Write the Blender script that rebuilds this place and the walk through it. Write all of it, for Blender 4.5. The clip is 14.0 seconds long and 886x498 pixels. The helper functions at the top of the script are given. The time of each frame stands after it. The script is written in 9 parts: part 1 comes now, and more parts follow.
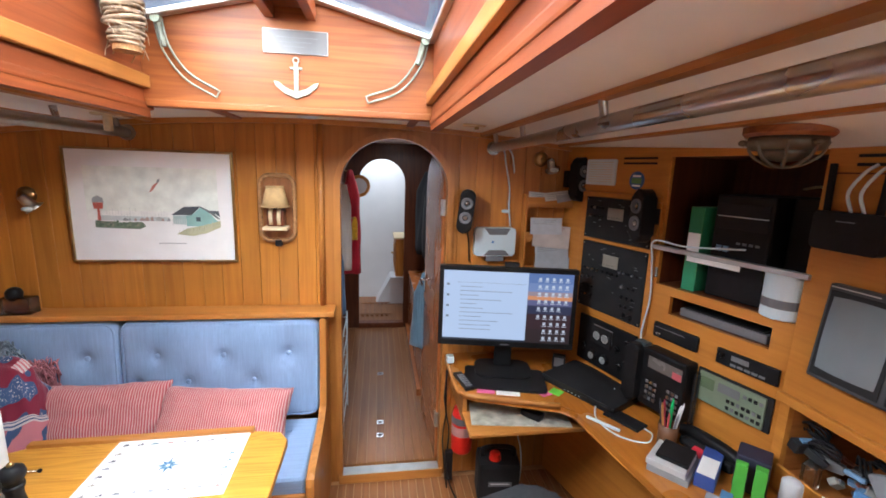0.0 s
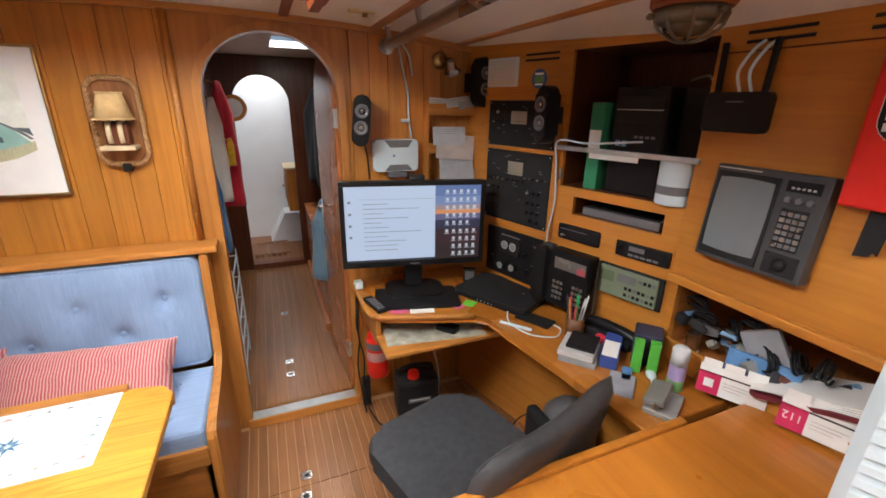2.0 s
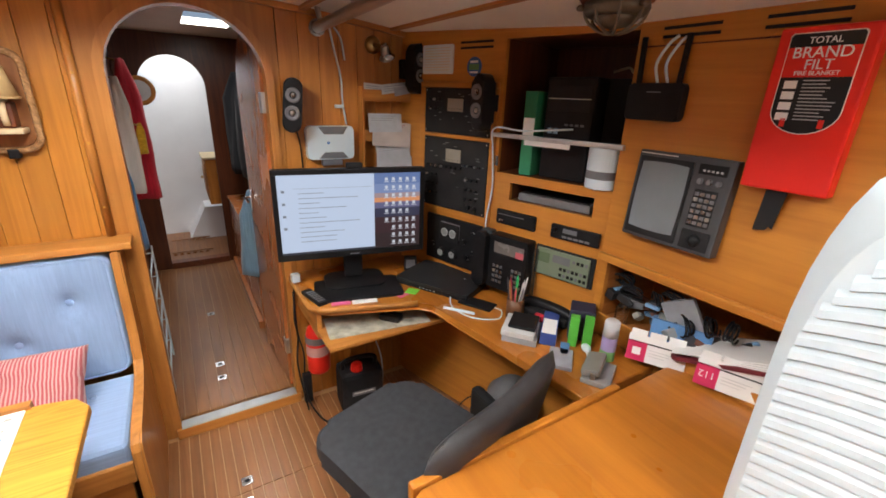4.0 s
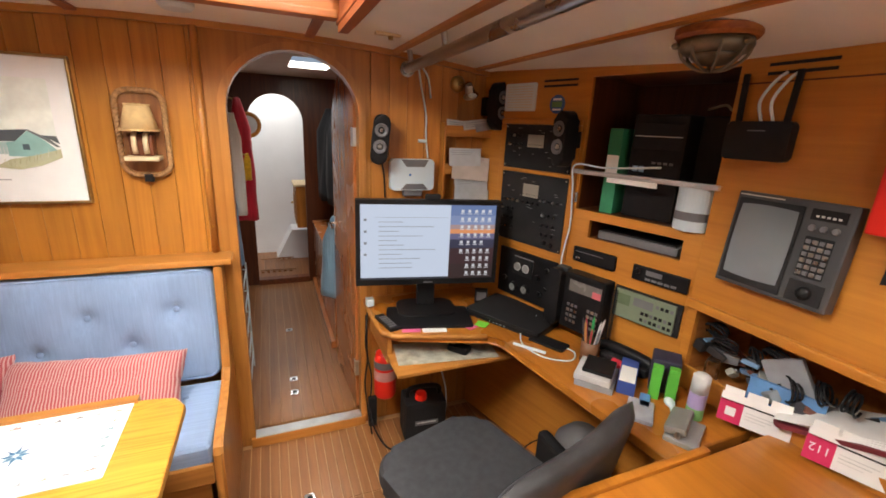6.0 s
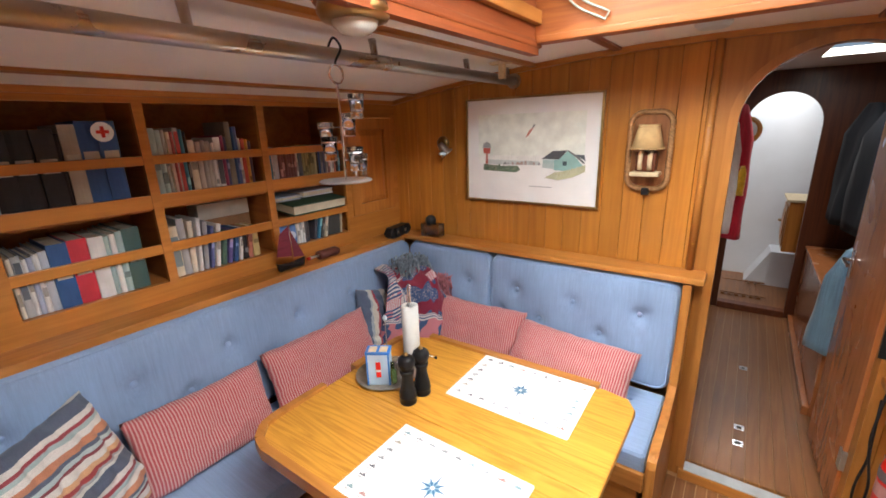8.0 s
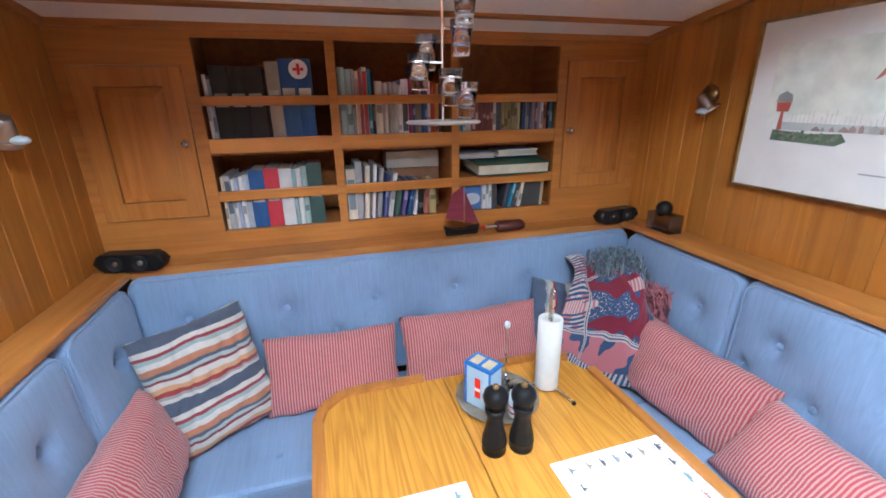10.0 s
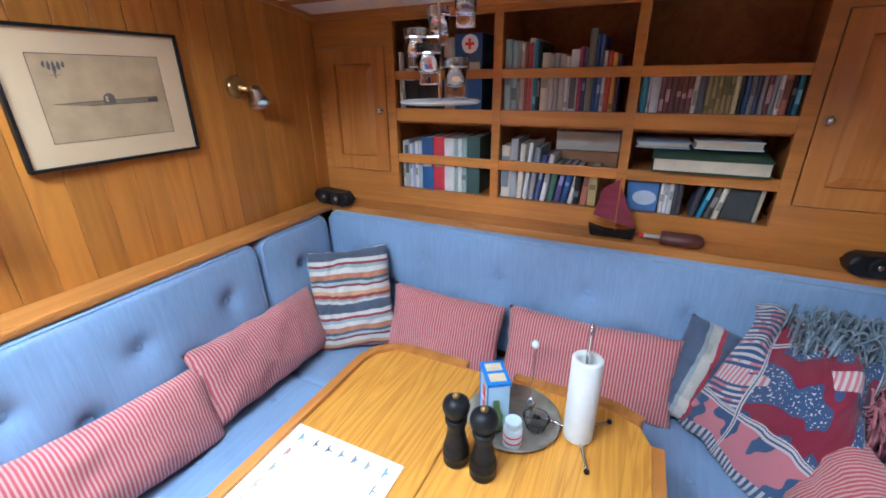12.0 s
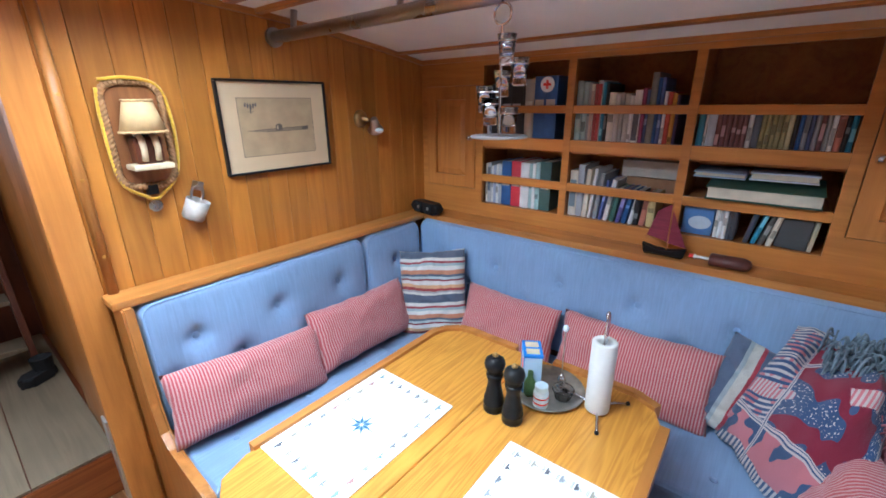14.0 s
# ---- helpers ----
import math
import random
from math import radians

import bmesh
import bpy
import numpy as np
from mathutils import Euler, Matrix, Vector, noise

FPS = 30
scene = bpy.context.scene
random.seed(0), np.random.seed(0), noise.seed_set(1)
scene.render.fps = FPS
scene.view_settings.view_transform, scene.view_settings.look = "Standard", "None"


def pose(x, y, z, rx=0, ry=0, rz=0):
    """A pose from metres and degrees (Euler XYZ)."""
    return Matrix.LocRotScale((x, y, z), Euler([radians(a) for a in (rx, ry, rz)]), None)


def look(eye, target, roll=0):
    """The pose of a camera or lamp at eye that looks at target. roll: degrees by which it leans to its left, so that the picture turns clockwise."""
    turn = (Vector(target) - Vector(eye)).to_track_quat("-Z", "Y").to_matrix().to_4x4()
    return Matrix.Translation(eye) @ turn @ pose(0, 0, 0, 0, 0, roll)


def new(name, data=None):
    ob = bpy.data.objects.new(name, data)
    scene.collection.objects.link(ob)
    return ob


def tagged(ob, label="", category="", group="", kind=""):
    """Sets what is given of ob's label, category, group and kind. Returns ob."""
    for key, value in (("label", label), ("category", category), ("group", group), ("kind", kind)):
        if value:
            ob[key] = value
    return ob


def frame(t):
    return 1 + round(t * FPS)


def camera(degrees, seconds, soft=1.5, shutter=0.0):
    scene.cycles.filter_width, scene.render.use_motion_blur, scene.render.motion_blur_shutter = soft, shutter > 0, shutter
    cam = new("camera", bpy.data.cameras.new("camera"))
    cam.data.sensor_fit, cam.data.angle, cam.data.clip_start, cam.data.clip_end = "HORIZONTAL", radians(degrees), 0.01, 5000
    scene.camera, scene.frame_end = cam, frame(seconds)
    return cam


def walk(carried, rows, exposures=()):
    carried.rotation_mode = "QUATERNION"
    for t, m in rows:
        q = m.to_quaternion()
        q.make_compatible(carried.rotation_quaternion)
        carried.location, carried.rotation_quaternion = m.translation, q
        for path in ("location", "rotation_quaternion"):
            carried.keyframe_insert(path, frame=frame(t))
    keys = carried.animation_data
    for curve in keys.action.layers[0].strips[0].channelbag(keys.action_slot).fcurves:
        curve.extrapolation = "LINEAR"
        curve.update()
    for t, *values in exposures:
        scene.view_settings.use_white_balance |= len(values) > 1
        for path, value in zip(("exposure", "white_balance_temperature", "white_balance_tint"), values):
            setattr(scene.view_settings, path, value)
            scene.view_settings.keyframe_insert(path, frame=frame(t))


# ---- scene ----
cam = camera(92.9, 14.0, soft=1.7, shutter=0.0)
PATH = [
    (0, (-0.007, 0.032, 1.622), (0.3, 1.973, 1.254), 2.0),
    (0.5, (0.0, 0.06, 1.606), (0.443, 1.966, 1.192), 1.7),
    (1, (0.002, 0.092, 1.577), (0.558, 1.951, 1.094), 1.4),
    (1.5, (0.004, 0.121, 1.537), (0.649, 1.927, 0.97), 1.1),
    (2, (0.015, 0.142, 1.509), (0.747, 1.885, 0.857), 1.0),
    (2.5, (0.009, 0.157, 1.5), (0.846, 1.833, 0.798), 1.3),
    (3, (-0.011, 0.155, 1.491), (0.931, 1.767, 0.773), 1.7),
    (3.2, (-0.016, 0.156, 1.489), (0.97, 1.743, 0.775), 2.0),
    (5.5, (-0.015, 0.15, 1.502), (0.977, 1.786, 0.919), 2.4),
    (6, (-0.041, 0.161, 1.495), (0.7, 1.935, 0.944), 2.7),
    (6.5, (-0.072, 0.165, 1.506), (0.159, 2.077, 0.968), 1.9),
    (7, (-0.086, 0.164, 1.545), (-0.386, 2.065, 1.001), 1.2),
    (7.5, (-0.096, 0.168, 1.552), (-0.884, 1.922, 1.001), -0.8),
    (8, (-0.13, 0.175, 1.543), (-1.255, 1.732, 0.986), -1.8),
    (8.2, (-0.16, 0.197, 1.54), (-1.364, 1.689, 0.968), -1.8),
    (10.3, (-0.238, 0.837, 1.42), (-2.106, 1.121, 0.763), -0.9),
    (10.5, (-0.277, 0.91, 1.409), (-2.159, 1.042, 0.746), -1.0),
    (11, (-0.363, 1.018, 1.428), (-2.22, 0.813, 0.714), -0.7),
    (11.5, (-0.358, 1.157, 1.432), (-2.13, 0.618, 0.676), -0.7),
    (12, (-0.304, 1.282, 1.45), (-1.974, 0.476, 0.7), -0.7),
    (12.5, (-0.269, 1.283, 1.461), (-1.834, 0.274, 0.732), -0.9),
    (13, (-0.203, 1.33, 1.473), (-1.673, 0.174, 0.764), -1.4),
    (13.5, (-0.153, 1.437, 1.462), (-1.61, 0.237, 0.801), -1.0),
    (14, (-0.097, 1.503, 1.489), (-1.562, 0.308, 0.837), -0.5),
]
walk(cam, [(t, look(eye, target, roll)) for t, eye, target, roll in PATH], [(0, 0.04, 5700, 7), (1.5, -0.03, 6350, 8), (3, -0.02, 6150, 8), (5.5, 0.12, 6850, 9), (8, -0.02, 6250, 8), (10.5, 0.18, 5000, 2), (12.5, 0.17, 4850, 1), (14, 0.09, 4900, 1)])

# ---- light ----
world = bpy.data.worlds.new("sky")
scene.world = world
world.use_nodes = True
wn = world.node_tree
sky = wn.nodes.new("ShaderNodeTexSky")
sky.sky_type, sky.sun_disc, sky.sun_elevation, sky.sun_rotation = "NISHITA", False, radians(50), radians(200)
sky.air_density, sky.dust_density, sky.ozone_density = 0.7, 6.0, 0.3
wn.nodes["Background"].inputs[1].default_value = 0.15
wn.links.new(sky.outputs[0], wn.nodes["Background"].inputs[0])
sun = new("sun", bpy.data.lights.new("sun", "SUN"))
sun.data.energy, sun.data.angle, sun.data.color = 0.8, radians(15), (1.0, 0.96, 0.9)
sun.matrix_world = look((0, 0, 8), (0.6, 3.2, 0))


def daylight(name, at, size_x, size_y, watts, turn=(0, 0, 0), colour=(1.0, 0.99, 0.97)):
    """Area lamp: sky light through an opening, or fill added from an unseen side."""
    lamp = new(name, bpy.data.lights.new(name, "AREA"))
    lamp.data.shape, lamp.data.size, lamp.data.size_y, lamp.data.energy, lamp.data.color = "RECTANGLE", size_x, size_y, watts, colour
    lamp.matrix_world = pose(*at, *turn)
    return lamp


daylight("skylight_light", (-0.285, 0.45, 2.32), 2.7, 2.2, 102)
daylight("east_pane_light", (0.14, 0.65, 2.2), 0.3, 0.7, 22, (0, 60, 0))
daylight("west_pane_light", (-0.71, 0.65, 2.2), 0.3, 0.7, 24, (0, -60, 0))
# added lamp in an unseen opening above the ladder
daylight("companionway_light", (0.2, -1.32, 2.05), 0.9, 0.75, 2)
# fill lamp added in front of the closed aft wall, no doorway there
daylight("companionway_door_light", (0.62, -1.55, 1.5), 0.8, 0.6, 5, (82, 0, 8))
# fill lamp added over the counter, no hatch is known here
daylight("galley_hatch_light", (0.70, -0.1, 1.9), 0.55, 0.55, 6)
daylight("passage_hatch_light", (0.26, 3.15, 1.93), 0.3, 0.5, 8)
daylight("fore_hatch_light", (0.0, 4.75, 2.0), 0.5, 0.4, 6.5, colour=(0.96, 0.98, 1.0))

# ---- materials ----


def base(name, rough=0.5, metal=0.0, coat=0.0):
    m = bpy.data.materials.new(name)
    m.use_nodes = True
    nt = m.node_tree
    b = nt.nodes["Principled BSDF"]
    b.inputs["Roughness"].default_value, b.inputs["Metallic"].default_value = rough, metal
    b.inputs["Coat Weight"].default_value = coat
    b.inputs["Coat Roughness"].default_value = 0.18
    return m, nt, b


def node(nt, kind, **values):
    n = nt.nodes.new("ShaderNode" + kind)
    for key, value in values.items():
        n.inputs[key.replace("_", " ")].default_value = value
    return n


def mix(nt, a, b, fac, how="MIX"):
    n = nt.nodes.new("ShaderNodeMix")
    n.data_type, n.blend_type = "RGBA", how
    for k, v in ((0, fac), (6, a), (7, b)):
        if isinstance(v, (int, float)):
            n.inputs[k].default_value = v
        elif isinstance(v, tuple):
            n.inputs[k].default_value = (*v[:3], 1)
        else:
            nt.links.new(v, n.inputs[k])
    return n.outputs[2]


def ramp(nt, fac, stops, how="LINEAR"):
    n = nt.nodes.new("ShaderNodeValToRGB")
    n.color_ramp.interpolation = how
    while len(n.color_ramp.elements) < len(stops):
        n.color_ramp.elements.new(0.5)
    for e, (p, c) in zip(n.color_ramp.elements, stops):
        e.position, e.color = p, (*c, 1)
    nt.links.new(fac, n.inputs[0])
    return n.outputs[0]


def coords(nt, scale=(1, 1, 1), spread=0.0):
    """Object coordinates, scaled, shifted by the object's own random number."""
    tc = nt.nodes.new("ShaderNodeTexCoord")
    mp = nt.nodes.new("ShaderNodeMapping")
    mp.inputs["Scale"].default_value = scale
    nt.links.new(tc.outputs["Object"], mp.inputs[0])
    if spread:
        oi = nt.nodes.new("ShaderNodeObjectInfo")
        mu = nt.nodes.new("ShaderNodeMath")
        mu.operation = "MULTIPLY"
        mu.inputs[1].default_value = spread
        nt.links.new(oi.outputs["Random"], mu.inputs[0])
        nt.links.new(mu.outputs[0], mp.inputs["Location"])
    return mp.outputs[0]


def bump(nt, b, height, strength, distance=0.002):
    n = nt.nodes.new("ShaderNodeBump")
    n.inputs["Strength"].default_value, n.inputs["Distance"].default_value = strength, distance
    nt.links.new(height, n.inputs["Height"])
    nt.links.new(n.outputs[0], b.inputs["Normal"])


def wood(name, light, dark, axis=2, rough=0.38, coat=0.35, vary=0.35, grain=1.0, figure=0.5, rings=0.11):
    """Varnished wood with its grain along one axis, each board a little different."""
    m, nt, b = base(name, rough, 0, coat * 0.6)
    b.inputs["Specular IOR Level"].default_value = 0.38
    light, dark = (light[0], light[1] * 0.96, light[2] * 0.85), (dark[0] * 0.92, dark[1] * 0.88, dark[2] * 0.78)
    fine = [38 * grain] * 3
    fine[axis] = 1.6
    broad = [9 * grain] * 3
    broad[axis] = 0.7
    n1 = node(nt, "TexNoise", Scale=1.0, Detail=6.0, Roughness=0.65)
    nt.links.new(coords(nt, fine, 40), n1.inputs[0])
    n2 = node(nt, "TexNoise", Scale=1.0, Detail=3.0, Distortion=1.2)
    nt.links.new(coords(nt, broad, 25), n2.inputs[0])
    w = nt.nodes.new("ShaderNodeMath")
    w.operation = "PINGPONG"
    w.inputs[1].default_value = rings
    nt.links.new(n2.outputs[0], w.inputs[0])
    ringed = ramp(nt, w.outputs[0], [(0.0, (0, 0, 0)), (rings, (1, 1, 1))])
    mid = tuple((a + c) / 2 for a, c in zip(light, dark))
    c1 = ramp(nt, n1.outputs[0], [(0.28, dark), (0.5, mid), (0.72, light)])
    c2 = mix(nt, mix(nt, dark, c1, 0.4), light, ringed)
    c = mix(nt, c1, c2, figure)
    oi = nt.nodes.new("ShaderNodeObjectInfo")
    tone = ramp(nt, oi.outputs["Random"], [(0, (1 - vary,) * 3), (1, (1 + vary * 0.4, 1 + vary * 0.3, 1 + vary * 0.2))])
    c = mix(nt, c, tone, 1.0, "MULTIPLY")
    n3 = node(nt, "TexNoise", Scale=3.1, Detail=3.0)
    nt.links.new(coords(nt), n3.inputs[0])
    c = mix(nt, c, ramp(nt, n3.outputs[0], [(0.3, (0.8, 0.78, 0.75)), (0.62, (1, 1, 1))]), 0.8, "MULTIPLY")
    nt.links.new(c, b.inputs["Base Color"])
    rr = nt.nodes.new("ShaderNodeMapRange")
    rr.inputs[3].default_value, rr.inputs[4].default_value = rough - 0.1, rough + 0.14
    nt.links.new(n3.outputs[0], rr.inputs[0])
    nt.links.new(rr.outputs[0], b.inputs["Roughness"])
    bump(nt, b, n1.outputs[0], 0.18, 0.001)
    return m


def plain(name, colour, rough=0.5, metal=0.0, coat=0.0, speck=0.12, scale=14.0, relief=0.1):
    """Paint, plastic or metal with faint mottling and fine relief."""
    m, nt, b = base(name, rough, metal, coat)
    n1 = node(nt, "TexNoise", Scale=scale, Detail=5.0)
    nt.links.new(coords(nt, (1, 1, 1), 9), n1.inputs[0])
    n2 = node(nt, "TexNoise", Scale=scale * 14, Detail=2.0)
    nt.links.new(coords(nt), n2.inputs[0])
    lo, hi = tuple(c * (1 - speck) for c in colour), tuple(min(1, c * (1 + speck * 0.6)) for c in colour)
    nt.links.new(ramp(nt, n1.outputs[0], [(0.3, lo), (0.7, hi)]), b.inputs["Base Color"])
    rr = nt.nodes.new("ShaderNodeMapRange")
    rr.inputs[3].default_value, rr.inputs[4].default_value = max(0.02, rough - 0.08), min(1, rough + 0.1)
    nt.links.new(n1.outputs[0], rr.inputs[0])
    nt.links.new(rr.outputs[0], b.inputs["Roughness"])
    bump(nt, b, n2.outputs[0], relief, 0.0006)
    return m


def tinted(name, rough=0.55, speck=0.2, lo=0.55):
    """One material for many small things: the colour is the object's own viewport colour."""
    m, nt, b = base(name, rough)
    oi = nt.nodes.new("ShaderNodeObjectInfo")
    n1 = node(nt, "TexNoise", Scale=18.0, Detail=4.0)
    nt.links.new(coords(nt, (1, 1, 1), 9), n1.inputs[0])
    c = mix(nt, oi.outputs["Color"], ramp(nt, n1.outputs[0], [(0.3, (1 - speck,) * 3), (0.65, (1, 1, 1))]), 1.0, "MULTIPLY")
    nt.links.new(c, b.inputs["Base Color"])
    return m


def cloth(name, colour, weave=620.0, streak=0.25, sheen=0.25, axis=2):
    """Woven upholstery with a streaky warp."""
    m, nt, b = base(name, 0.9)
    b.inputs["Sheen Weight"].default_value = sheen
    s = [150.0] * 3
    s[axis] = 5.0
    n1 = node(nt, "TexNoise", Scale=1.0, Detail=4.0, Roughness=0.7)
    nt.links.new(coords(nt, s, 7), n1.inputs[0])
    n2 = node(nt, "TexNoise", Scale=3.5, Detail=4.0)
    nt.links.new(coords(nt, (1, 1, 1), 5), n2.inputs[0])
    lo, hi = tuple(c * (1 - streak) for c in colour), tuple(min(1, c * (1 + streak)) for c in colour)
    c = ramp(nt, n1.outputs[0], [(0.3, lo), (0.7, hi)])
    c = mix(nt, c, ramp(nt, n2.outputs[0], [(0.3, (0.84, 0.83, 0.82)), (0.7, (1.05, 1.03, 1.0))]), 1.0, "MULTIPLY")
    nt.links.new(c, b.inputs["Base Color"])
    n3 = node(nt, "TexNoise", Scale=weave, Detail=1.0)
    nt.links.new(coords(nt), n3.inputs[0])
    bump(nt, b, mix(nt, n1.outputs[0], n3.outputs[0], 0.5), 0.35, 0.0012)
    return m


def striped(name, bands, period, axis="X", rough=0.92, soften=0.0):
    """Woven stripes in true size: bands are (share of the period, colour)."""
    m, nt, b = base(name, rough)
    b.inputs["Sheen Weight"].default_value = 0.2
    tc = nt.nodes.new("ShaderNodeTexCoord")
    sp = nt.nodes.new("ShaderNodeSeparateXYZ")
    nt.links.new(tc.outputs["Object"], sp.inputs[0])
    wob = node(nt, "TexNoise", Scale=5.0, Detail=2.0)
    nt.links.new(tc.outputs["Object"], wob.inputs[0])
    k = nt.nodes.new("ShaderNodeMath")
    k.operation = "MULTIPLY_ADD"
    k.inputs[1].default_value = soften
    nt.links.new(wob.outputs[0], k.inputs[0])
    nt.links.new(sp.outputs[axis], k.inputs[2])
    d = nt.nodes.new("ShaderNodeMath")
    d.operation = "DIVIDE"
    d.inputs[1].default_value = period
    nt.links.new(k.outputs[0], d.inputs[0])
    f = nt.nodes.new("ShaderNodeMath")
    f.operation = "FRACT"
    nt.links.new(d.outputs[0], f.inputs[0])
    stops, at = [], 0.0
    for share, colour in bands:
        stops.append((at, colour))
        at += share
    c = ramp(nt, f.outputs[0], stops, "CONSTANT")
    n2 = node(nt, "TexNoise", Scale=420.0, Detail=2.0)
    nt.links.new(tc.outputs["Object"], n2.inputs[0])
    c = mix(nt, c, ramp(nt, n2.outputs[0], [(0.3, (0.8, 0.8, 0.8)), (0.7, (1.05, 1.05, 1.05))]), 1.0, "MULTIPLY")
    nt.links.new(c, b.inputs["Base Color"])
    bump(nt, b, n2.outputs[0], 0.3, 0.001)
    return m


def glass(name, colour=(1, 1, 1), rough=0.02):
    m, nt, b = base(name, rough)
    b.inputs["Base Color"].default_value = (*colour, 1)
    b.inputs["Transmission Weight"].default_value = 1.0
    b.inputs["IOR"].default_value = 1.45
    return m


def lit(name, colour, strength):
    m, nt, b = base(name, 0.4)
    b.inputs["Base Color"].default_value = (0.02, 0.02, 0.02, 1)
    b.inputs["Emission Color"].default_value = (*colour, 1)
    b.inputs["Emission Strength"].default_value = strength
    return m


TEAK_V = wood("teak_upright", (0.60, 0.26, 0.055), (0.40, 0.15, 0.028), 2, vary=0.22)
PINE_V = wood("honey_teak_upright", (0.58, 0.25, 0.040), (0.40, 0.15, 0.020), 2, vary=0.2)
TEAK_Y = wood("teak_fore_aft", (0.60, 0.265, 0.06), (0.40, 0.155, 0.032), 1, vary=0.12)
TEAK_X = wood("teak_athwart", (0.60, 0.265, 0.06), (0.40, 0.155, 0.032), 0, vary=0.12)
OAK_X = wood("golden_oak", (0.66, 0.34, 0.058), (0.44, 0.19, 0.026), 0, rough=0.3, coat=0.5, vary=0.1, grain=1.5, figure=0.75, rings=0.045)
TRIM_Y = wood("light_trim_fore_aft", (0.56, 0.25, 0.06), (0.36, 0.14, 0.03), 1, vary=0.1)
TRIM_X = wood("light_trim_athwart", (0.56, 0.25, 0.06), (0.36, 0.14, 0.03), 0, vary=0.1)
TRIM_Z = wood("light_trim_upright", (0.56, 0.25, 0.06), (0.36, 0.14, 0.03), 2, vary=0.1)
PLY = wood("counter_veneer", (0.52, 0.20, 0.028), (0.40, 0.135, 0.018), 1, rough=0.28, coat=0.6, vary=0.05, figure=0.25)
MAHOG_X = wood("red_mahogany_athwart", (0.40, 0.135, 0.033), (0.22, 0.055, 0.013), 0, rough=0.5, coat=0.15, vary=0.08, figure=0.6, grain=1.6)
MAHOG_Y = wood("red_mahogany_fore_aft", (0.34, 0.095, 0.03), (0.19, 0.042, 0.013), 1, rough=0.4, coat=0.25, vary=0.08)
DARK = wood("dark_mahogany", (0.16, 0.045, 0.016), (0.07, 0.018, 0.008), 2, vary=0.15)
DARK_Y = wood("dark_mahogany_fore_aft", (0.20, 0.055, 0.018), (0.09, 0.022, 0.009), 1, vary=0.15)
FLOOR = wood("teak_floor_strip", (0.33, 0.15, 0.06), (0.20, 0.08, 0.03), 1, rough=0.34, coat=0.3, vary=0.14)
FLOOR_AFT = wood("bleached_floor_board", (0.27, 0.22, 0.155), (0.19, 0.145, 0.10), 1, rough=0.5, coat=0.1, vary=0.12)
HOLLY = plain("floor_seam_light", (0.46, 0.26, 0.12), 0.5)
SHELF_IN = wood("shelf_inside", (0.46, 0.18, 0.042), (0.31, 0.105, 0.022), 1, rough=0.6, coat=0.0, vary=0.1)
WHITE = plain("white_headliner", (0.86, 0.84, 0.78), 0.6, speck=0.05, scale=4.0)
WHITEP = plain("white_plastic", (0.62, 0.73, 0.78), 0.32, speck=0.03)
PAPER = plain("white_paper", (0.82, 0.82, 0.80), 0.7, speck=0.04)
GREYP = plain("grey_plastic", (0.16, 0.16, 0.17), 0.45)
BLACK = plain("black_plastic", (0.012, 0.012, 0.013), 0.38, speck=0.3)
BLACKM = plain("black_matt", (0.02, 0.02, 0.021), 0.65, speck=0.25)
CHAIR = plain("charcoal_upholstery", (0.045, 0.046, 0.05), 0.75, speck=0.2, scale=40, relief=0.5)
LEATHER = plain("worn_black_leatherette", (0.05, 0.048, 0.05), 0.42, speck=0.35, scale=9, relief=0.4)
for dull_black in (BLACK, BLACKM, CHAIR, LEATHER):
    dull_black.node_tree.nodes["Principled BSDF"].inputs["Specular IOR Level"].default_value = 0.22
CHROME = plain("chrome", (0.75, 0.75, 0.76), 0.12, 1.0, speck=0.05, relief=0.02)
STEEL = plain("brushed_steel", (0.46, 0.42, 0.38), 0.28, 1.0, speck=0.2, scale=6)
BRASS = plain("old_brass", (0.45, 0.30, 0.12), 0.32, 1.0, speck=0.35)
PATINA = plain("verdigris_bronze", (0.36, 0.40, 0.32), 0.55, 0.5, speck=0.3, scale=30)
ALU = plain("worn_aluminium", (0.62, 0.63, 0.62), 0.38, 0.9, speck=0.15)
RED = plain("red_plastic", (0.70, 0.018, 0.010), 0.35, speck=0.05)
BLUE = cloth("blue_upholstery", (0.26, 0.375, 0.585), axis=2, streak=0.09)
BLUE_SEAT = cloth("blue_seat_upholstery", (0.26, 0.375, 0.585), axis=0, streak=0.09)
ROPE = plain("manila_rope", (0.38, 0.20, 0.08), 0.85, speck=0.4, scale=60, relief=0.8)
CREAM = plain("cream_fabric", (0.66, 0.52, 0.32), 0.8, speck=0.15, scale=40, relief=0.5)
TINT = tinted("coloured_card")
GLASS = glass("clear_glass")
TICK = striped("red_ticking", [(0.55, (0.44, 0.085, 0.09)), (0.45, (0.60, 0.34, 0.32))], 0.0092, "X", soften=0.003)

# ---- building helpers ----
def part(name, bm, material, parent=None, label="", smooth=False):
    """One mesh object from a bmesh, under a thing or a part."""
    me = bpy.data.meshes.new(name)
    bmesh.ops.recalc_face_normals(bm, faces=bm.faces)
    bm.to_mesh(me)
    bm.free()
    if smooth:
        me.shade_smooth()
    me.materials.append(material)
    ob = new(name, me)
    if parent is not None:
        ob.parent = parent
    if label:
        ob["label"] = label
    return ob


def thing(name, label, category, at=None, group="", kind=""):
    ob = new(name)
    ob.empty_display_size = 0.05
    if at is not None:
        ob.matrix_world = at
    return tagged(ob, label, category, group, kind)


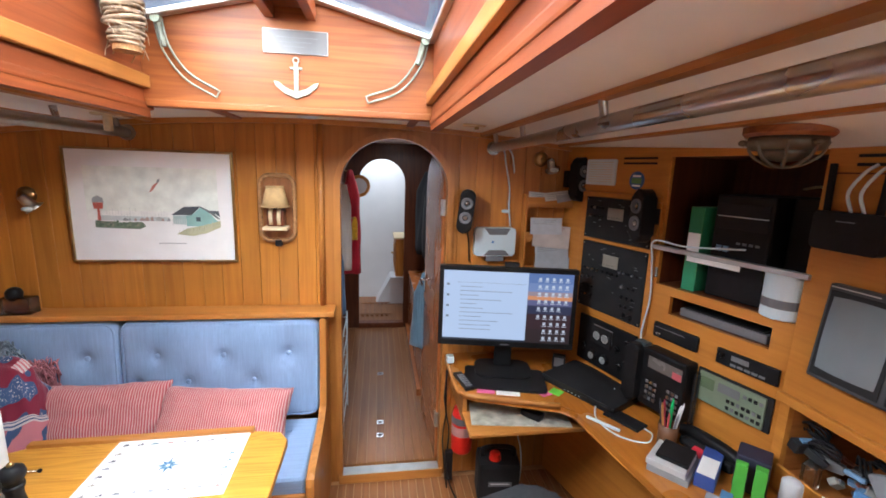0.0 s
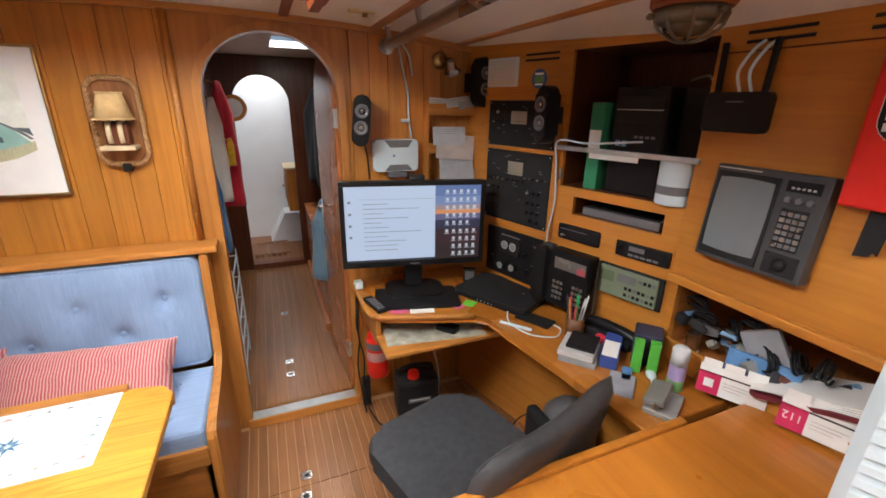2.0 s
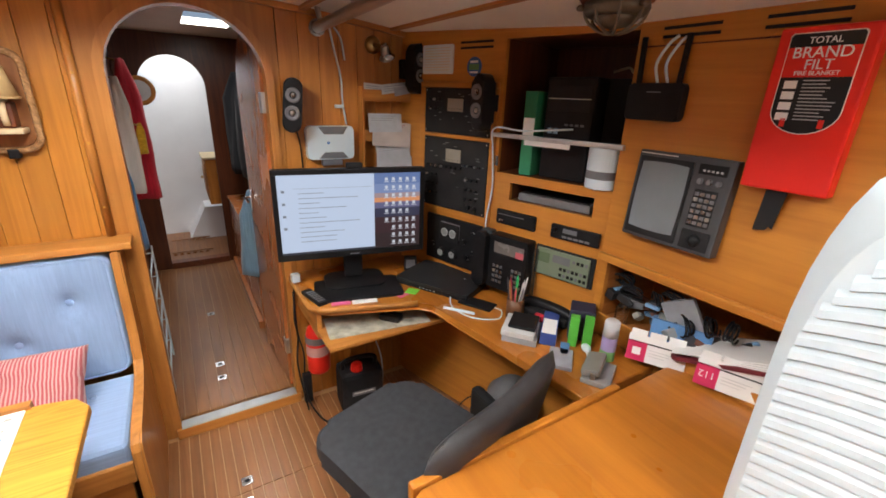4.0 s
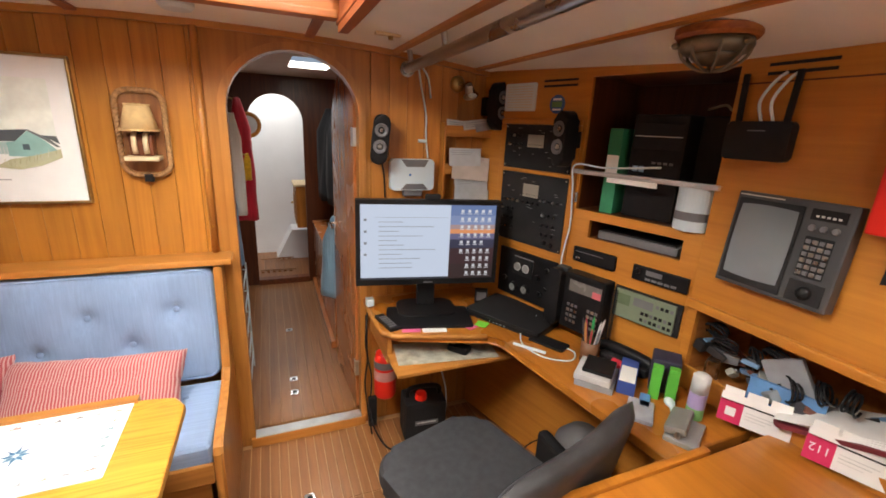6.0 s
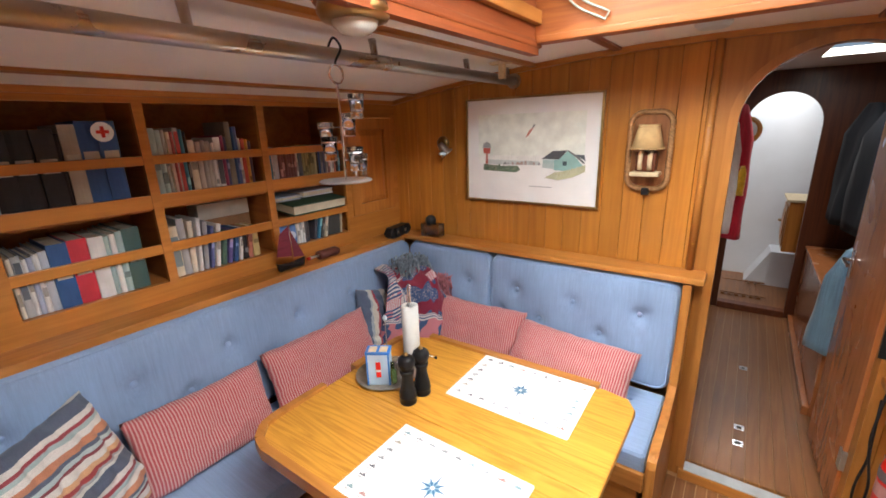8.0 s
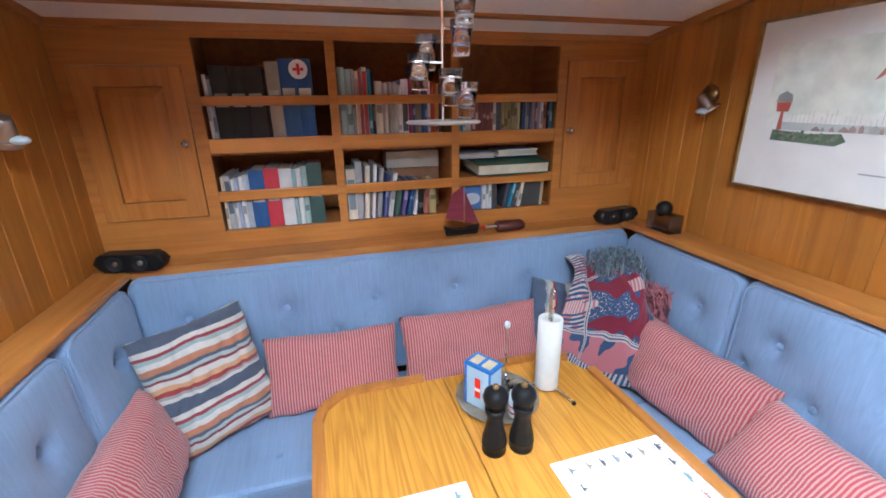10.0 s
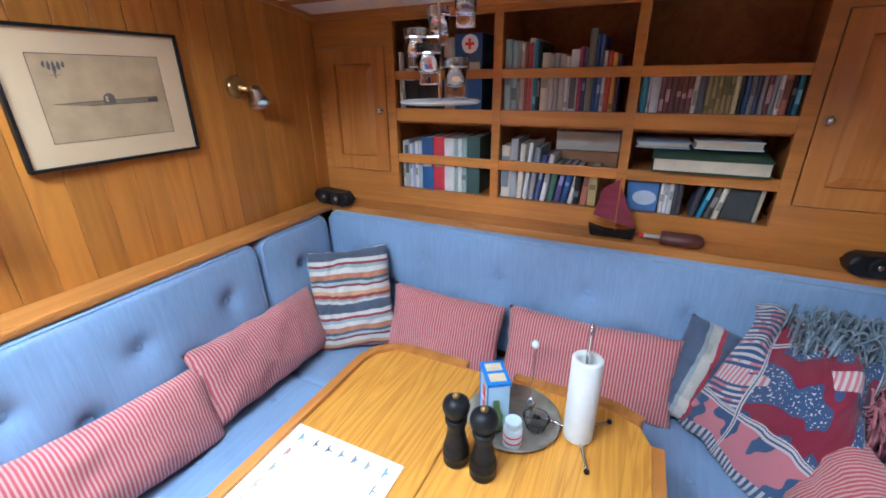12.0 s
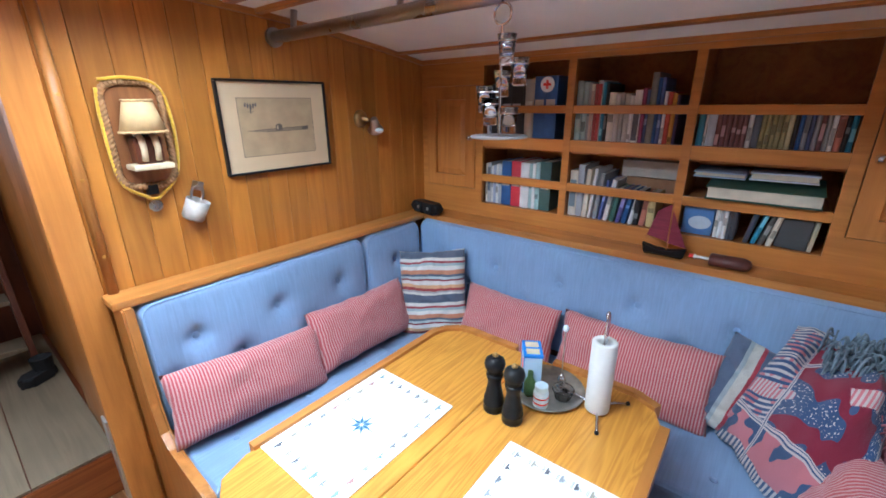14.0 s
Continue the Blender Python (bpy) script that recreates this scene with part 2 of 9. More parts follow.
def box(bm, x0, x1, y0, y1, z0, z1, bevel=0.0, m=None, seg=2):
    v = [bm.verts.new((x, y, z)) for x in (x0, x1) for y in (y0, y1) for z in (z0, z1)]
    fs = [bm.faces.new([v[i] for i in q]) for q in ((0, 1, 3, 2), (4, 6, 7, 5), (0, 4, 5, 1), (2, 3, 7, 6), (0, 2, 6, 4), (1, 5, 7, 3))]
    vs = v
    if bevel > 0:
        es = list({e for f in fs for e in f.edges})
        r = bmesh.ops.bevel(bm, geom=es, offset=bevel, segments=seg, profile=0.6, affect="EDGES")
        vs = list({w for f in r["faces"] for w in f.verts} | {w for w in v if w.is_valid})
    if m is not None:
        bmesh.ops.transform(bm, matrix=m, verts=vs)
    return bm


def B(x0, x1, y0, y1, z0, z1, bevel=0.0, m=None, seg=2):
    return box(bmesh.new(), x0, x1, y0, y1, z0, z1, bevel, m, seg)


def rod(bm, p, q, r, r2=None, seg=16):
    """A round bar from p to q."""
    p, q = Vector(p), Vector(q)
    d = q - p
    m = Matrix.Translation((p + q) / 2) @ d.to_track_quat("Z", "Y").to_matrix().to_4x4()
    bmesh.ops.create_cone(bm, cap_ends=True, segments=seg, radius1=r, radius2=r if r2 is None else r2, depth=d.length, matrix=m)
    return bm


def ball(bm, c, r, scale=(1, 1, 1), u=16, v=10):
    bmesh.ops.create_uvsphere(bm, u_segments=u, v_segments=v, radius=r, matrix=Matrix.Translation(c) @ Matrix.Diagonal((*scale, 1)))
    return bm


def lathe(profile, seg=24, m=None):
    """A turned body from (radius, height) pairs."""
    bm = bmesh.new()
    rings = []
    for r, z in profile:
        rings.append([bm.verts.new((r * math.cos(2 * math.pi * k / seg), r * math.sin(2 * math.pi * k / seg), z)) for k in range(seg)])
    for a, b in zip(rings, rings[1:]):
        for k in range(seg):
            bm.faces.new((a[k], a[(k + 1) % seg], b[(k + 1) % seg], b[k]))
    for ring in (rings[0], rings[-1]):
        bm.faces.new(ring)
    if m is not None:
        bm.transform(m)
    return bm


def prism(outline, z0, z1, bevel=0.0, m=None):
    """An upright block over a flat outline of (x, y)."""
    bm = bmesh.new()
    lo = [bm.verts.new((x, y, z0)) for x, y in outline]
    hi = [bm.verts.new((x, y, z1)) for x, y in outline]
    n = len(outline)
    bm.faces.new(lo[::-1])
    bm.faces.new(hi)
    for k in range(n):
        bm.faces.new((lo[k], lo[(k + 1) % n], hi[(k + 1) % n], hi[k]))
    if bevel:
        es = [e for e in bm.edges if abs(e.verts[0].co.z - e.verts[1].co.z) < 1e-6]
        bmesh.ops.bevel(bm, geom=es, offset=bevel, segments=3, profile=0.6, affect="EDGES")
    if m is not None:
        bm.transform(m)
    return bm


def rounded(w, h, r, n=5):
    """A rectangle outline about the origin with round corners."""
    pts = []
    for cx, cy, a0 in ((w / 2 - r, h / 2 - r, 0), (-w / 2 + r, h / 2 - r, 90), (-w / 2 + r, -h / 2 + r, 180), (w / 2 - r, -h / 2 + r, 270)):
        for k in range(n + 1):
            a = radians(a0 + 90 * k / n)
            pts.append((cx + r * math.cos(a), cy + r * math.sin(a)))
    return pts


def tube(bm, pts, r, seg=8, closed=False):
    """A bent round bar or cord along points."""
    pts = [Vector(p) for p in pts]
    n = len(pts)
    rings = []
    side = None
    for k, p in enumerate(pts):
        a = pts[(k - 1) % n] if closed or k else p
        b = pts[(k + 1) % n] if closed or k < n - 1 else p
        t = (b - a).normalized()
        if side is None:
            side = t.orthogonal().normalized()
        side = (side - t * side.dot(t)).normalized()
        up = t.cross(side)
        rings.append([bm.verts.new(p + r * (math.cos(2 * math.pi * j / seg) * side + math.sin(2 * math.pi * j / seg) * up)) for j in range(seg)])
    pairs = list(zip(rings, rings[1:])) + ([(rings[-1], rings[0])] if closed else [])
    for a, b in pairs:
        for j in range(seg):
            bm.faces.new((a[j], a[(j + 1) % seg], b[(j + 1) % seg], b[j]))
    if not closed:
        bm.faces.new(rings[0][::-1])
        bm.faces.new(rings[-1])
    return bm


def curve_pts(pts, n=8):
    """A smooth line through a few points."""
    P = [Vector(p) for p in pts]
    P = [2 * P[0] - P[1]] + P + [2 * P[-1] - P[-2]]
    out = []
    for k in range(1, len(P) - 2):
        a, b, c, d = P[k - 1:k + 3]
        for j in range(n):
            t = j / n
            out.append(0.5 * (2 * b + (c - a) * t + (2 * a - 5 * b + 4 * c - d) * t * t + (3 * b - a - 3 * c + d) * t ** 3))
    return out + [P[-2]]


def holed(x0, x1, z0, z1, holes, y0, y1, m=None):
    """A board in the x-z plane with rectangular holes through it."""
    xs = sorted({x0, x1, *[h[0] for h in holes], *[h[1] for h in holes]})
    zs = sorted({z0, z1, *[h[2] for h in holes], *[h[3] for h in holes]})
    bm = bmesh.new()
    grid = {}

    def vert(i, j, y):
        if (i, j, y) not in grid:
            grid[i, j, y] = bm.verts.new((xs[i], y, zs[j]))
        return grid[i, j, y]

    def solid(i, j):
        if not (0 <= i < len(xs) - 1 and 0 <= j < len(zs) - 1):
            return False
        cx, cz = (xs[i] + xs[i + 1]) / 2, (zs[j] + zs[j + 1]) / 2
        return not any(h[0] < cx < h[1] and h[2] < cz < h[3] for h in holes)

    for i in range(len(xs) - 1):
        for j in range(len(zs) - 1):
            if not solid(i, j):
                continue
            for y in (y0, y1):
                bm.faces.new([vert(i, j, y), vert(i + 1, j, y), vert(i + 1, j + 1, y), vert(i, j + 1, y)])
            for di, dj, e in ((-1, 0, ((0, 0), (0, 1))), (1, 0, ((1, 0), (1, 1))), (0, -1, ((0, 0), (1, 0))), (0, 1, ((0, 1), (1, 1)))):
                if not solid(i + di, j + dj):
                    a, b = e
                    bm.faces.new([vert(i + a[0], j + a[1], y0), vert(i + b[0], j + b[1], y0), vert(i + b[0], j + b[1], y1), vert(i + a[0], j + a[1], y1)])
    if m is not None:
        bm.transform(m)
    return bm


def writing(text, size, material, parent, m, name="lettering", depth=0.0006):
    """Raised letters in the built-in font, centred, in the local x-y plane."""
    cu = bpy.data.curves.new(name, "FONT")
    cu.body, cu.size, cu.extrude, cu.align_x, cu.align_y = text, size, depth, "CENTER", "CENTER"
    tmp = bpy.data.objects.new(name, cu)
    scene.collection.objects.link(tmp)
    me = bpy.data.meshes.new_from_object(tmp.evaluated_get(bpy.context.evaluated_depsgraph_get()))
    bpy.data.objects.remove(tmp)
    me.transform(m)
    me.materials.clear()
    me.materials.append(material)
    ob = new(name, me)
    ob.parent = parent
    return ob


def colour(ob, rgb):
    ob.color = (*rgb, 1)
    return ob


# ---- plan ----
NORTH, WEST, EAST, FLOOR_Z, SILL = 2.035, -1.785, 1.2, 0.0, 0.05
LEDGE = 0.95


def ceil_z(x):
    """Height of the cambered deckhead."""
    return 1.824 - 0.055 * (x + 0.2) ** 2


# matrix of the slanted radio wall: x along it towards the stern, y out through it, z up
RADIO = Matrix.Translation((0.92, 2.035, 0)) @ Matrix(((0.277, 0.961, 0, 0), (-0.961, 0.277, 0, 0), (0, 0, 1, 0), (0, 0, 0, 1)))

# ---- structure ----
floor = tagged(part("floor", B(-1.8, 1.5, -0.36, 2.06, -0.06, -0.004), HOLLY), "teak and holly strip cabin sole", "floor", kind="structure")
floor_passage = tagged(part("floor_passage", B(-0.8, 0.9, 2.06, 5.6, -0.01, 0.046), HOLLY), "brown strip floor of the forward passage", "floor", kind="structure")
floor_aft = tagged(part("floor_aft", B(-2.0, 1.5, -1.84, -0.36, 0.1, 0.19), DARK_Y), "raised floor of the aft passage with a dark riser", "floor", kind="structure")

# deckhead: cambered panels, with the skylight cut out
HX0, HX1, HY0, HY1 = -0.745, 0.18, 0.22, 1.57
bm = bmesh.new()
xs = [-1.79, -1.5, -1.2, -0.95, HX0 - 0.014, -0.5, -0.28, -0.05, HX1 + 0.014, 0.4, 0.7, 1.0, 1.24]
ys = [-0.4, HY0 - 0.014, HY1 + 0.014, NORTH]
for x0, x1 in zip(xs, xs[1:]):
    for y0, y1 in zip(ys, ys[1:]):
        if x0 >= HX0 - 0.015 and x1 <= HX1 + 0.015 and y0 == ys[1]:
            continue
        # out-of-view gap that lets the added counter lamp shine in
        if y0 == ys[0] and 0.39 < x0 < 0.95:
            continue
        q = [bm.verts.new((x, y, ceil_z(x) + dz)) for dz in (0, 0.05) for x, y in ((x0, y0), (x1, y0), (x1, y1), (x0, y1))]
        for f in ((0, 1, 2, 3), (4, 5, 6, 7), (0, 1, 5, 4), (2, 3, 7, 6), (0, 3, 7, 4), (1, 2, 6, 5)):
            bm.faces.new([q[i] for i in f])
ceiling = tagged(part("ceiling", bm, WHITE), "off-white cambered deckhead panels", "ceiling", kind="structure")
AFT_TOP = 1.98
# the hole is unseen, cut for the lamp added above it
tagged(part("ceiling_aft", holed(-2.0, 1.6, -1.84, -0.4, [(-0.25, 0.65, -1.7, -0.95)], 0, 0.05, Matrix.Translation((0, 0, AFT_TOP)) @ Matrix(((1, 0, 0, 0), (0, 0, 1, 0), (0, 1, 0, 0), (0, 0, 0, 1)))), WHITE), "off-white deckhead over the companionway", "ceiling", kind="structure")
tagged(part("beam_aft", B(-2.0, 1.6, -0.44, -0.401, 1.80, 1.99), TEAK_X), "teak beam below the deckhead", "beam", kind="structure")


def along_deck(name, x0, x1, y0, y1, drop, material, label, n=1):
    """A batten on the underside of the deckhead."""
    b = bmesh.new()
    steps = max(1, int((x1 - x0) / 0.15))
    cuts = [x0 + (x1 - x0) * k / steps for k in range(steps + 1)]
    for a, c in zip(cuts, cuts[1:]):
        q = [b.verts.new((x, y, ceil_z(x) - dz)) for dz in (-0.002, drop) for x, y in ((a, y0), (c, y0), (c, y1), (a, y1))]
        for f in ((0, 1, 2, 3), (4, 5, 6, 7), (0, 1, 5, 4), (2, 3, 7, 6), (0, 3, 7, 4), (1, 2, 6, 5)):
            b.faces.new([q[i] for i in f])
    return tagged(part(name, b, material), label, "batten", kind="structure")


for x in (0.862, -1.2, -1.62):
    along_deck("trim_batten", x - 0.012, x + 0.012, -0.4, NORTH, 0.010, TRIM_Y, "teak batten along the deckhead")
for x in (0.478, -0.945):
    along_deck("trim_rail_batten", x - 0.012, x + 0.012, -0.4, NORTH, 0.014, TRIM_Y, "narrow teak batten behind the grab rail")
for x in (0.135, -0.60):
    along_deck("trim_seam", x - 0.016, x + 0.016, HY1 + 0.03, NORTH, 0.01, MAHOG_Y, "teak batten from the skylight to the bulkhead")
along_deck("trim_north", -1.8, 0.95, NORTH - 0.02, NORTH, 0.022, TEAK_X, "teak moulding along the top of the bulkhead")
along_deck("trim_south", -1.8, -0.3, 0.0, 0.018, 0.02, TEAK_X, "teak moulding along the top of the bulkhead")

# skylight: mahogany coaming, gabled glass roof on aluminium bars
sk = thing("skylight", "gabled skylight with varnished mahogany sides and glass roof", "skylight", kind="structure")
ZB, ZE, ZR, RX = 1.80, 2.05, 2.165, -0.285


def gable(y0, y1):
    b = bmesh.new()
    out = [(HX0, ZB + 0.005), (HX1, ZB + 0.005), (HX1, ZE), (RX, ZR), (HX0, ZE)]
    lo, hi = [b.verts.new((x, y0, z)) for x, z in out], [b.verts.new((x, y1, z)) for x, z in out]
    b.faces.new(lo)
    b.faces.new(hi)
    for k in range(5):
        b.faces.new((lo[k], lo[(k + 1) % 5], hi[(k + 1) % 5], hi[k]))
    return b


part("end_panel", gable(HY1, HY1 + 0.03), MAHOG_X, sk, "varnished red mahogany gable")
part("end_panel", gable(HY0 - 0.03, HY0), MAHOG_X, sk)
for x0, x1 in ((HX0 - 0.03, HX0), (HX1, HX1 + 0.03)):
    part("side_panel", B(x0, x1, HY0 - 0.03, HY1 + 0.03, 1.76, ZE), MAHOG_Y, sk)
for x0, x1 in ((HX0, HX0 + 0.022), (HX1 - 0.022, HX1)):
    part("side_batten", B(x0, x1, HY0, HY1, 1.845, 1.885, 0.004), TRIM_Y, sk)
# lower frame below the deckhead
for b in (B(HX0 - 0.055, HX0 + 0.004, HY0 - 0.055, HY1 + 0.05, 1.782, 1.806, 0.006), B(HX1 - 0.004, HX1 + 0.055, HY0 - 0.055, HY1 + 0.05, 1.782, 1.806, 0.006)):
    part("lower_frame", b, MAHOG_Y, sk, "dark red lower edge")
part("lower_frame", B(HX0 + 0.004, HX1 - 0.004, HY1 - 0.004, HY1 + 0.05, 1.792, 1.814, 0.005), MAHOG_X, sk)
part("lower_frame", B(HX0 + 0.004, HX1 - 0.004, HY0 - 0.055, HY0 + 0.004, 1.792, 1.814, 0.005), MAHOG_X, sk)
part("ridge_board", B(RX - 0.085, RX - 0.055, HY0, HY1 - 0.002, 2.085, 2.15, 0.003), MAHOG_Y, sk)
part("ridge_board", B(RX + 0.045, RX + 0.075, HY0, HY1 - 0.002, 2.085, 2.15, 0.003), MAHOG_Y, sk)
part("ridge_board", B(RX - 0.055, RX + 0.045, HY0, HY1 - 0.002, 2.12, 2.155), DARK_Y, sk)
for s, xe in ((-1, HX0), (1, HX1)):
    slope = Vector((xe - RX, 0, ZE - ZR))
    ang = math.degrees(math.atan2(-(ZE - ZR), slope.x)) if s > 0 else math.degrees(math.atan2(ZE - ZR, -slope.x))
    mid = Matrix.Translation(((xe + RX) / 2, 0, (ZE + ZR) / 2 + 0.012)) @ pose(0, 0, 0, 0, ang, 0)
    L = slope.length
    pane = part("glass_pane", B(-L / 2, L / 2, HY0, HY1, -0.003, 0.003, m=mid), GLASS, sk, "clear sloping glass pane")
    pane.visible_shadow = False
    for y in (HY1 - 0.02, HY0 + 0.02):
        part("glazing_bar", B(-L / 2, L / 2, y - 0.018, y + 0.018, -0.02, -0.004, 0.004, m=mid), ALU, sk, "weathered aluminium glazing bar")
    part("eave_bar", B(xe - 0.02, xe + 0.02, HY0, HY1, ZE - 0.006, ZE + 0.012, 0.004), ALU, sk)

# bulkhead boards


def arch_outline(x0, x1, spring, apex, n=18, power=2.0):
    cx, rx, rz = (x0 + x1) / 2, (x1 - x0) / 2, apex - spring
    pts = []
    for k in range(n + 1):
        a = math.pi * (1 - k / n)
        pts.append((cx + rx * math.copysign(abs(math.cos(a)) ** (2 / power), math.cos(a)), spring + rz * abs(math.sin(a)) ** (2 / power)))
    return pts


def arch_board(x0, x1, z0, z1, ax0, ax1, spring, apex, y0, y1, m=None, power=2.0):
    """A board with an arched doorway through it."""
    pts = [(ax0, z0)] + arch_outline(ax0, ax1, spring, apex, power=power) + [(ax1, z0)]
    outer = []
    for k, (x, z) in enumerate(pts):
        if z <= spring + 1e-6 and x < (ax0 + ax1) / 2:
            outer.append((x0, z))
        elif z <= spring + 1e-6:
            outer.append((x1, z))
        else:
            t = (x - ax0) / (ax1 - ax0)
            outer.append((x0 + (x1 - x0) * t, z1))
    b = bmesh.new()
    rows = [[b.verts.new((x, y, z)) for x, z in q] for y in (y0, y1) for q in (pts, outer)]
    n = len(pts)
    for k in range(n - 1):
        for a, c in ((0, 1), (2, 3), (0, 2), (1, 3)):
            b.faces.new((rows[a][k], rows[a][k + 1], rows[c][k + 1], rows[c][k]))
    for k in (0, n - 1):
        b.faces.new((rows[0][k], rows[1][k], rows[3][k], rows[2][k]))
    if m is not None:
        b.transform(m)
    return b


AX0, AX1, SPRING, APEX = -0.178, 0.322, 1.53, 1.757
wall_n = tagged(part("wall_north", bm := holed(-2.1, 1.3, -0.05, 1.87, [(-0.26, 0.375, -0.05, 1.87)], NORTH + 0.012, NORTH + 0.05), TEAK_X), "teak tongue-and-groove bulkhead with an arched doorway", "wall", kind="structure")
part("door_surround", arch_board(-0.26, 0.375, 0.0, 1.87, AX0, AX1, SPRING, APEX, NORTH - 0.006, NORTH + 0.05), TEAK_V, wall_n, "flat teak board round the arch")
ring = bmesh.new()
o, i2 = [(AX0 - 0.03, 0.05)] + arch_outline(AX0 - 0.03, AX1 + 0.03, SPRING, APEX + 0.028) + [(AX1 + 0.03, 0.05)], [(AX0, 0.05)] + arch_outline(AX0, AX1, SPRING, APEX) + [(AX1, 0.05)]
ya, yb = NORTH - 0.018, NORTH - 0.004
R4 = [[ring.verts.new((x, y, z)) for x, z in q] for y in (ya, yb) for q in (o, i2)]
for k in range(len(o) - 1):
    for a, c in ((0, 1), (2, 3), (0, 2), (1, 3)):
        ring.faces.new((R4[a][k], R4[a][k + 1], R4[c][k + 1], R4[c][k]))
part("arch_moulding", ring, TRIM_Z, wall_n, "rounded teak moulding round the arch")
part("threshold", B(AX0 - 0.02, AX1 + 0.02, NORTH - 0.03, NORTH + 0.06, 0.0, SILL, 0.004), TEAK_X, wall_n)
part("threshold_plate", B(AX0, AX1, NORTH - 0.028, NORTH + 0.03, SILL, SILL + 0.004), ALU, wall_n, "scratched aluminium sill plate")
wall_s = tagged(part("wall_south", B(-2.1, -0.30, -0.05, -0.012, -0.05, 1.87), TEAK_X), "honey-coloured tongue-and-groove bulkhead", "wall", kind="structure")
part("edge_board", B(-0.345, -0.262, -0.055, 0.004, 0.0, 1.85, 0.004), TEAK_V, wall_s)
part("edge_strip", B(-0.262, -0.255, -0.05, -0.002, 0.2, 0.55), ALU, wall_s, "worn metal edge strip")
for x, y, parent in ((-0.262, NORTH - 0.014, wall_n), (-0.365, 0.012, wall_s)):
    b = rod(bmesh.new(), (x, y, 0.955), (x, y, ceil_z(x) - 0.02), 0.014, seg=12)
    post = part("round_batten", b, TRIM_Z, parent, "half-round teak batten with light plugs", True)
    for z in (1.08, 1.3, 1.52):
        part("wood_plug", ball(bmesh.new(), (x, y - 0.0135 if parent is wall_n else y + 0.0135, z), 0.0055, (1, 0.3, 1), 10, 6), OAK_X, post)

# settee surround
for nm, b, mt, lab in (
        ("ledge_west", B(WEST - 0.02, -1.665, 0.0, NORTH, LEDGE - 0.02, LEDGE + 0.014, 0.006), TRIM_Y, "varnished teak ledge behind the settee"),
        ("ledge_north", B(-1.665, -0.20, 1.912, NORTH, LEDGE - 0.006, LEDGE + 0.02, 0.008), TRIM_X, "varnished teak ledge with a rounded end"),
        ("ledge_south", B(-1.665, -0.335, 0.0, 0.105, LEDGE - 0.014, LEDGE + 0.012, 0.008), TRIM_X, "varnished teak ledge with a rounded end")):
    tagged(part(nm, b, mt), lab, "ledge", kind="structure")

# ---- saloon: settee, table ----
def hump(u, v, p=6.0):
    """Pillow height over -1..1 squared."""
    return max(0.0, (1 - abs(u) ** p) * (1 - abs(v) ** p)) ** 0.5


def padded(w, h, t, buttons=(), n=28, crown=0.02, edge=0.03, seed=0):
    """An upholstered pad, lying in x-z, its face towards -y, with tufted buttons."""
    b = bmesh.new()
    grid = []
    nz = max(8, int(n * h / w))
    for k in range(nz + 1):
        row = []
        for j in range(n + 1):
            # closer rows near the borders, for a round edge
            u, v = math.sin((j / n - 0.5) * math.pi), math.sin((k / nz - 0.5) * math.pi)
            x, z = u * w / 2, v * h / 2
            ox, oz = abs(x) - (w / 2 - 0.05), abs(z) - (h / 2 - 0.05)
            d = min(w / 2 - abs(x), h / 2 - abs(z))
            if ox > 0 and oz > 0:
                reach = math.hypot(ox, oz)
                keep = min(1.0, max(ox, oz) / reach)
                x, z = math.copysign(w / 2 - 0.05 + ox * keep, x), math.copysign(h / 2 - 0.05 + oz * keep, z)
                d = 0.05 - reach * keep
            y = -t - crown * (1 - u * u) * (1 - v * v)
            if d < edge:
                y += edge - math.sqrt(max(0.0, edge ** 2 - (edge - d) ** 2))
            for bx, bz in buttons:
                r2 = (x - bx) ** 2 + (z - bz) ** 2
                y += 0.024 * math.exp(-r2 / 0.0007) + 0.014 * math.exp(-r2 / 0.005)
                if z - bz < 0.06 and r2 < 0.03:
                    y += 0.004 * math.exp(-((x - bx) / 0.008) ** 2) * math.exp(-abs(z - bz) / 0.05)
            y += 0.0035 * noise.noise(Vector((x * 9 + seed, z * 7, seed)))
            row.append(b.verts.new((x, y, z)))
        grid.append(row)
    for a, c in zip(grid, grid[1:]):
        for j in range(n):
            b.faces.new((a[j], a[j + 1], c[j + 1], c[j]))
    rim = grid[0] + [r[-1] for r in grid[1:-1]] + grid[-1][::-1] + [r[0] for r in grid[1:-1]][::-1]
    back = [b.verts.new((v.co.x, 0, v.co.z)) for v in rim]
    m = len(rim)
    for k in range(m):
        b.faces.new((rim[k], rim[(k + 1) % m], back[(k + 1) % m], back[k]))
    b.faces.new(back)
    return b


def back_cushion(w, h, t, at, buttons, label, seed):
    c = thing("back_cushion", label, "cushion", at, "settee back cushions")
    part("cover", padded(w, h, t, buttons, n=max(44, int(w * 90)), seed=seed), BLUE, c, smooth=True)
    b = tube(bmesh.new(), [(x, -t + 0.004, z) for x, z in rounded(w - 0.024, h - 0.024, 0.042, 6)], 0.0045, 6, True)
    part("piping", b, BLUE, c)
    for bx, bz in buttons:
        part("button", ball(bmesh.new(), (bx, -t - 0.02 * (1 - (2 * bx / w) ** 2) * (1 - (2 * bz / h) ** 2) + 0.033, bz), 0.012, (1, 0.5, 1), 12, 8), BLUE, c, smooth=True)
    return c


def row(w, n, z, shift=0.0):
    return [(-w / 2 + w * (k + 0.5 + shift) / n, z) for k in range(n) if abs(-w / 2 + w * (k + 0.5 + shift) / n) < w / 2 - 0.06]


HB = 0.47
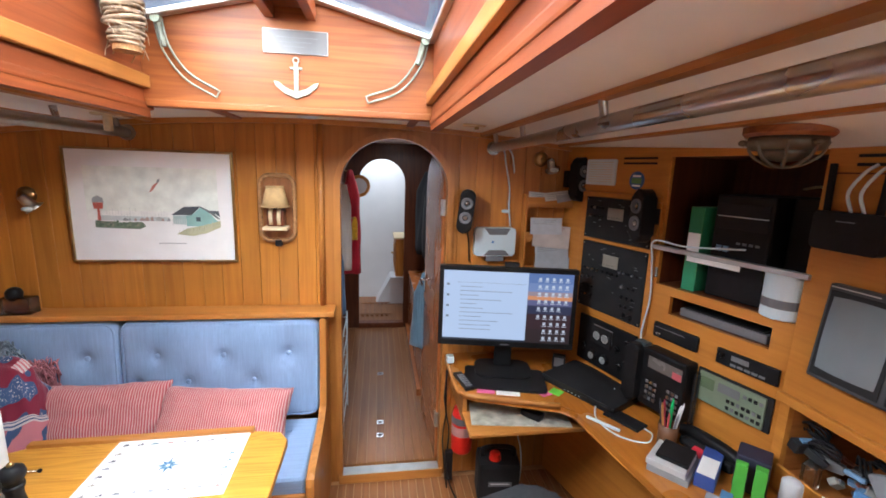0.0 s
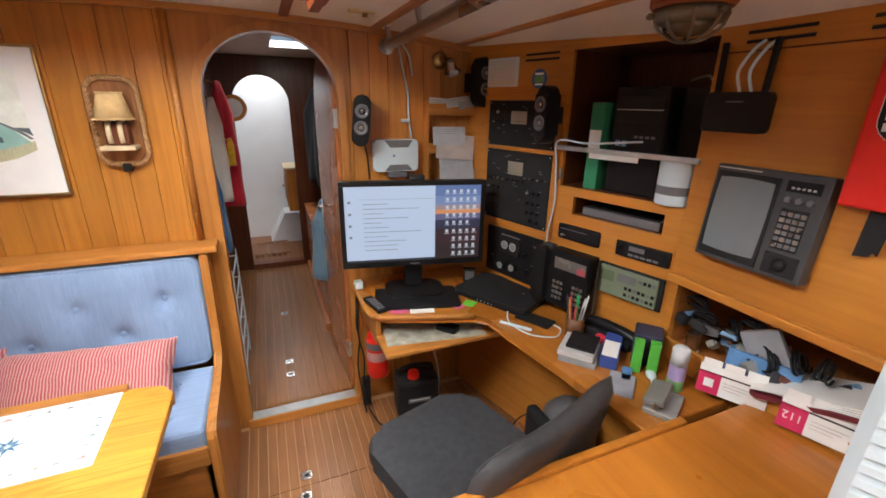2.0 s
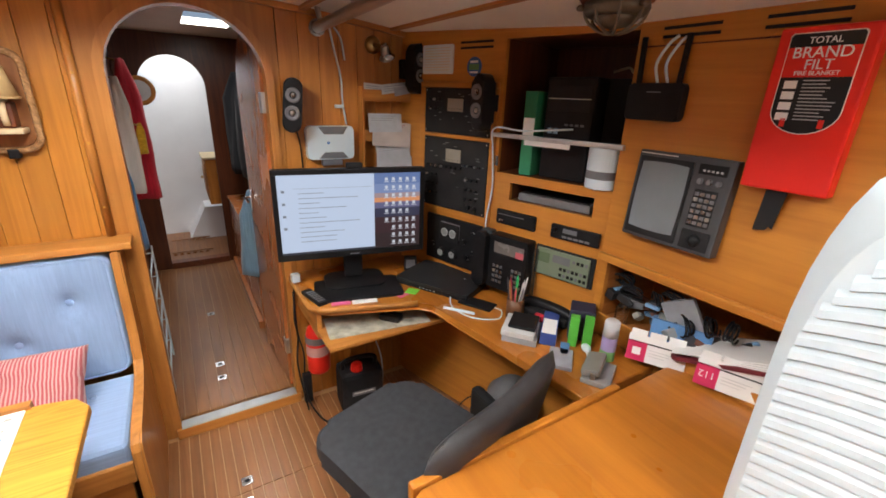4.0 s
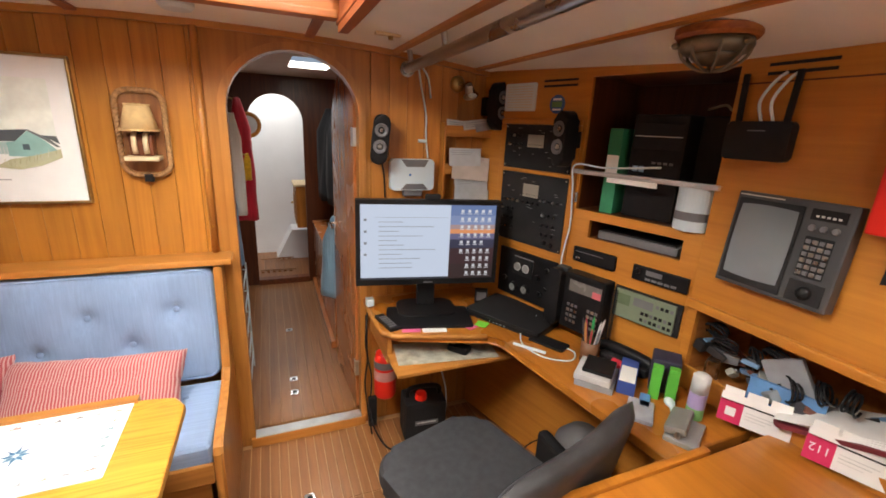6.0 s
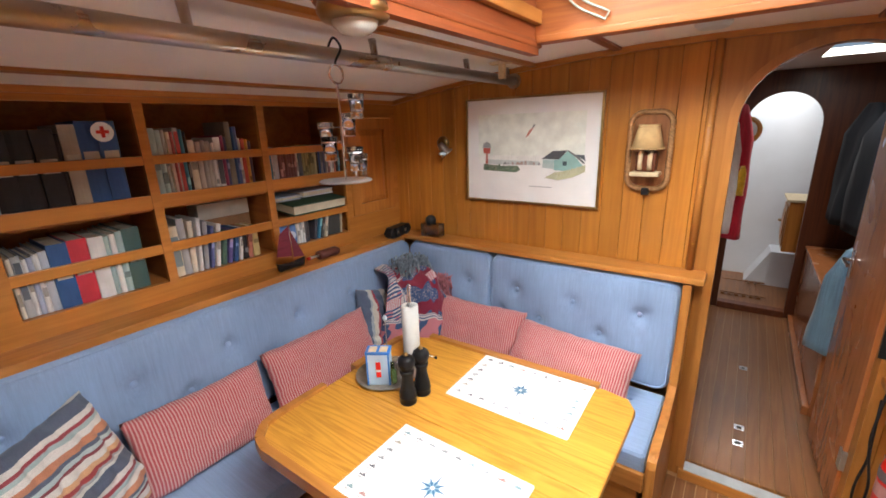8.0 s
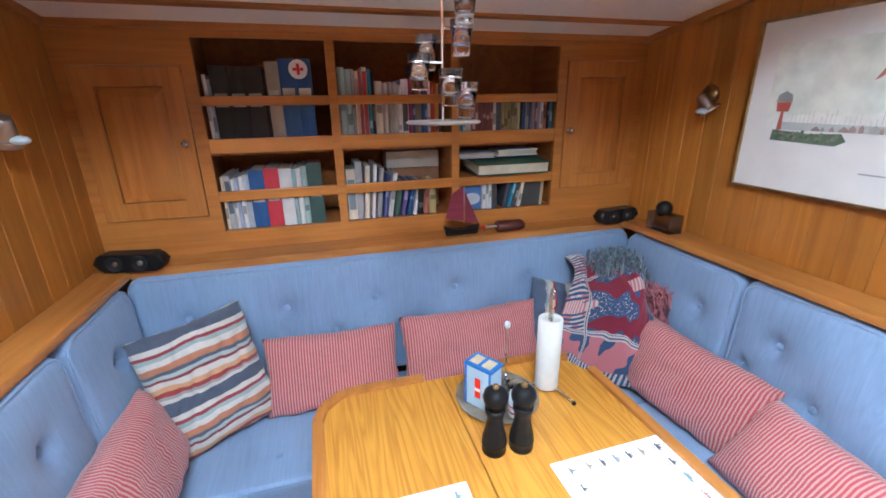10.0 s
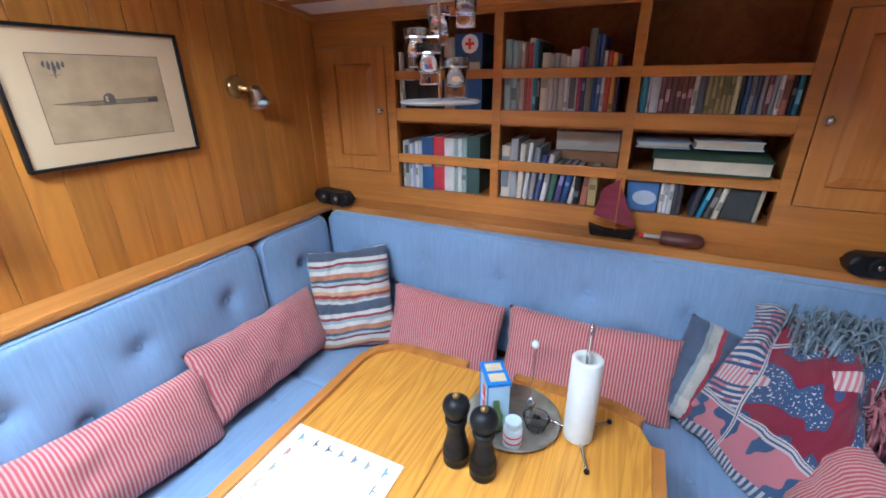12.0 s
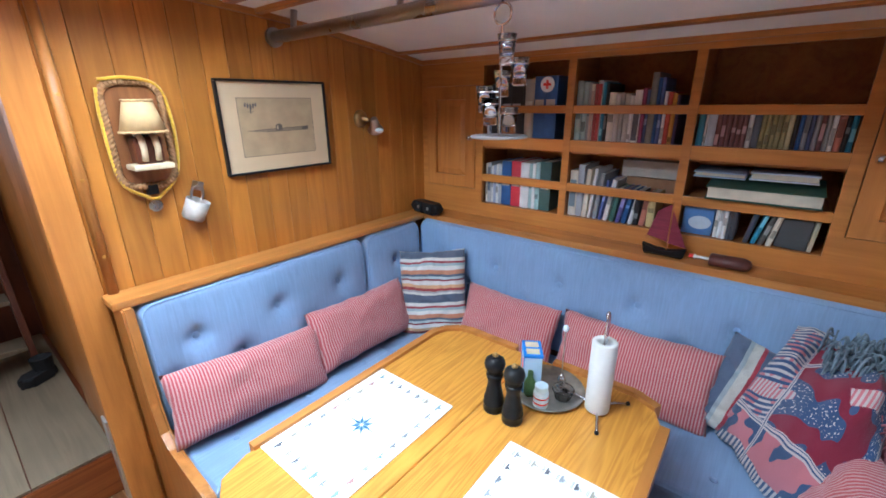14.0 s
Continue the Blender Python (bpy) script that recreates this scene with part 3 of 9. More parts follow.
zc = 0.47 + HB / 2 - 0.005
# north backs face south, the south ones north, the west one east
back_cushion(0.83, HB, 0.09, pose(-0.685, 1.995, zc, -3, 0, 0), row(0.83, 3, 0.07) + row(0.83, 3, -0.05, 0.45)[:3] + [(-0.36, -0.05)], "faded blue buttoned back cushion on the settee", 1)
back_cushion(0.52, HB, 0.09, pose(-1.365, 1.995, zc, -3, 0, 0), row(0.52, 2, 0.07) + [(0.0, -0.05)], "faded blue buttoned corner back cushion", 2)
back_cushion(0.865, HB, 0.09, pose(-0.8175, 0.03, zc, -3, 0, 180), row(0.865, 3, 0.07) + row(0.865, 3, -0.05, 0.45) + [(-0.37, -0.05)], "blue buttoned back cushion on the settee", 3)
back_cushion(0.36, HB, 0.09, pose(-1.44, 0.03, zc, -3, 0, 180), [(0.0, 0.07)], "blue narrow corner back cushion", 4)
back_cushion(1.86, HB, 0.09, pose(-1.72, 1.015, zc, -3, 0, 90), row(1.86, 6, 0.07) + row(1.86, 6, -0.04, 0.5), "long blue buttoned back cushion under the bookshelf", 5)


def seat_cushion(outline, label, z1=0.465):
    c = thing("seat_cushion", label, "cushion", None, "settee seat cushions")
    b = prism(outline, z1 - 0.10, z1, 0.022)
    part("cover", b, BLUE_SEAT, c)
    xs, ys = [p[0] for p in outline], [p[1] for p in outline]
    nx, ny = max(1, round((max(xs) - min(xs)) / 0.24)), max(1, round((max(ys) - min(ys)) / 0.24))
    for i in range(nx):
        for j in range(ny):
            x, y = min(xs) + (max(xs) - min(xs)) * (i + 0.5) / nx, min(ys) + (max(ys) - min(ys)) * (j + 0.5) / ny
            part("button", ball(bmesh.new(), (x, y, z1), 0.011, (1, 1, 0.35), 12, 6), BLUE_SEAT, c, smooth=True)
    return c


seat_cushion([(-1.19, 1.485), (-0.285, 1.485), (-0.275, 1.50), (-0.275, 1.895), (-1.19, 1.895)], "faded blue seat cushion along the bulkhead")
seat_cushion([(-1.62, 0.13), (-1.195, 0.13), (-1.195, 1.895), (-1.62, 1.895)], "faded blue seat cushion under the bookshelf", 0.46)
seat_cushion([(-1.19, 0.13), (-0.395, 0.13), (-0.385, 0.15), (-0.385, 0.44), (-1.19, 0.44)], "faded blue seat cushion by the aft bulkhead", 0.468)


def settee_base():
    s = thing("settee_base", "varnished teak settee base under blue cushions", "settee")
    part("front_panel", B(-1.2, -0.29, 1.50, 1.52, 0.0, 0.362), TEAK_X, s)
    part("front_panel", B(-1.22, -1.2, 0.42, 1.52, 0.0, 0.358), TEAK_Y, s)
    part("front_panel", B(-1.2, -0.382, 0.40, 0.42, 0.0, 0.362), TEAK_X, s)
    part("top_board", B(-1.66, -1.2, 0.1, 1.93, 0.345, 0.358), TEAK_Y, s)
    part("top_board", B(-1.2, -0.29, 1.50, 1.93, 0.348, 0.362), TEAK_X, s)
    part("top_board", B(-1.2, -0.41, 0.1, 0.42, 0.348, 0.362), TEAK_X, s)
    part("front_rail", B(-1.2, -0.27, 1.468, 1.486, 0.33, 0.405, 0.006), TRIM_X, s, "light teak front rail")
    part("front_rail", B(-1.2, -0.382, 0.437, 0.455, 0.33, 0.405, 0.006), TRIM_X, s)
    # end panels with a swept top edge
    for x0, x1, mirror, name in ((-0.268, -0.238, False, "north"), (-0.381, -0.351, True, "south")):
        prof = [(1.465, 0.0), (1.465, 0.44), (1.475, 0.465), (1.50, 0.475), (1.55, 0.478), (1.70, 0.482), (1.82, 0.495), (1.875, 0.525), (1.903, 0.62), (1.915, 0.94), (2.03, 0.94), (2.03, 0.0)]
        b = bmesh.new()
        pts = list(prof)
        if mirror:
            pts = [(2.035 - y, z) for y, z in prof]
            pts = [(y if y < 0.35 else 0.35 + (y - 0.35) * 0.5, z) for y, z in pts]
        lo, hi = [b.verts.new((x0, y, z)) for y, z in pts], [b.verts.new((x1, y, z)) for y, z in pts]
        b.faces.new(lo)
        b.faces.new(hi)
        for k in range(len(pts)):
            b.faces.new((lo[k], lo[(k + 1) % len(pts)], hi[(k + 1) % len(pts)], hi[k]))
        bmesh.ops.bevel(b, geom=[e for e in b.edges if abs(e.verts[0].co.x - e.verts[1].co.x) < 1e-5], offset=0.006, segments=2, affect="EDGES")
        part("end_panel", b, TRIM_Z, s, "light teak end panel with a swept top")
    return s


settee_base()


def table():
    t = thing("saloon_table", "golden oak drop-leaf saloon table with rounded corners", "table")
    T = 0.722
    ymid = 0.985
    south = [(-1.177, 0.745), (-1.168, 0.705), (-1.13, 0.666), (-1.085, 0.652), (-0.40, 0.655), (-0.335, 0.68), (-0.305, 0.735), (-0.302, ymid - 0.0006), (-1.177, ymid - 0.0006)]
    north = [(-1.177, ymid + 0.0006), (-0.302, ymid + 0.0006), (-0.30, 1.355), (-0.33, 1.40), (-0.40, 1.41), (-1.085, 1.392), (-1.15, 1.36), (-1.18, 1.30)]
    part("leaf", prism(south, T - 0.028, T, 0.006), OAK_X, t)
    part("leaf", prism(north, T - 0.028, T, 0.006), OAK_X, t)
    # raised lips, in lighter wood
    def lip(pts):
        b = bmesh.new()
        n = len(pts)
        for a, c in zip(pts, pts[1:]):
            d = (Vector(c) - Vector(a)).normalized()
            k = Vector((-d.y, d.x)) * 0.012
            q = [Vector(a) + k, Vector(c) + k, Vector(c) - k, Vector(a) - k]
            lo4, hi4 = [b.verts.new((*p, T - 0.024)) for p in q], [b.verts.new((*p, T + 0.012)) for p in q]
            b.faces.new(hi4)
            b.faces.new(lo4)
            for j in range(4):
                b.faces.new((lo4[j], lo4[(j + 1) % 4], hi4[(j + 1) % 4], hi4[j]))
        return b
    part("lip", lip([(-0.42, 0.652), (-1.085, 0.648), (-1.132, 0.662), (-1.171, 0.702), (-1.181, 0.745), (-1.181, 0.93)]), TRIM_X, t, "light raised fiddle")
    part("lip", lip([(-1.182, 1.06), (-1.184, 1.30), (-1.154, 1.364)]), TRIM_X, t)
    part("lip", lip([(-1.085, 1.396), (-0.42, 1.413)]), TRIM_X, t)
    part("pedestal", B(-1.0, -0.52, 0.90, 1.08, 0.0, T - 0.028, 0.01), TEAK_V, t)
    part("foot", B(-1.05, -0.47, 0.84, 1.14, 0.0, 0.05, 0.012), TEAK_X, t)
    return t


table()


def placemat(x0, y0, turn):
    W, D = 0.396, 0.277
    p = thing("placemat", "white laminated placemat with small ship pictures and a blue compass rose", "placemat", pose(x0, y0, 0.7225, 0, 0, turn), "placemats on the table")
    part("sheet", prism(rounded(W, D, 0.004), 0, 0.002), PAPER, p)
    for k in range(32):
        a = 2 * math.pi * k / 32
        r = 0.043 if k % 8 == 0 else 0.036 if k % 4 == 0 else 0.030 if k % 2 == 0 else 0.024
        c, s = math.cos(a), math.sin(a)
        half = 0.0034 if k % 4 == 0 else 0.0018
        rose = bmesh.new()
        vs = [rose.verts.new((q[0] * c - q[1] * s, q[0] * s + q[1] * c, 0.0026 + 0.0001 * (k % 4 == 0))) for q in ((0.004, 0), (0.012, -half), (r, 0), (0.012, half))]
        rose.faces.new(vs)
        part("compass_point", rose, INK_BLUE if k % 4 == 0 else INK_PALE, p, "blue point of the compass rose")
    rng = random.Random(int(turn) + 3)
    spots = [(-0.168 + 0.042 * k, e * 0.108) for k in range(9) for e in (-1, 1)] + [(e * 0.168, -0.066 + 0.033 * k) for k in range(5) for e in (-1, 1)]
    for x, y in spots:
        w, h = rng.uniform(0.018, 0.027), rng.uniform(0.0035, 0.006)
        # hull, deckhouse, funnel and mast in outline
        b = bmesh.new()
        m0, m1 = rng.uniform(-0.35, 0.0) * w, rng.uniform(0.12, 0.35) * w
        for quad in (((-w * 0.44, 0), (w * 0.42, 0), (w / 2, h), (-w / 2, h)), ((m0, h), (m1, h), (m1, h + 0.004), (m0, h + 0.0035)), ((m0 + 0.002, h + 0.0037), (m0 + 0.0045, h + 0.0037), (m0 + 0.004, h + 0.010), (m0 + 0.003, h + 0.010)), ((m1 - 0.003, h + 0.0041), (m1 - 0.002, h + 0.0041), (m1 - 0.002, h + 0.012), (m1 - 0.003, h + 0.012))):
            b.faces.new([b.verts.new((x + q, y + r, 0.0026)) for q, r in quad])
        part("ship_picture", b, TINT, p).color = (*rng.choice([(0.24, 0.25, 0.27), (0.34, 0.36, 0.38), (0.12, 0.12, 0.14), (0.36, 0.33, 0.27), (0.40, 0.22, 0.20), (0.22, 0.33, 0.36)]), 1)
        b = bmesh.new()
        for k in range(2):
            e = rng.uniform(0.007, 0.011)
            b.faces.new([b.verts.new((x + q, y + r - 0.0028 * k, 0.0026)) for q, r in ((-e, -0.005), (e, -0.005), (e, -0.0038), (-e, -0.0038))])
        part("caption_bar", b, TINT, p).color = (0.30, 0.30, 0.30, 1)
    return p


INK_BLUE = plain("dark_blue_print", (0.05, 0.15, 0.27), 0.6)
INK_PALE = plain("pale_blue_print", (0.27, 0.40, 0.49), 0.6)
placemat(-0.624, 1.259, 1)
placemat(-0.632, 0.797, 0)


def pillow(name, w, h, t, material, label, at, group="", seed=0, n=34):
    """A soft cushion standing in x-z with gathered corners and creases."""
    c = thing(name, label, "cushion", at, group)
    b = bmesh.new()
    sides = []
    nz = max(10, int(n * h / w))
    for s in (-1, 1):
        grid = []
        for k in range(nz + 1):
            rowv = []
            for j in range(n + 1):
                u, v = 2 * j / n - 1, 2 * k / nz - 1
                pull = 1 - 0.05 * (1 - abs(v)) * abs(u) ** 6
                pullz = 1 - 0.07 * (1 - abs(u)) * abs(v) ** 6
                x, z = u * w / 2 * pull, v * h / 2 * pullz
                y = s * t / 2 * hump(u, v, 3.2)
                d = noise.noise(Vector((u * 2.2 + seed * 3.1, v * 2.0, seed + s)))
                y += s * 0.012 * d * hump(u, v, 4)
                y += s * 0.006 * noise.noise(Vector((u * 7 + seed, v * 2.5, seed * 2))) * hump(u, v, 8)
                fold = 1 - abs(noise.noise(Vector((u * 2.6 + v * 1.7 + seed * 5.3, v * 3.1 - u, seed + s * 2))))
                y -= s * (0.016 if seed > 6 else 0.006) * max(0.0, fold - 0.72) / 0.28 * hump(u, v, 6)
                x += 0.004 * noise.noise(Vector((v * 5, seed, u)))
                z += 0.006 * noise.noise(Vector((u * 4, seed + 7, v)))
                rowv.append((x, y, z))
            grid.append(rowv)
        sides.append(grid)
    front = [[b.verts.new(p) for p in r] for r in sides[0]]
    back = [[front[k][j] if k in (0, nz) or j in (0, n) else b.verts.new(sides[1][k][j]) for j in range(n + 1)] for k in range(nz + 1)]
    for g in (front, back):
        for a, c2 in zip(g, g[1:]):
            for j in range(n):
                b.faces.new((a[j], a[j + 1], c2[j + 1], c2[j]))
    part("cover", b, material, c, smooth=True)
    return c


TG = "red ticking cushions on the settee"
TL = "red and white ticking striped cushion leaning on the settee back"
pillow("scatter_cushion", 0.53, 0.24, 0.13, TICK, TL, pose(-0.64, 0.212, 0.588, -20, 4, 176), TG, 1)
pillow("scatter_cushion", 0.52, 0.25, 0.13, TICK, TL, pose(-1.135, 0.212, 0.600, -20, 2, 181), TG, 2)
pillow("scatter_cushion", 0.45, 0.27, 0.12, TICK, TL, pose(-1.52, 0.69, 0.58, -20, 1, 90), TG, 3)
pillow("scatter_cushion", 0.54, 0.28, 0.12, TICK, TL, pose(-1.52, 1.20, 0.585, -20, 0, 90), TG, 4)
pillow("scatter_cushion", 0.46, 0.27, 0.15, TICK, TL, pose(-1.10, 1.78, 0.585, -20, 3, 8), TG, 5)
pillow("scatter_cushion", 0.53, 0.26, 0.16, TICK, TL, pose(-0.64, 1.755, 0.565, -40, 2, -3), TG, 6)
BANDS = striped("multi_stripe_canvas", [(0.10, (0.10, 0.12, 0.17)), (0.05, (0.62, 0.60, 0.55)), (0.04, (0.35, 0.34, 0.33)), (0.06, (0.33, 0.05, 0.05)), (0.07, (0.62, 0.36, 0.18)), (0.08, (0.66, 0.63, 0.57)), (0.04, (0.22, 0.05, 0.06)), (0.05, (0.42, 0.50, 0.50)), (0.05, (0.10, 0.12, 0.17)), (0.10, (0.52, 0.22, 0.12)), (0.09, (0.68, 0.65, 0.60)), (0.06, (0.36, 0.46, 0.45)), (0.05, (0.30, 0.05, 0.06)), (0.08, (0.66, 0.63, 0.57)), (0.08, (0.10, 0.12, 0.17))], 0.20, "Z", soften=0.05)
pillow("scatter_cushion", 0.32, 0.40, 0.12, BANDS, "multicoloured striped canvas cushion in the settee corner", pose(-1.47, 0.32, 0.65, -20, -6, 118), "", 7)
BROAD = striped("slate_and_cream_canvas", [(0.18, (0.55, 0.53, 0.46)), (0.36, (0.10, 0.13, 0.20)), (0.06, (0.36, 0.40, 0.42)), (0.12, (0.55, 0.53, 0.46)), (0.05, (0.36, 0.04, 0.06)), (0.23, (0.10, 0.13, 0.20))], 0.21, "X", soften=0.01)
pillow("scatter_cushion", 0.30, 0.32, 0.10, BROAD, "slate blue and cream broad-striped cushion half under a blanket", pose(-1.55, 1.585, 0.61, -20, 14, 88), "", 8)

# ---- bookshelf side ----
SHELF = Matrix.Translation((WEST, 0, 0)) @ pose(0, 0, 0, 0, 0, 90)   # x along the ship, y out through the side, z up
BAYS = ((0.37, 0.766), (0.796, 1.202), (1.232, 1.638))
ZLOW, ZMID, ZTOP = 1.032, 1.345, 1.648
case = thing("bookcase", "built-in teak bookcase with fiddle rails and two panelled doors", "bookcase", SHELF)
part("face_frame", holed(0.0, NORTH, LEDGE, 1.72, [(a, b, ZLOW, ZTOP) for a, b in BAYS] + [(0.03, 0.332, 1.092, 1.568), (1.675, 2.0, 1.10, 1.60)], 0.0, 0.02), TEAK_Y_LOCAL := wood("teak_face", (0.60, 0.26, 0.055), (0.42, 0.16, 0.03), 0, vary=0.08), case)
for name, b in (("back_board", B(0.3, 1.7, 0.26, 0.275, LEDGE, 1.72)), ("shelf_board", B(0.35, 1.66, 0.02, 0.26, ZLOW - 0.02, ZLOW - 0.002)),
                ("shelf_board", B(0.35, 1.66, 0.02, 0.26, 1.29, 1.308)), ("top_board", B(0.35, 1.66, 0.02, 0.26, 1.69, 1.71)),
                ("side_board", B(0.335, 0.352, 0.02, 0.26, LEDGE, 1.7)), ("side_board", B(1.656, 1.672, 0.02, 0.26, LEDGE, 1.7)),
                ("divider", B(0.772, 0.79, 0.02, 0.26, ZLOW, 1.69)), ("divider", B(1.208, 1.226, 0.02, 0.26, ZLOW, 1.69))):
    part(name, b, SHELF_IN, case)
RAIL = wood("fiddle_rail_teak", (0.64, 0.28, 0.055), (0.46, 0.18, 0.03), 0, vary=0.1)
for a, b in BAYS:
    for z0, z1, d in ((1.448, 1.479, 0.004), (1.298, 1.346, 0.003), (1.136, 1.171, 0.004)):
        part("fiddle_rail", B(a - 0.012, b + 0.012, d, d + 0.014, z0, z1, 0.003), RAIL, case)
FIELD = wood("panel_teak_upright", (0.58, 0.25, 0.055), (0.40, 0.15, 0.03), 2, vary=0.08)


def cupboard_door(u0, u1, z0, z1, knob_u):
    d = part("panel_door", holed(u0 + 0.003, u1 - 0.003, z0 + 0.003, z1 - 0.003, [(u0 + 0.06, u1 - 0.06, z0 + 0.06, z1 - 0.06)], -0.004, 0.016), FIELD, case, "raised-panel teak door")
    b = bmesh.new()
    w, h, cx, cz = u1 - u0 - 0.12, z1 - z0 - 0.12, (u0 + u1) / 2, (z0 + z1) / 2
    rings = []
    for inset, y in ((0.0, 0.012), (0.002, 0.008), (0.03, -0.001), (0.034, -0.001)):
        rings.append([b.verts.new((cx + sx * (w / 2 - inset), y, cz + sz * (h / 2 - inset))) for sx, sz in ((-1, -1), (1, -1), (1, 1), (-1, 1))])
    for p, q in zip(rings, rings[1:]):
        for k in range(4):
            b.faces.new((p[k], p[(k + 1) % 4], q[(k + 1) % 4], q[k]))
    b.faces.new(rings[-1])
    part("raised_panel", b, FIELD, d)
    k = part("latch", lathe([(0.0005, -0.006), (0.014, -0.006), (0.014, 0.0), (0.008, 0.004), (0.007, 0.012), (0.011, 0.016), (0.009, 0.022), (0.0005, 0.024)], 16, Matrix.Translation((knob_u, -0.006, 1.335)) @ pose(0, 0, 0, 90)), CHROME, d, "small chrome latch", True)


cupboard_door(0.03, 0.332, 1.092, 1.568, 0.305)
cupboard_door(1.675, 2.0, 1.10, 1.60, 1.70)
tagged(part("trim_valance", B(WEST - 0.004, WEST + 0.014, 0.0, NORTH, 1.668, 1.716, 0.004), TEAK_Y), "teak valance under the deckhead", "trim", kind="structure")
tagged(part("wall_west", B(-2.12, -2.07, -0.05, 2.08, -0.05, 1.8), DARK_Y), "dark hull lining behind the bookcase", "wall", kind="structure")


def book(u, w, h, dep, z, rgb, band=None, lean=0.0, front=0.028, label="", ring=False):
    """A book standing on a shelf with its spine to the room."""
    o = thing("book", label or "closed book with a coloured spine on the bookshelf", "book", SHELF @ Matrix.Translation((u, front, z)) @ pose(0, 0, 0, 0, lean, 0), "books on the shelves")
    b = bmesh.new()
    box(b, 0, 0.0022, 0, dep, 0, h)
    box(b, w - 0.0022, w, 0, dep, 0, h)
    n = 4
    for k in range(n):
        x0, x1 = w * k / n, w * (k + 1) / n
        y0, y1 = -0.004 * math.sin(math.pi * k / n), -0.004 * math.sin(math.pi * (k + 1) / n)
        q = [b.verts.new(p) for p in ((x0, y0, 0), (x1, y1, 0), (x1, y1, h), (x0, y0, h))]
        b.faces.new(q)
    colour(part("cover", b, TINT, o), rgb)
    colour(part("page_block", B(0.0022, w - 0.0022, 0.003, dep - 0.003, 0.004, h - 0.004), TINT, o), (0.62, 0.57, 0.46))
    if band:
        f0, f1, c = band
        colour(part("spine_label", B(w * 0.12, w * 0.88, -0.0052, -0.003, h * f0, h * f1), TINT, o), c)
    return o


rb = random.Random(11)
WHITEB, CREAMB, NAVY, REDB, TEAL, GREENB, BLKB = (0.78, 0.78, 0.76), (0.74, 0.67, 0.53), (0.03, 0.10, 0.28), (0.55, 0.03, 0.05), (0.38, 0.52, 0.52), (0.05, 0.10, 0.09), (0.014, 0.014, 0.017)
GREYB, MAROON, OLIVE, CORAL, CYAN = (0.33, 0.34, 0.36), (0.18, 0.07, 0.07), (0.33, 0.30, 0.13), (0.55, 0.20, 0.14), (0.05, 0.24, 0.38)


def fill(u0, u1, z, rows, dep=0.15, tall=1.0):
    """A run of books from u0 until the bay is full: (width, height, colour, band, lean)."""
    u = u0
    for w, h, rgb, *more in rows:
        h *= tall
        if u + w > u1:
            break
        band = more[0] if more else None
        lean = more[1] if len(more) > 1 else 0.0
        if band is None and rb.random() < 0.65:
            f = rb.uniform(0.2, 0.55)
            band = (f, f + rb.uniform(0.08, 0.35), tuple(min(0.7, c * 0.45 if sum(rgb) > 0.7 else c * 1.8 + 0.16) for c in rgb))
        book(u, w - 0.0008, h, dep + rb.uniform(-0.015, 0.015), z, rgb, band, lean, 0.022 + rb.uniform(0, 0.008))
        u += w + (0.006 if lean else 0.0)


LBL = (0.52, 0.68, (0.55, 0.52, 0.46))
fill(0.378, 0.766, 1.3085, [(0.012, 0.235, WHITEB), (0.012, 0.22, (0.45, 0.5, 0.6)), (0.052, 0.262, BLKB, LBL), (0.052, 0.262, BLKB, LBL), (0.052, 0.262, BLKB, LBL), (0.012, 0.25, BLKB), (0.042, 0.275, (0.38, 0.33, 0.26), LBL), (0.052, 0.285, NAVY, LBL), (0.052, 0.285, NAVY, LBL)], 0.2)
fill(0.376, 0.766, 1.0325, [(0.012, 0.185, CREAMB), (0.02, 0.19, (0.5, 0.52, 0.53), (0.3, 0.9, (0.12, 0.14, 0.17))), (0.012, 0.175, WHITEB), (0.014, 0.18, (0.42, 0.48, 0.62)), (0.014, 0.185, WHITEB), (0.02, 0.19, (0.5, 0.55, 0.62)), (0.05, 0.205, NAVY, (0.45, 0.62, WHITEB)), (0.05, 0.208, REDB, (0.45, 0.6, WHITEB)), (0.042, 0.205, WHITEB), (0.016, 0.2, TEAL), (0.016, 0.205, WHITEB), (0.02, 0.21, TEAL), (0.052, 0.215, GREENB, (0.45, 0.62, WHITEB))], 0.2)
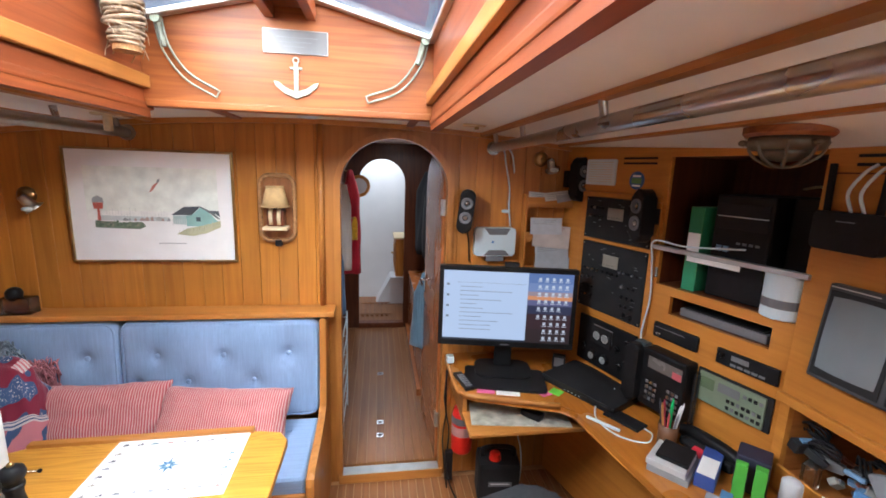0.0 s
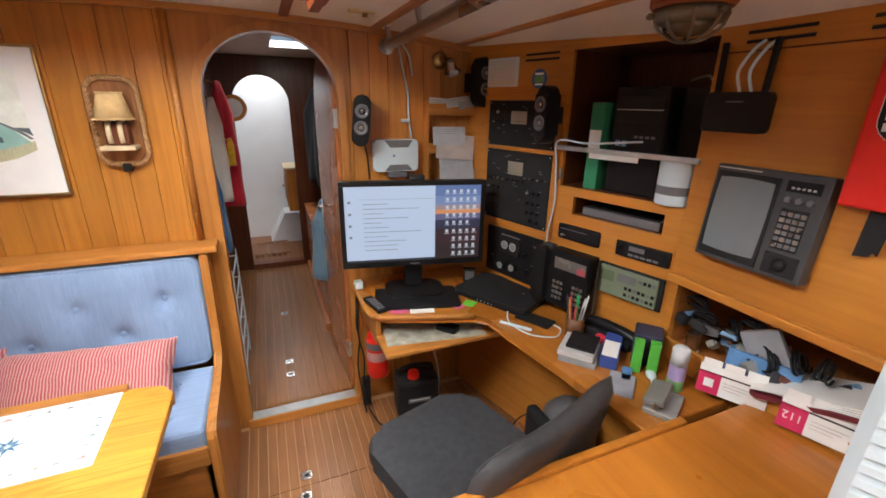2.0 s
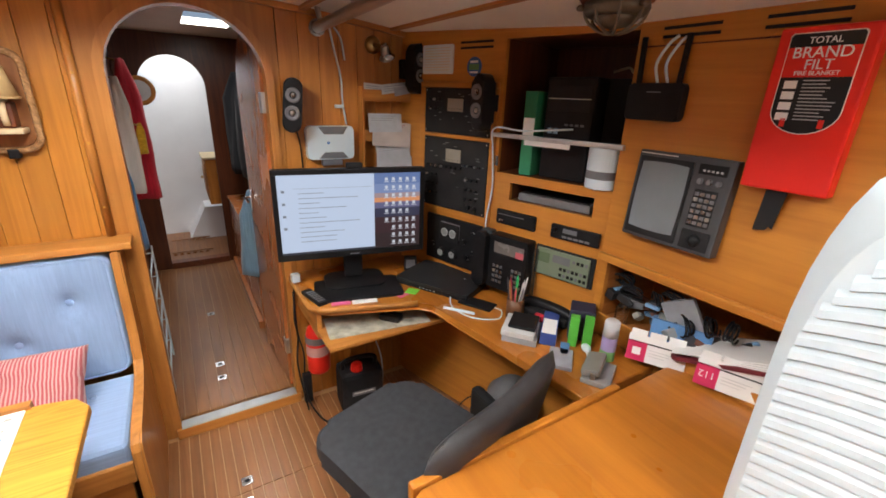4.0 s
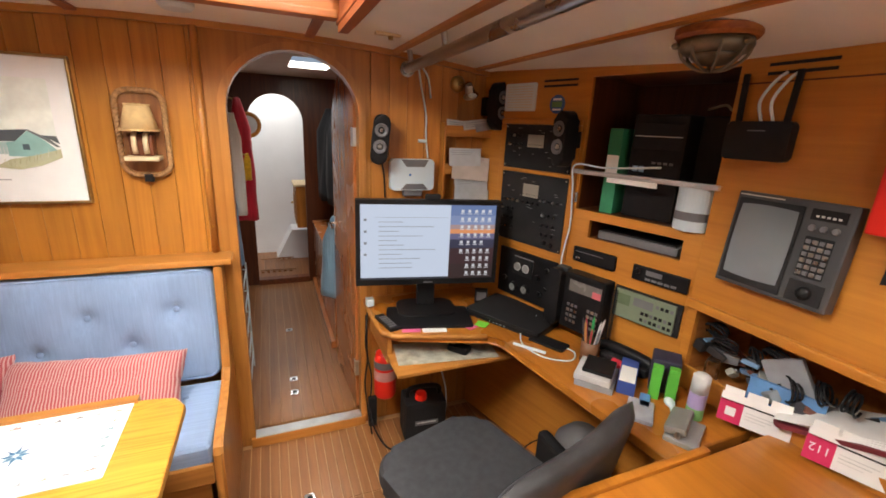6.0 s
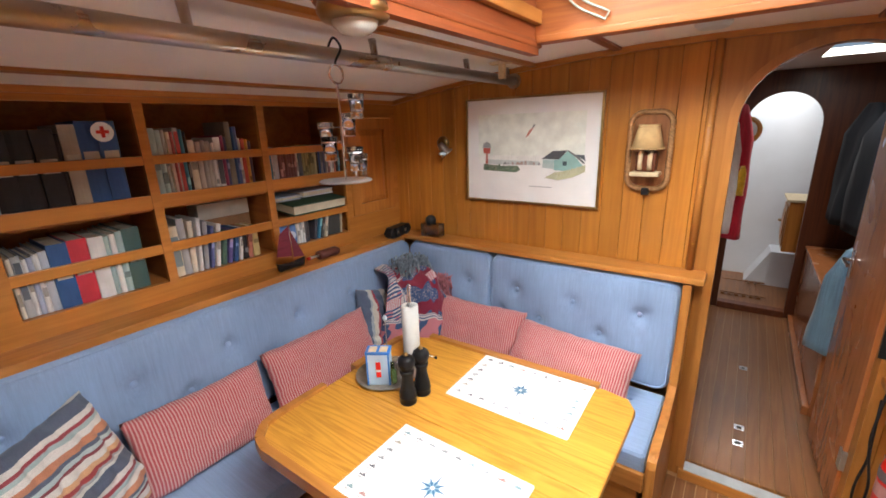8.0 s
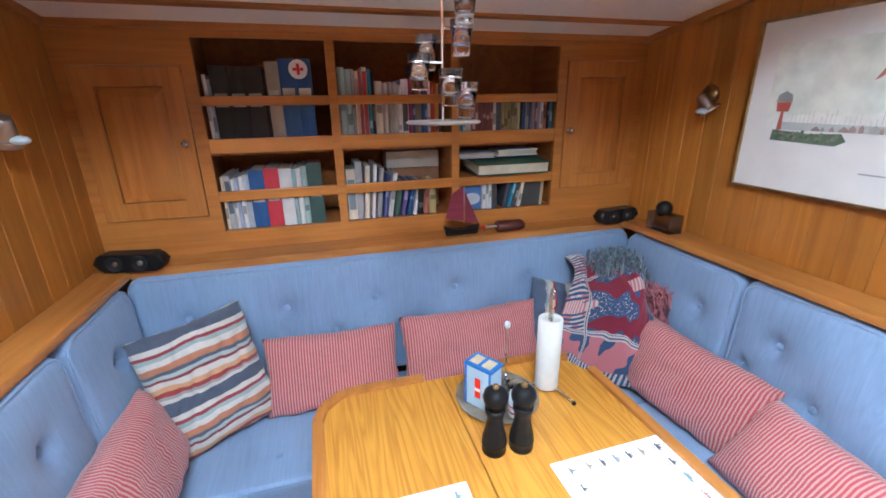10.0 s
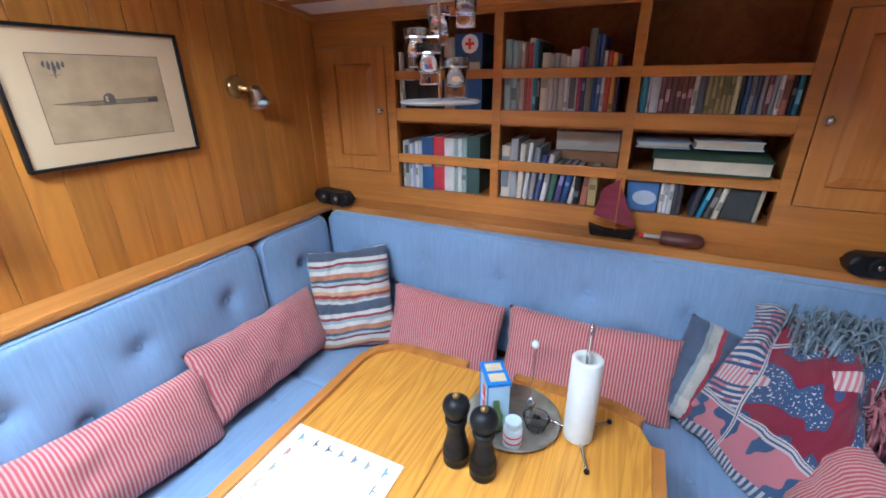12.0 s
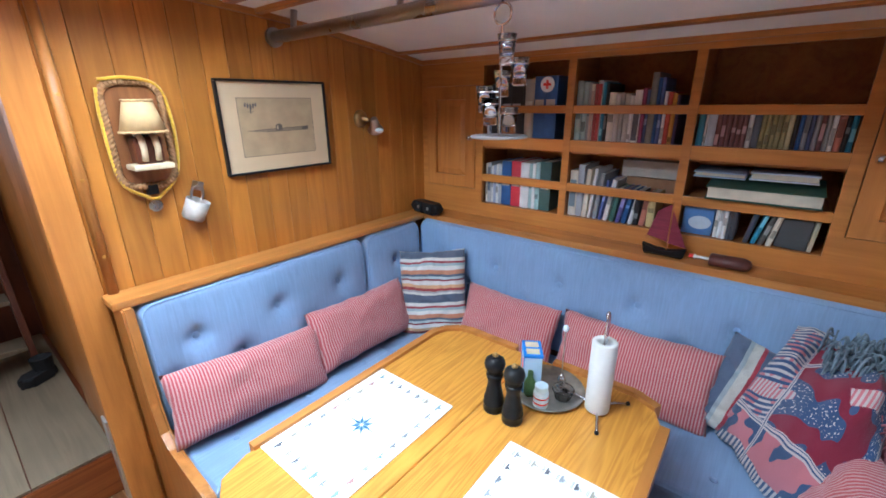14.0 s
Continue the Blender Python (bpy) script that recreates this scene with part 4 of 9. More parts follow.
fill(0.80, 1.202, 1.3085, [(0.024, 0.205, TEAL), (0.02, 0.2, TEAL), (0.012, 0.2, (0.4, 0.42, 0.42)), (0.014, 0.195, CREAMB, (0.1, 0.9, (0.5, 0.36, 0.3))), (0.012, 0.195, (0.4, 0.08, 0.08)), (0.018, 0.205, (0.62, 0.6, 0.58), (0.1, 0.95, (0.45, 0.06, 0.06))), (0.013, 0.2, CYAN), (0.012, 0.195, BLKB), (0.026, 0.17, CREAMB), (0.018, 0.165, (0.55, 0.5, 0.46)), (0.016, 0.168, (0.38, 0.36, 0.34)), (0.02, 0.165, (0.5, 0.48, 0.44)), (0.014, 0.16, WHITEB), (0.026, 0.175, WHITEB, (0.2, 0.72, (0.1, 0.1, 0.12))), (0.014, 0.18, (0.30, 0.05, 0.12)), (0.012, 0.175, (0.08, 0.1, 0.2)), (0.022, 0.22, (0.22, 0.21, 0.17)), (0.012, 0.205, NAVY), (0.012, 0.205, (0.10, 0.14, 0.35)), (0.012, 0.17, WHITEB), (0.016, 0.168, (0.5, 0.07, 0.04)), (0.014, 0.165, (0.6, 0.3, 0.05)), (0.012, 0.16, (0.08, 0.05, 0.12))], 0.16, 1.27)
fill(0.80, 1.202, 1.0325, [(0.034, 0.19, CREAMB, (0.2, 0.8, (0.2, 0.26, 0.3))), (0.026, 0.215, (0.42, 0.43, 0.46)), (0.02, 0.2, CREAMB, None, 3), (0.014, 0.205, WHITEB, None, 5), (0.018, 0.19, GREYB, None, 6), (0.014, 0.165, (0.1, 0.13, 0.35), None, 8), (0.018, 0.17, WHITEB, None, 9), (0.02, 0.14, (0.07, 0.16, 0.12), None, 9), (0.018, 0.14, (0.12, 0.1, 0.3), None, 10), (0.018, 0.14, NAVY, None, 10), (0.016, 0.135, WHITEB, None, 10), (0.02, 0.13, BLKB), (0.02, 0.128, CORAL, None, 6), (0.028, 0.13, (0.55, 0.45, 0.2))], 0.16)
run = [(0.02, 0.165, CYAN), (0.008, 0.16, WHITEB), (0.026, 0.17, (0.5, 0.55, 0.6))] + [(0.0145, 0.165, MAROON)] * 6 + [(0.014, 0.165, WHITEB), (0.02, 0.168, (0.1, 0.12, 0.16))] + [(0.0135, 0.17, OLIVE)] * 5 + [(0.014, 0.172, (0.6, 0.56, 0.3))] + [(0.0125, 0.17, c) for c in (BLKB, NAVY, GREYB, (0.08, 0.1, 0.2), (0.3, 0.3, 0.33), MAROON, GREYB, WHITEB)] + [(0.018, 0.17, CORAL), (0.012, 0.168, BLKB)] + [(0.0135, 0.145, CYAN)] * 5
fill(1.236, 1.638, 1.3085, run, 0.13)
# a row of discs and boxes low in the last bay
fill(1.34, 1.42, 1.0325, [(0.013, 0.125, WHITEB)] * 3 + [(0.013, 0.125, (0.08, 0.08, 0.09))] * 2, 0.13)
fill(1.43, 1.638, 1.0325, [(0.016, 0.12, (0.06, 0.06, 0.08), None, 10), (0.014, 0.115, CYAN, None, 14), (0.016, 0.11, (0.08, 0.07, 0.06), None, 14), (0.016, 0.11, CREAMB, None, 10)], 0.13)
o = thing("disc_box", "blue and white box of blank discs", "box", SHELF @ pose(1.24, 0.03, 1.0325), "")
colour(part("carton", B(0, 0.095, 0, 0.13, 0, 0.12, 0.002), TINT, o), (0.10, 0.22, 0.50))
colour(part("swirl", lathe([(0.0005, 0), (0.03, 0), (0.03, 0.001), (0.0005, 0.001)], 24, Matrix.Translation((0.055, -0.001, 0.045)) @ pose(0, 0, 0, 90) @ Matrix.Diagonal((1.2, 0.8, 1, 1))), TINT, o), (0.65, 0.72, 0.8))
o = thing("disc_case", "dark grey plastic disc case", "case", SHELF @ pose(1.515, 0.03, 1.0325, 0, 4, 0))
colour(part("shell", B(0, 0.085, 0, 0.1, 0, 0.112, 0.006), TINT, o), (0.06, 0.065, 0.065))
colour(part("edge", B(0.086, 0.098, 0.0, 0.1, 0, 0.11, 0.003), TINT, o), (0.45, 0.4, 0.28))
# lying books and albums
def flat_book(u0, u1, z, t, dep, rgb, label, tilt=0.0, front=0.03):
    o = thing("album", label, "book", SHELF @ Matrix.Translation((u0, front, z)) @ pose(0, 0, 0, tilt, 0, 0))
    colour(part("cover", B(0, u1 - u0, 0, dep, 0, 0.005, 0.001), TINT, o), rgb)
    colour(part("cover", B(0, u1 - u0, 0, dep, t - 0.004, t, 0.001), TINT, o), rgb)
    colour(part("page_block", B(0.006, u1 - u0 - 0.004, 0.004, dep - 0.004, 0.0055, t - 0.0045), TINT, o), (0.68, 0.62, 0.47))
    return o


bx = thing("shelf_bracket", "plain teak inner tray in the bookcase", "tray", SHELF)
part("tray_board", B(1.24, 1.632, 0.03, 0.25, 1.158, 1.166), SHELF_IN, bx)
flat_book(1.30, 1.61, 1.174, 0.046, 0.2, (0.035, 0.085, 0.045), "thick green photo album lying tilted over the rail", 6, -0.02)
flat_book(1.245, 1.40, 1.236, 0.02, 0.13, (0.42, 0.52, 0.66), "pale blue folder lying flat", 3, 0.05)
flat_book(1.41, 1.59, 1.240, 0.026, 0.13, (0.66, 0.72, 0.80), "white ring folder lying flat", 0, 0.045)
o = thing("file_box", "cream cardboard file box behind books", "box", SHELF @ pose(0.97, 0.15, 1.166))
colour(part("carton", B(0, 0.22, 0, 0.09, 0.035, 0.10, 0.002), TINT, o), (0.56, 0.52, 0.45))
colour(part("carton", B(0.02, 0.22, 0, 0.09, -0.1335, 0.033, 0.002), TINT, o), (0.32, 0.16, 0.07))
o = thing("first_aid_badge", "round white badge with a red cross on a binder", "badge", SHELF @ pose(0.675, 0.012, 1.56, 90, 0, 0))
part("disc", lathe([(0.0005, 0), (0.030, 0), (0.030, 0.003), (0.0005, 0.0035)], 28), PAPER, o)
b = bmesh.new()
box(b, -0.005, 0.005, -0.017, 0.017, 0.0036, 0.0046)
box(b, -0.017, -0.0055, -0.005, 0.005, 0.0036, 0.0046)
box(b, 0.0055, 0.017, -0.005, 0.005, 0.0036, 0.0046)
part("cross", b, RED, o)
o = thing("cabinet_light", "small flat cabinet lamp under the shelf top", "lamp", SHELF @ pose(1.06, 0.05, 1.69))
part("housing", lathe([(0.0005, -0.012), (0.028, -0.012), (0.036, 0), (0.0005, 0)], 20, Matrix.Diagonal((1.3, 0.8, 1, 1))), CREAM, o)


def small_speaker(at, name_label):
    s = thing("small_speaker", name_label, "speaker", at, "black satellite speakers")
    part("body", prism(rounded(0.20, 0.056, 0.026), 0, 0.05, 0.012, pose(0, 0, 0, 90)), BLACK, s)
    for x in (-0.036, 0.036):
        part("cone", lathe([(0.0005, 0.004), (0.012, 0.004), (0.021, 0.011), (0.025, 0.012), (0.026, 0.008), (0.026, 0.0)], 20, Matrix.Translation((x, -0.047, 0)) @ pose(0, 0, 0, 90)), BLACKM, s, "matt black cone", True)
        part("cap", ball(bmesh.new(), (x, -0.052, 0), 0.009, (1, 0.5, 1), 12, 8), STEEL, s, "dull metal dust cap", True)
    return s


small_speaker(pose(-1.69, 0.125, LEDGE + 0.045, 0, 0, 80), "black two-cone speaker lying on the ledge")
small_speaker(pose(-1.70, 1.885, LEDGE + 0.045, 0, 0, 98), "black two-cone speaker lying on the ledge")


def model_boat():
    s = thing("model_boat", "small model sailing boat with dark red sails", "model boat", pose(-1.70, 1.215, LEDGE + 0.014, 0, 0, 90) @ Matrix.Scale(0.85, 4))
    b = bmesh.new()
    n, rows = 12, []
    for k in range(n + 1):
        t = k / n
        x = -0.085 + 0.17 * t
        half = 0.022 * max(0.0, math.sin(math.pi * min(1, 0.08 + t * 0.92))) ** 0.6
        sheer = 0.03 + 0.018 * (2 * t - 1) ** 2
        rows.append([b.verts.new(p) for p in ((x, -half, sheer), (x * 0.92, -half * 0.7, 0.012), (x * 0.85, 0, 0.0), (x * 0.92, half * 0.7, 0.012), (x, half, sheer))])
    for p, q in zip(rows, rows[1:]):
        for j in range(4):
            b.faces.new((p[j], p[j + 1], q[j + 1], q[j]))
        b.faces.new((p[0], q[0], q[4], p[4]))
    b.faces.new(rows[0])
    b.faces.new(rows[-1])
    part("hull", b, BLACK, s, "black hull")
    m = part("mast", rod(bmesh.new(), (0.01, 0, 0.03), (0.01, 0, 0.235), 0.002, seg=8), TRIM_Z, s)
    part("boom", rod(bmesh.new(), (0.01, 0, 0.06), (-0.08, 0.006, 0.075), 0.0015, seg=8), TRIM_Z, m)
    for nm, pts in (("mainsail", ((0.007, 0.002, 0.225), (0.007, 0.0, 0.065), (-0.075, 0.008, 0.08), (-0.045, 0.006, 0.19))), ("jib", ((0.013, 0, 0.20), (0.013, -0.003, 0.06), (0.08, 0, 0.05)))):
        b = bmesh.new()
        a = [b.verts.new((x, y, z)) for x, y, z in pts]
        c = [b.verts.new((x, y + 0.0014, z)) for x, y, z in pts]
        b.faces.new(a)
        b.faces.new(c)
        for k in range(len(pts)):
            b.faces.new((a[k], a[(k + 1) % len(pts)], c[(k + 1) % len(pts)], c[k]))
        part(nm, b, SAIL, s, "dark red cloth sail")
    return s


SAIL = cloth("dark_red_sailcloth", (0.20, 0.022, 0.045), axis=0)
model_boat()
o = thing("leather_bottle", "brown leather-covered flask lying on the ledge", "flask", pose(-1.70, 1.42, LEDGE + 0.035, 0, 0, 90) @ Matrix.Scale(0.82, 4))
part("body", lathe([(0.0005, -0.075), (0.022, -0.075), (0.026, -0.07), (0.026, 0.045), (0.02, 0.062), (0.009, 0.07), (0.0005, 0.07)], 20, pose(0, 0, 0, 0, 90, 0) @ Matrix.Diagonal((1, 1.3, 1, 1))), plain("brown_leather", (0.10, 0.028, 0.02), 0.4, speck=0.4), o, smooth=True)
part("neck", lathe([(0.007, 0), (0.007, 0.05), (0.010, 0.052), (0.010, 0.06), (0.0005, 0.06)], 12, pose(-0.073, 0, 0, 0, -90, 0)), ALU, o)
part("cork", rod(bmesh.new(), (-0.133, 0, 0), (-0.15, 0, 0), 0.008, seg=12), RED, o, "red cap")
o = thing("pen_holder", "clear plastic holder with a black knob on the ledge", "holder", pose(-1.49, 1.965, LEDGE + 0.02))
part("cup", B(-0.06, 0.06, -0.03, 0.03, 0, 0.07, 0.004), glass("smoky_plastic", (0.6, 0.5, 0.4), 0.25), o)
part("ball", ball(bmesh.new(), (-0.01, 0, 0.085), 0.03), BLACK, o, "black ball-shaped knob", True)


# wall lamps, pictures and keepsakes
def reading_lamp(at):
    s = thing("reading_lamp", "brass swivelling reading lamp on the bulkhead", "lamp", at, "brass reading lamps")
    part("wall_plate", lathe([(0.0005, 0), (0.036, 0), (0.036, 0.006), (0.026, 0.014), (0.018, 0.018), (0.0005, 0.019)], 24, pose(0, 0, 0, 90)), BRASS, s, smooth=True)
    part("arm", rod(bmesh.new(), (0, -0.015, 0), (0.016, -0.04, -0.006), 0.009, seg=12), BRASS, s)
    sh = part("shade", lathe([(0.014, 0.03), (0.018, 0.028), (0.024, 0.0), (0.028, -0.03), (0.042, -0.042), (0.0405, -0.044), (0.02, -0.02), (0.0005, -0.02)], 24, Matrix.Translation((0.034, -0.056, -0.02)) @ pose(0, 0, 0, 24, -30, 0) @ Matrix.Scale(0.85, 4)), STEEL, s, "worn metal shade", True)
    part("bulb", ball(bmesh.new(), (0.045, -0.071, -0.05), 0.02, (1, 1, 0.5)), WHITEP, sh, "frosted lens", True)
    return s


reading_lamp(pose(-1.45, NORTH, 1.46))
reading_lamp(pose(-1.37, 0.0, 1.43, 0, 0, 180))
reading_lamp(pose(0.775, NORTH, 1.69))


def picture(at, w, h, frame_mat, fw, mount, label):
    s = thing("framed_picture", label, "picture", at)
    for a, b, c, d in ((-w / 2, w / 2, h / 2 - fw, h / 2), (-w / 2, w / 2, -h / 2, -h / 2 + fw), (-w / 2, -w / 2 + fw, -h / 2 + fw, h / 2 - fw), (w / 2 - fw, w / 2, -h / 2 + fw, h / 2 - fw)):
        part("frame_bar", B(a, b, -0.022, -0.001, c, d, 0.003), frame_mat, s)
    part("mount", B(-w / 2 + fw, w / 2 - fw, -0.013, -0.002, -h / 2 + fw, h / 2 - fw), mount, s, "paper mount")
    return s


def patch(parent, name, pts, rgb, y):
    b = bmesh.new()
    b.faces.new([b.verts.new((x, y, z)) for x, z in pts])
    return colour(part(name, b, TINT, parent), rgb)


pn = picture(pose(-0.965, NORTH, 1.423), 0.662, 0.486, BRASS, 0.009, PAPER, "framed watercolour of a harbour with turquoise house and red lighthouse")
Y = -0.0135
patch(pn, "printed_sky", [(-0.262, -0.02), (0.262, -0.02), (0.262, 0.168), (-0.262, 0.168)], (0.84, 0.88, 0.80), Y)
patch(pn, "printed_haze", [(-0.262, -0.06), (0.262, -0.06), (0.262, -0.0205), (-0.262, -0.0205)], (0.88, 0.90, 0.85), Y)
rp = random.Random(5)
patch(pn, "printed_water", [(-0.21, -0.062), (0.06, -0.062), (0.06, -0.045), (-0.21, -0.04)], (0.58, 0.64, 0.63), Y - 0.0004)
patch(pn, "printed_hedge", [(-0.234, -0.092), (-0.06, -0.098), (-0.036, -0.085), (-0.05, -0.066), (-0.13, -0.070), (-0.232, -0.062)], (0.16, 0.22, 0.15), Y - 0.0008)
patch(pn, "printed_dune", [(0.085, -0.118), (0.15, -0.126), (0.21, -0.112), (0.268, -0.085), (0.268, -0.056), (0.20, -0.078), (0.13, -0.092)], (0.52, 0.52, 0.33), Y - 0.0014)
patch(pn, "printed_house", [(0.128, -0.082), (0.215, -0.084), (0.266, -0.070), (0.230, -0.030), (0.190, 0.004), (0.150, -0.034), (0.128, -0.036)], (0.30, 0.53, 0.49), Y - 0.0010)
patch(pn, "printed_roof", [(0.068, -0.034), (0.120, 0.002), (0.190, 0.006), (0.150, -0.034)], (0.09, 0.10, 0.11), Y - 0.0012)
patch(pn, "printed_roof", [(0.190, 0.006), (0.240, -0.022), (0.268, -0.050), (0.258, -0.050), (0.228, -0.026), (0.188, 0.001)], (0.16, 0.17, 0.17), Y - 0.0016)
patch(pn, "printed_shed", [(0.222, -0.012), (0.262, -0.014), (0.268, -0.040), (0.245, -0.026)], (0.10, 0.12, 0.13), Y - 0.0009)
patch(pn, "printed_wall", [(0.075, -0.072), (0.128, -0.076), (0.128, -0.036), (0.075, -0.036)], (0.42, 0.55, 0.52), Y - 0.0010)
patch(pn, "printed_window", [(0.168, -0.060), (0.186, -0.061), (0.186, -0.042), (0.168, -0.042)], (0.08, 0.12, 0.14), Y - 0.0014)
for k in range(7):
    patch(pn, "printed_fence_post", [(0.072 + 0.009 * k, -0.078), (0.0745 + 0.009 * k, -0.078), (0.0745 + 0.009 * k, -0.052), (0.072 + 0.009 * k, -0.052)], (0.66, 0.68, 0.66), Y - 0.0016)
patch(pn, "printed_tower_stem", [(-0.222, -0.062), (-0.208, -0.062), (-0.211, -0.012), (-0.219, -0.012)], (0.50, 0.13, 0.10), Y - 0.0012)
patch(pn, "printed_tower_tank", [(-0.232, -0.012), (-0.198, -0.012), (-0.194, 0.014), (-0.236, 0.014)], (0.52, 0.12, 0.09), Y - 0.0012)
patch(pn, "printed_tower_top", [(-0.238, 0.015), (-0.192, 0.015), (-0.196, 0.034), (-0.215, 0.044), (-0.234, 0.034)], (0.36, 0.38, 0.38), Y - 0.0012)
patch(pn, "printed_kite", [(-0.012, 0.062), (0.002, 0.070), (0.030, 0.108), (0.034, 0.120), (0.022, 0.104), (0.004, 0.092)], (0.50, 0.20, 0.15), Y - 0.0012)
patch(pn, "printed_kite_tip", [(0.018, 0.100), (0.030, 0.108), (0.034, 0.120), (0.024, 0.117)], (0.32, 0.36, 0.34), Y - 0.0016)
for k in range(22):
    x = -0.185 + 0.0112 * k
    t = 0.012 + 0.035 * rp.random()
    patch(pn, "printed_mast", [(x, -0.055), (x + 0.0009, -0.055), (x + 0.0009, -0.05 + t), (x, -0.05 + t)], (0.52, 0.54, 0.53), Y - 0.0006)
for k in range(9):
    x, w, h = -0.125 + 0.022 * k, rp.uniform(0.008, 0.024), rp.uniform(0.004, 0.013)
    patch(pn, "printed_quay_house", [(x, -0.062), (x + w, -0.062), (x + w, -0.062 + h), (x + w / 2, -0.054 + h), (x, -0.062 + h)], rp.choice([(0.36, 0.38, 0.38), (0.44, 0.33, 0.29), (0.50, 0.52, 0.50), (0.28, 0.30, 0.30)]), Y - 0.0011 - 0.00002 * k)
for k in range(34):
    x, z = rp.uniform(-0.228, -0.06), rp.uniform(-0.092, -0.068)
    patch(pn, "printed_bush", [(x, z), (x + 0.008, z - 0.003), (x + 0.012, z + 0.005), (x + 0.004, z + 0.008)], rp.choice([(0.12, 0.17, 0.11), (0.22, 0.28, 0.18), (0.30, 0.30, 0.22)]), Y - 0.0018 - 0.00002 * k)
for k in range(30):
    x = rp.uniform(0.095, 0.255)
    z = -0.118 + 0.055 * max(0.0, (x - 0.12) / 0.15) ** 1.5 + rp.uniform(-0.004, 0.012)
    patch(pn, "printed_grass_blade", [(x, z), (x + 0.0016, z), (x + 0.004, z + 0.016), (x + 0.003, z + 0.016)], rp.choice([(0.36, 0.38, 0.20), (0.46, 0.44, 0.26), (0.60, 0.58, 0.42)]), Y - 0.002 - 0.00002 * k)
patch(pn, "caption_bar", [(0.01, -0.162), (0.12, -0.162), (0.12, -0.158), (0.01, -0.158)], (0.45, 0.45, 0.45), Y - 0.0004)

MOUNT = plain("cream_mount", (0.66, 0.49, 0.29), 0.8, speck=0.06, scale=5)
ps = picture(pose(-0.972, 0.0, 1.415, 0, 0, 180), 0.424, 0.318, BLACK, 0.008, MOUNT, "black-framed line drawing of a submarine with a crest")
def line(parent, x0, z0, x1, z1, t, rgb, y, name="drawn_line"):
    return patch(parent, name, [(x0, z0), (x1, z1), (x1, z1 + t), (x0, z0 + t)], rgb, y)


patch(ps, "printed_ground", [(-0.145, -0.098), (0.145, -0.098), (0.145, 0.098), (-0.145, 0.098)], (0.50, 0.36, 0.20), Y)
for x0, z0, x1, z1, t in ((-0.147, 0.098, 0.147, 0.098, 0.0016), (-0.147, -0.1, 0.147, -0.1, 0.0016)):
    line(ps, x0, z0, x1, z1, t, (0.08, 0.06, 0.05), Y - 0.0004)
for x in (-0.147, 0.1454):
    patch(ps, "drawn_line", [(x, -0.1), (x + 0.0016, -0.1), (x + 0.0016, 0.0995), (x, 0.0995)], (0.08, 0.06, 0.05), Y - 0.0004)
patch(ps, "drawn_hull", [(-0.122, -0.012), (-0.05, -0.018), (0.118, -0.016), (0.122, -0.012), (0.122, -0.002), (0.02, -0.005), (-0.08, -0.008)], (0.26, 0.20, 0.13), Y - 0.0006)
line(ps, -0.122, -0.012, 0.122, -0.002, 0.0012, (0.08, 0.06, 0.05), Y - 0.0008)
line(ps, -0.05, -0.018, 0.122, -0.016, 0.0012, (0.08, 0.06, 0.05), Y - 0.0008)
patch(ps, "drawn_stern", [(0.095, -0.014), (0.121, -0.013), (0.121, -0.003), (0.095, -0.005)], (0.10, 0.08, 0.06), Y - 0.001)
patch(ps, "drawn_tower", [(-0.016, -0.014), (0.012, -0.015), (0.012, 0.004), (0.004, 0.010), (-0.006, 0.010), (-0.014, 0.004)], (0.14, 0.11, 0.08), Y - 0.001)
patch(ps, "drawn_tower_light", [(-0.010, -0.010), (-0.004, -0.010), (-0.004, 0.004), (-0.010, 0.003)], (0.50, 0.38, 0.24), Y - 0.0013)
for k in range(5):
    x = -0.122 + 0.0095 * k
    lift = 0.005 * abs(k - 2)
    patch(ps, "drawn_crest_leaf", [(x, 0.062 + lift), (x + 0.006, 0.058 + lift), (x + 0.008, 0.070 + lift), (x + 0.005, 0.084), (x + 0.001, 0.078)], (0.12, 0.10, 0.10), Y - 0.0006)
patch(ps, "drawn_crest_stem", [(-0.102, 0.046), (-0.0995, 0.046), (-0.0985, 0.060), (-0.103, 0.060)], (0.14, 0.12, 0.10), Y - 0.0007)
line(ps, -0.112, 0.052, -0.09, 0.053, 0.001, (0.14, 0.12, 0.10), Y - 0.0008)


PLAQUE = wood("walnut_plaque", (0.34, 0.145, 0.05), (0.20, 0.075, 0.025), 2, vary=0.05)
SHADE = plain("yellowed_lampshade", (0.56, 0.38, 0.17), 0.85, speck=0.2, scale=30, relief=0.6)


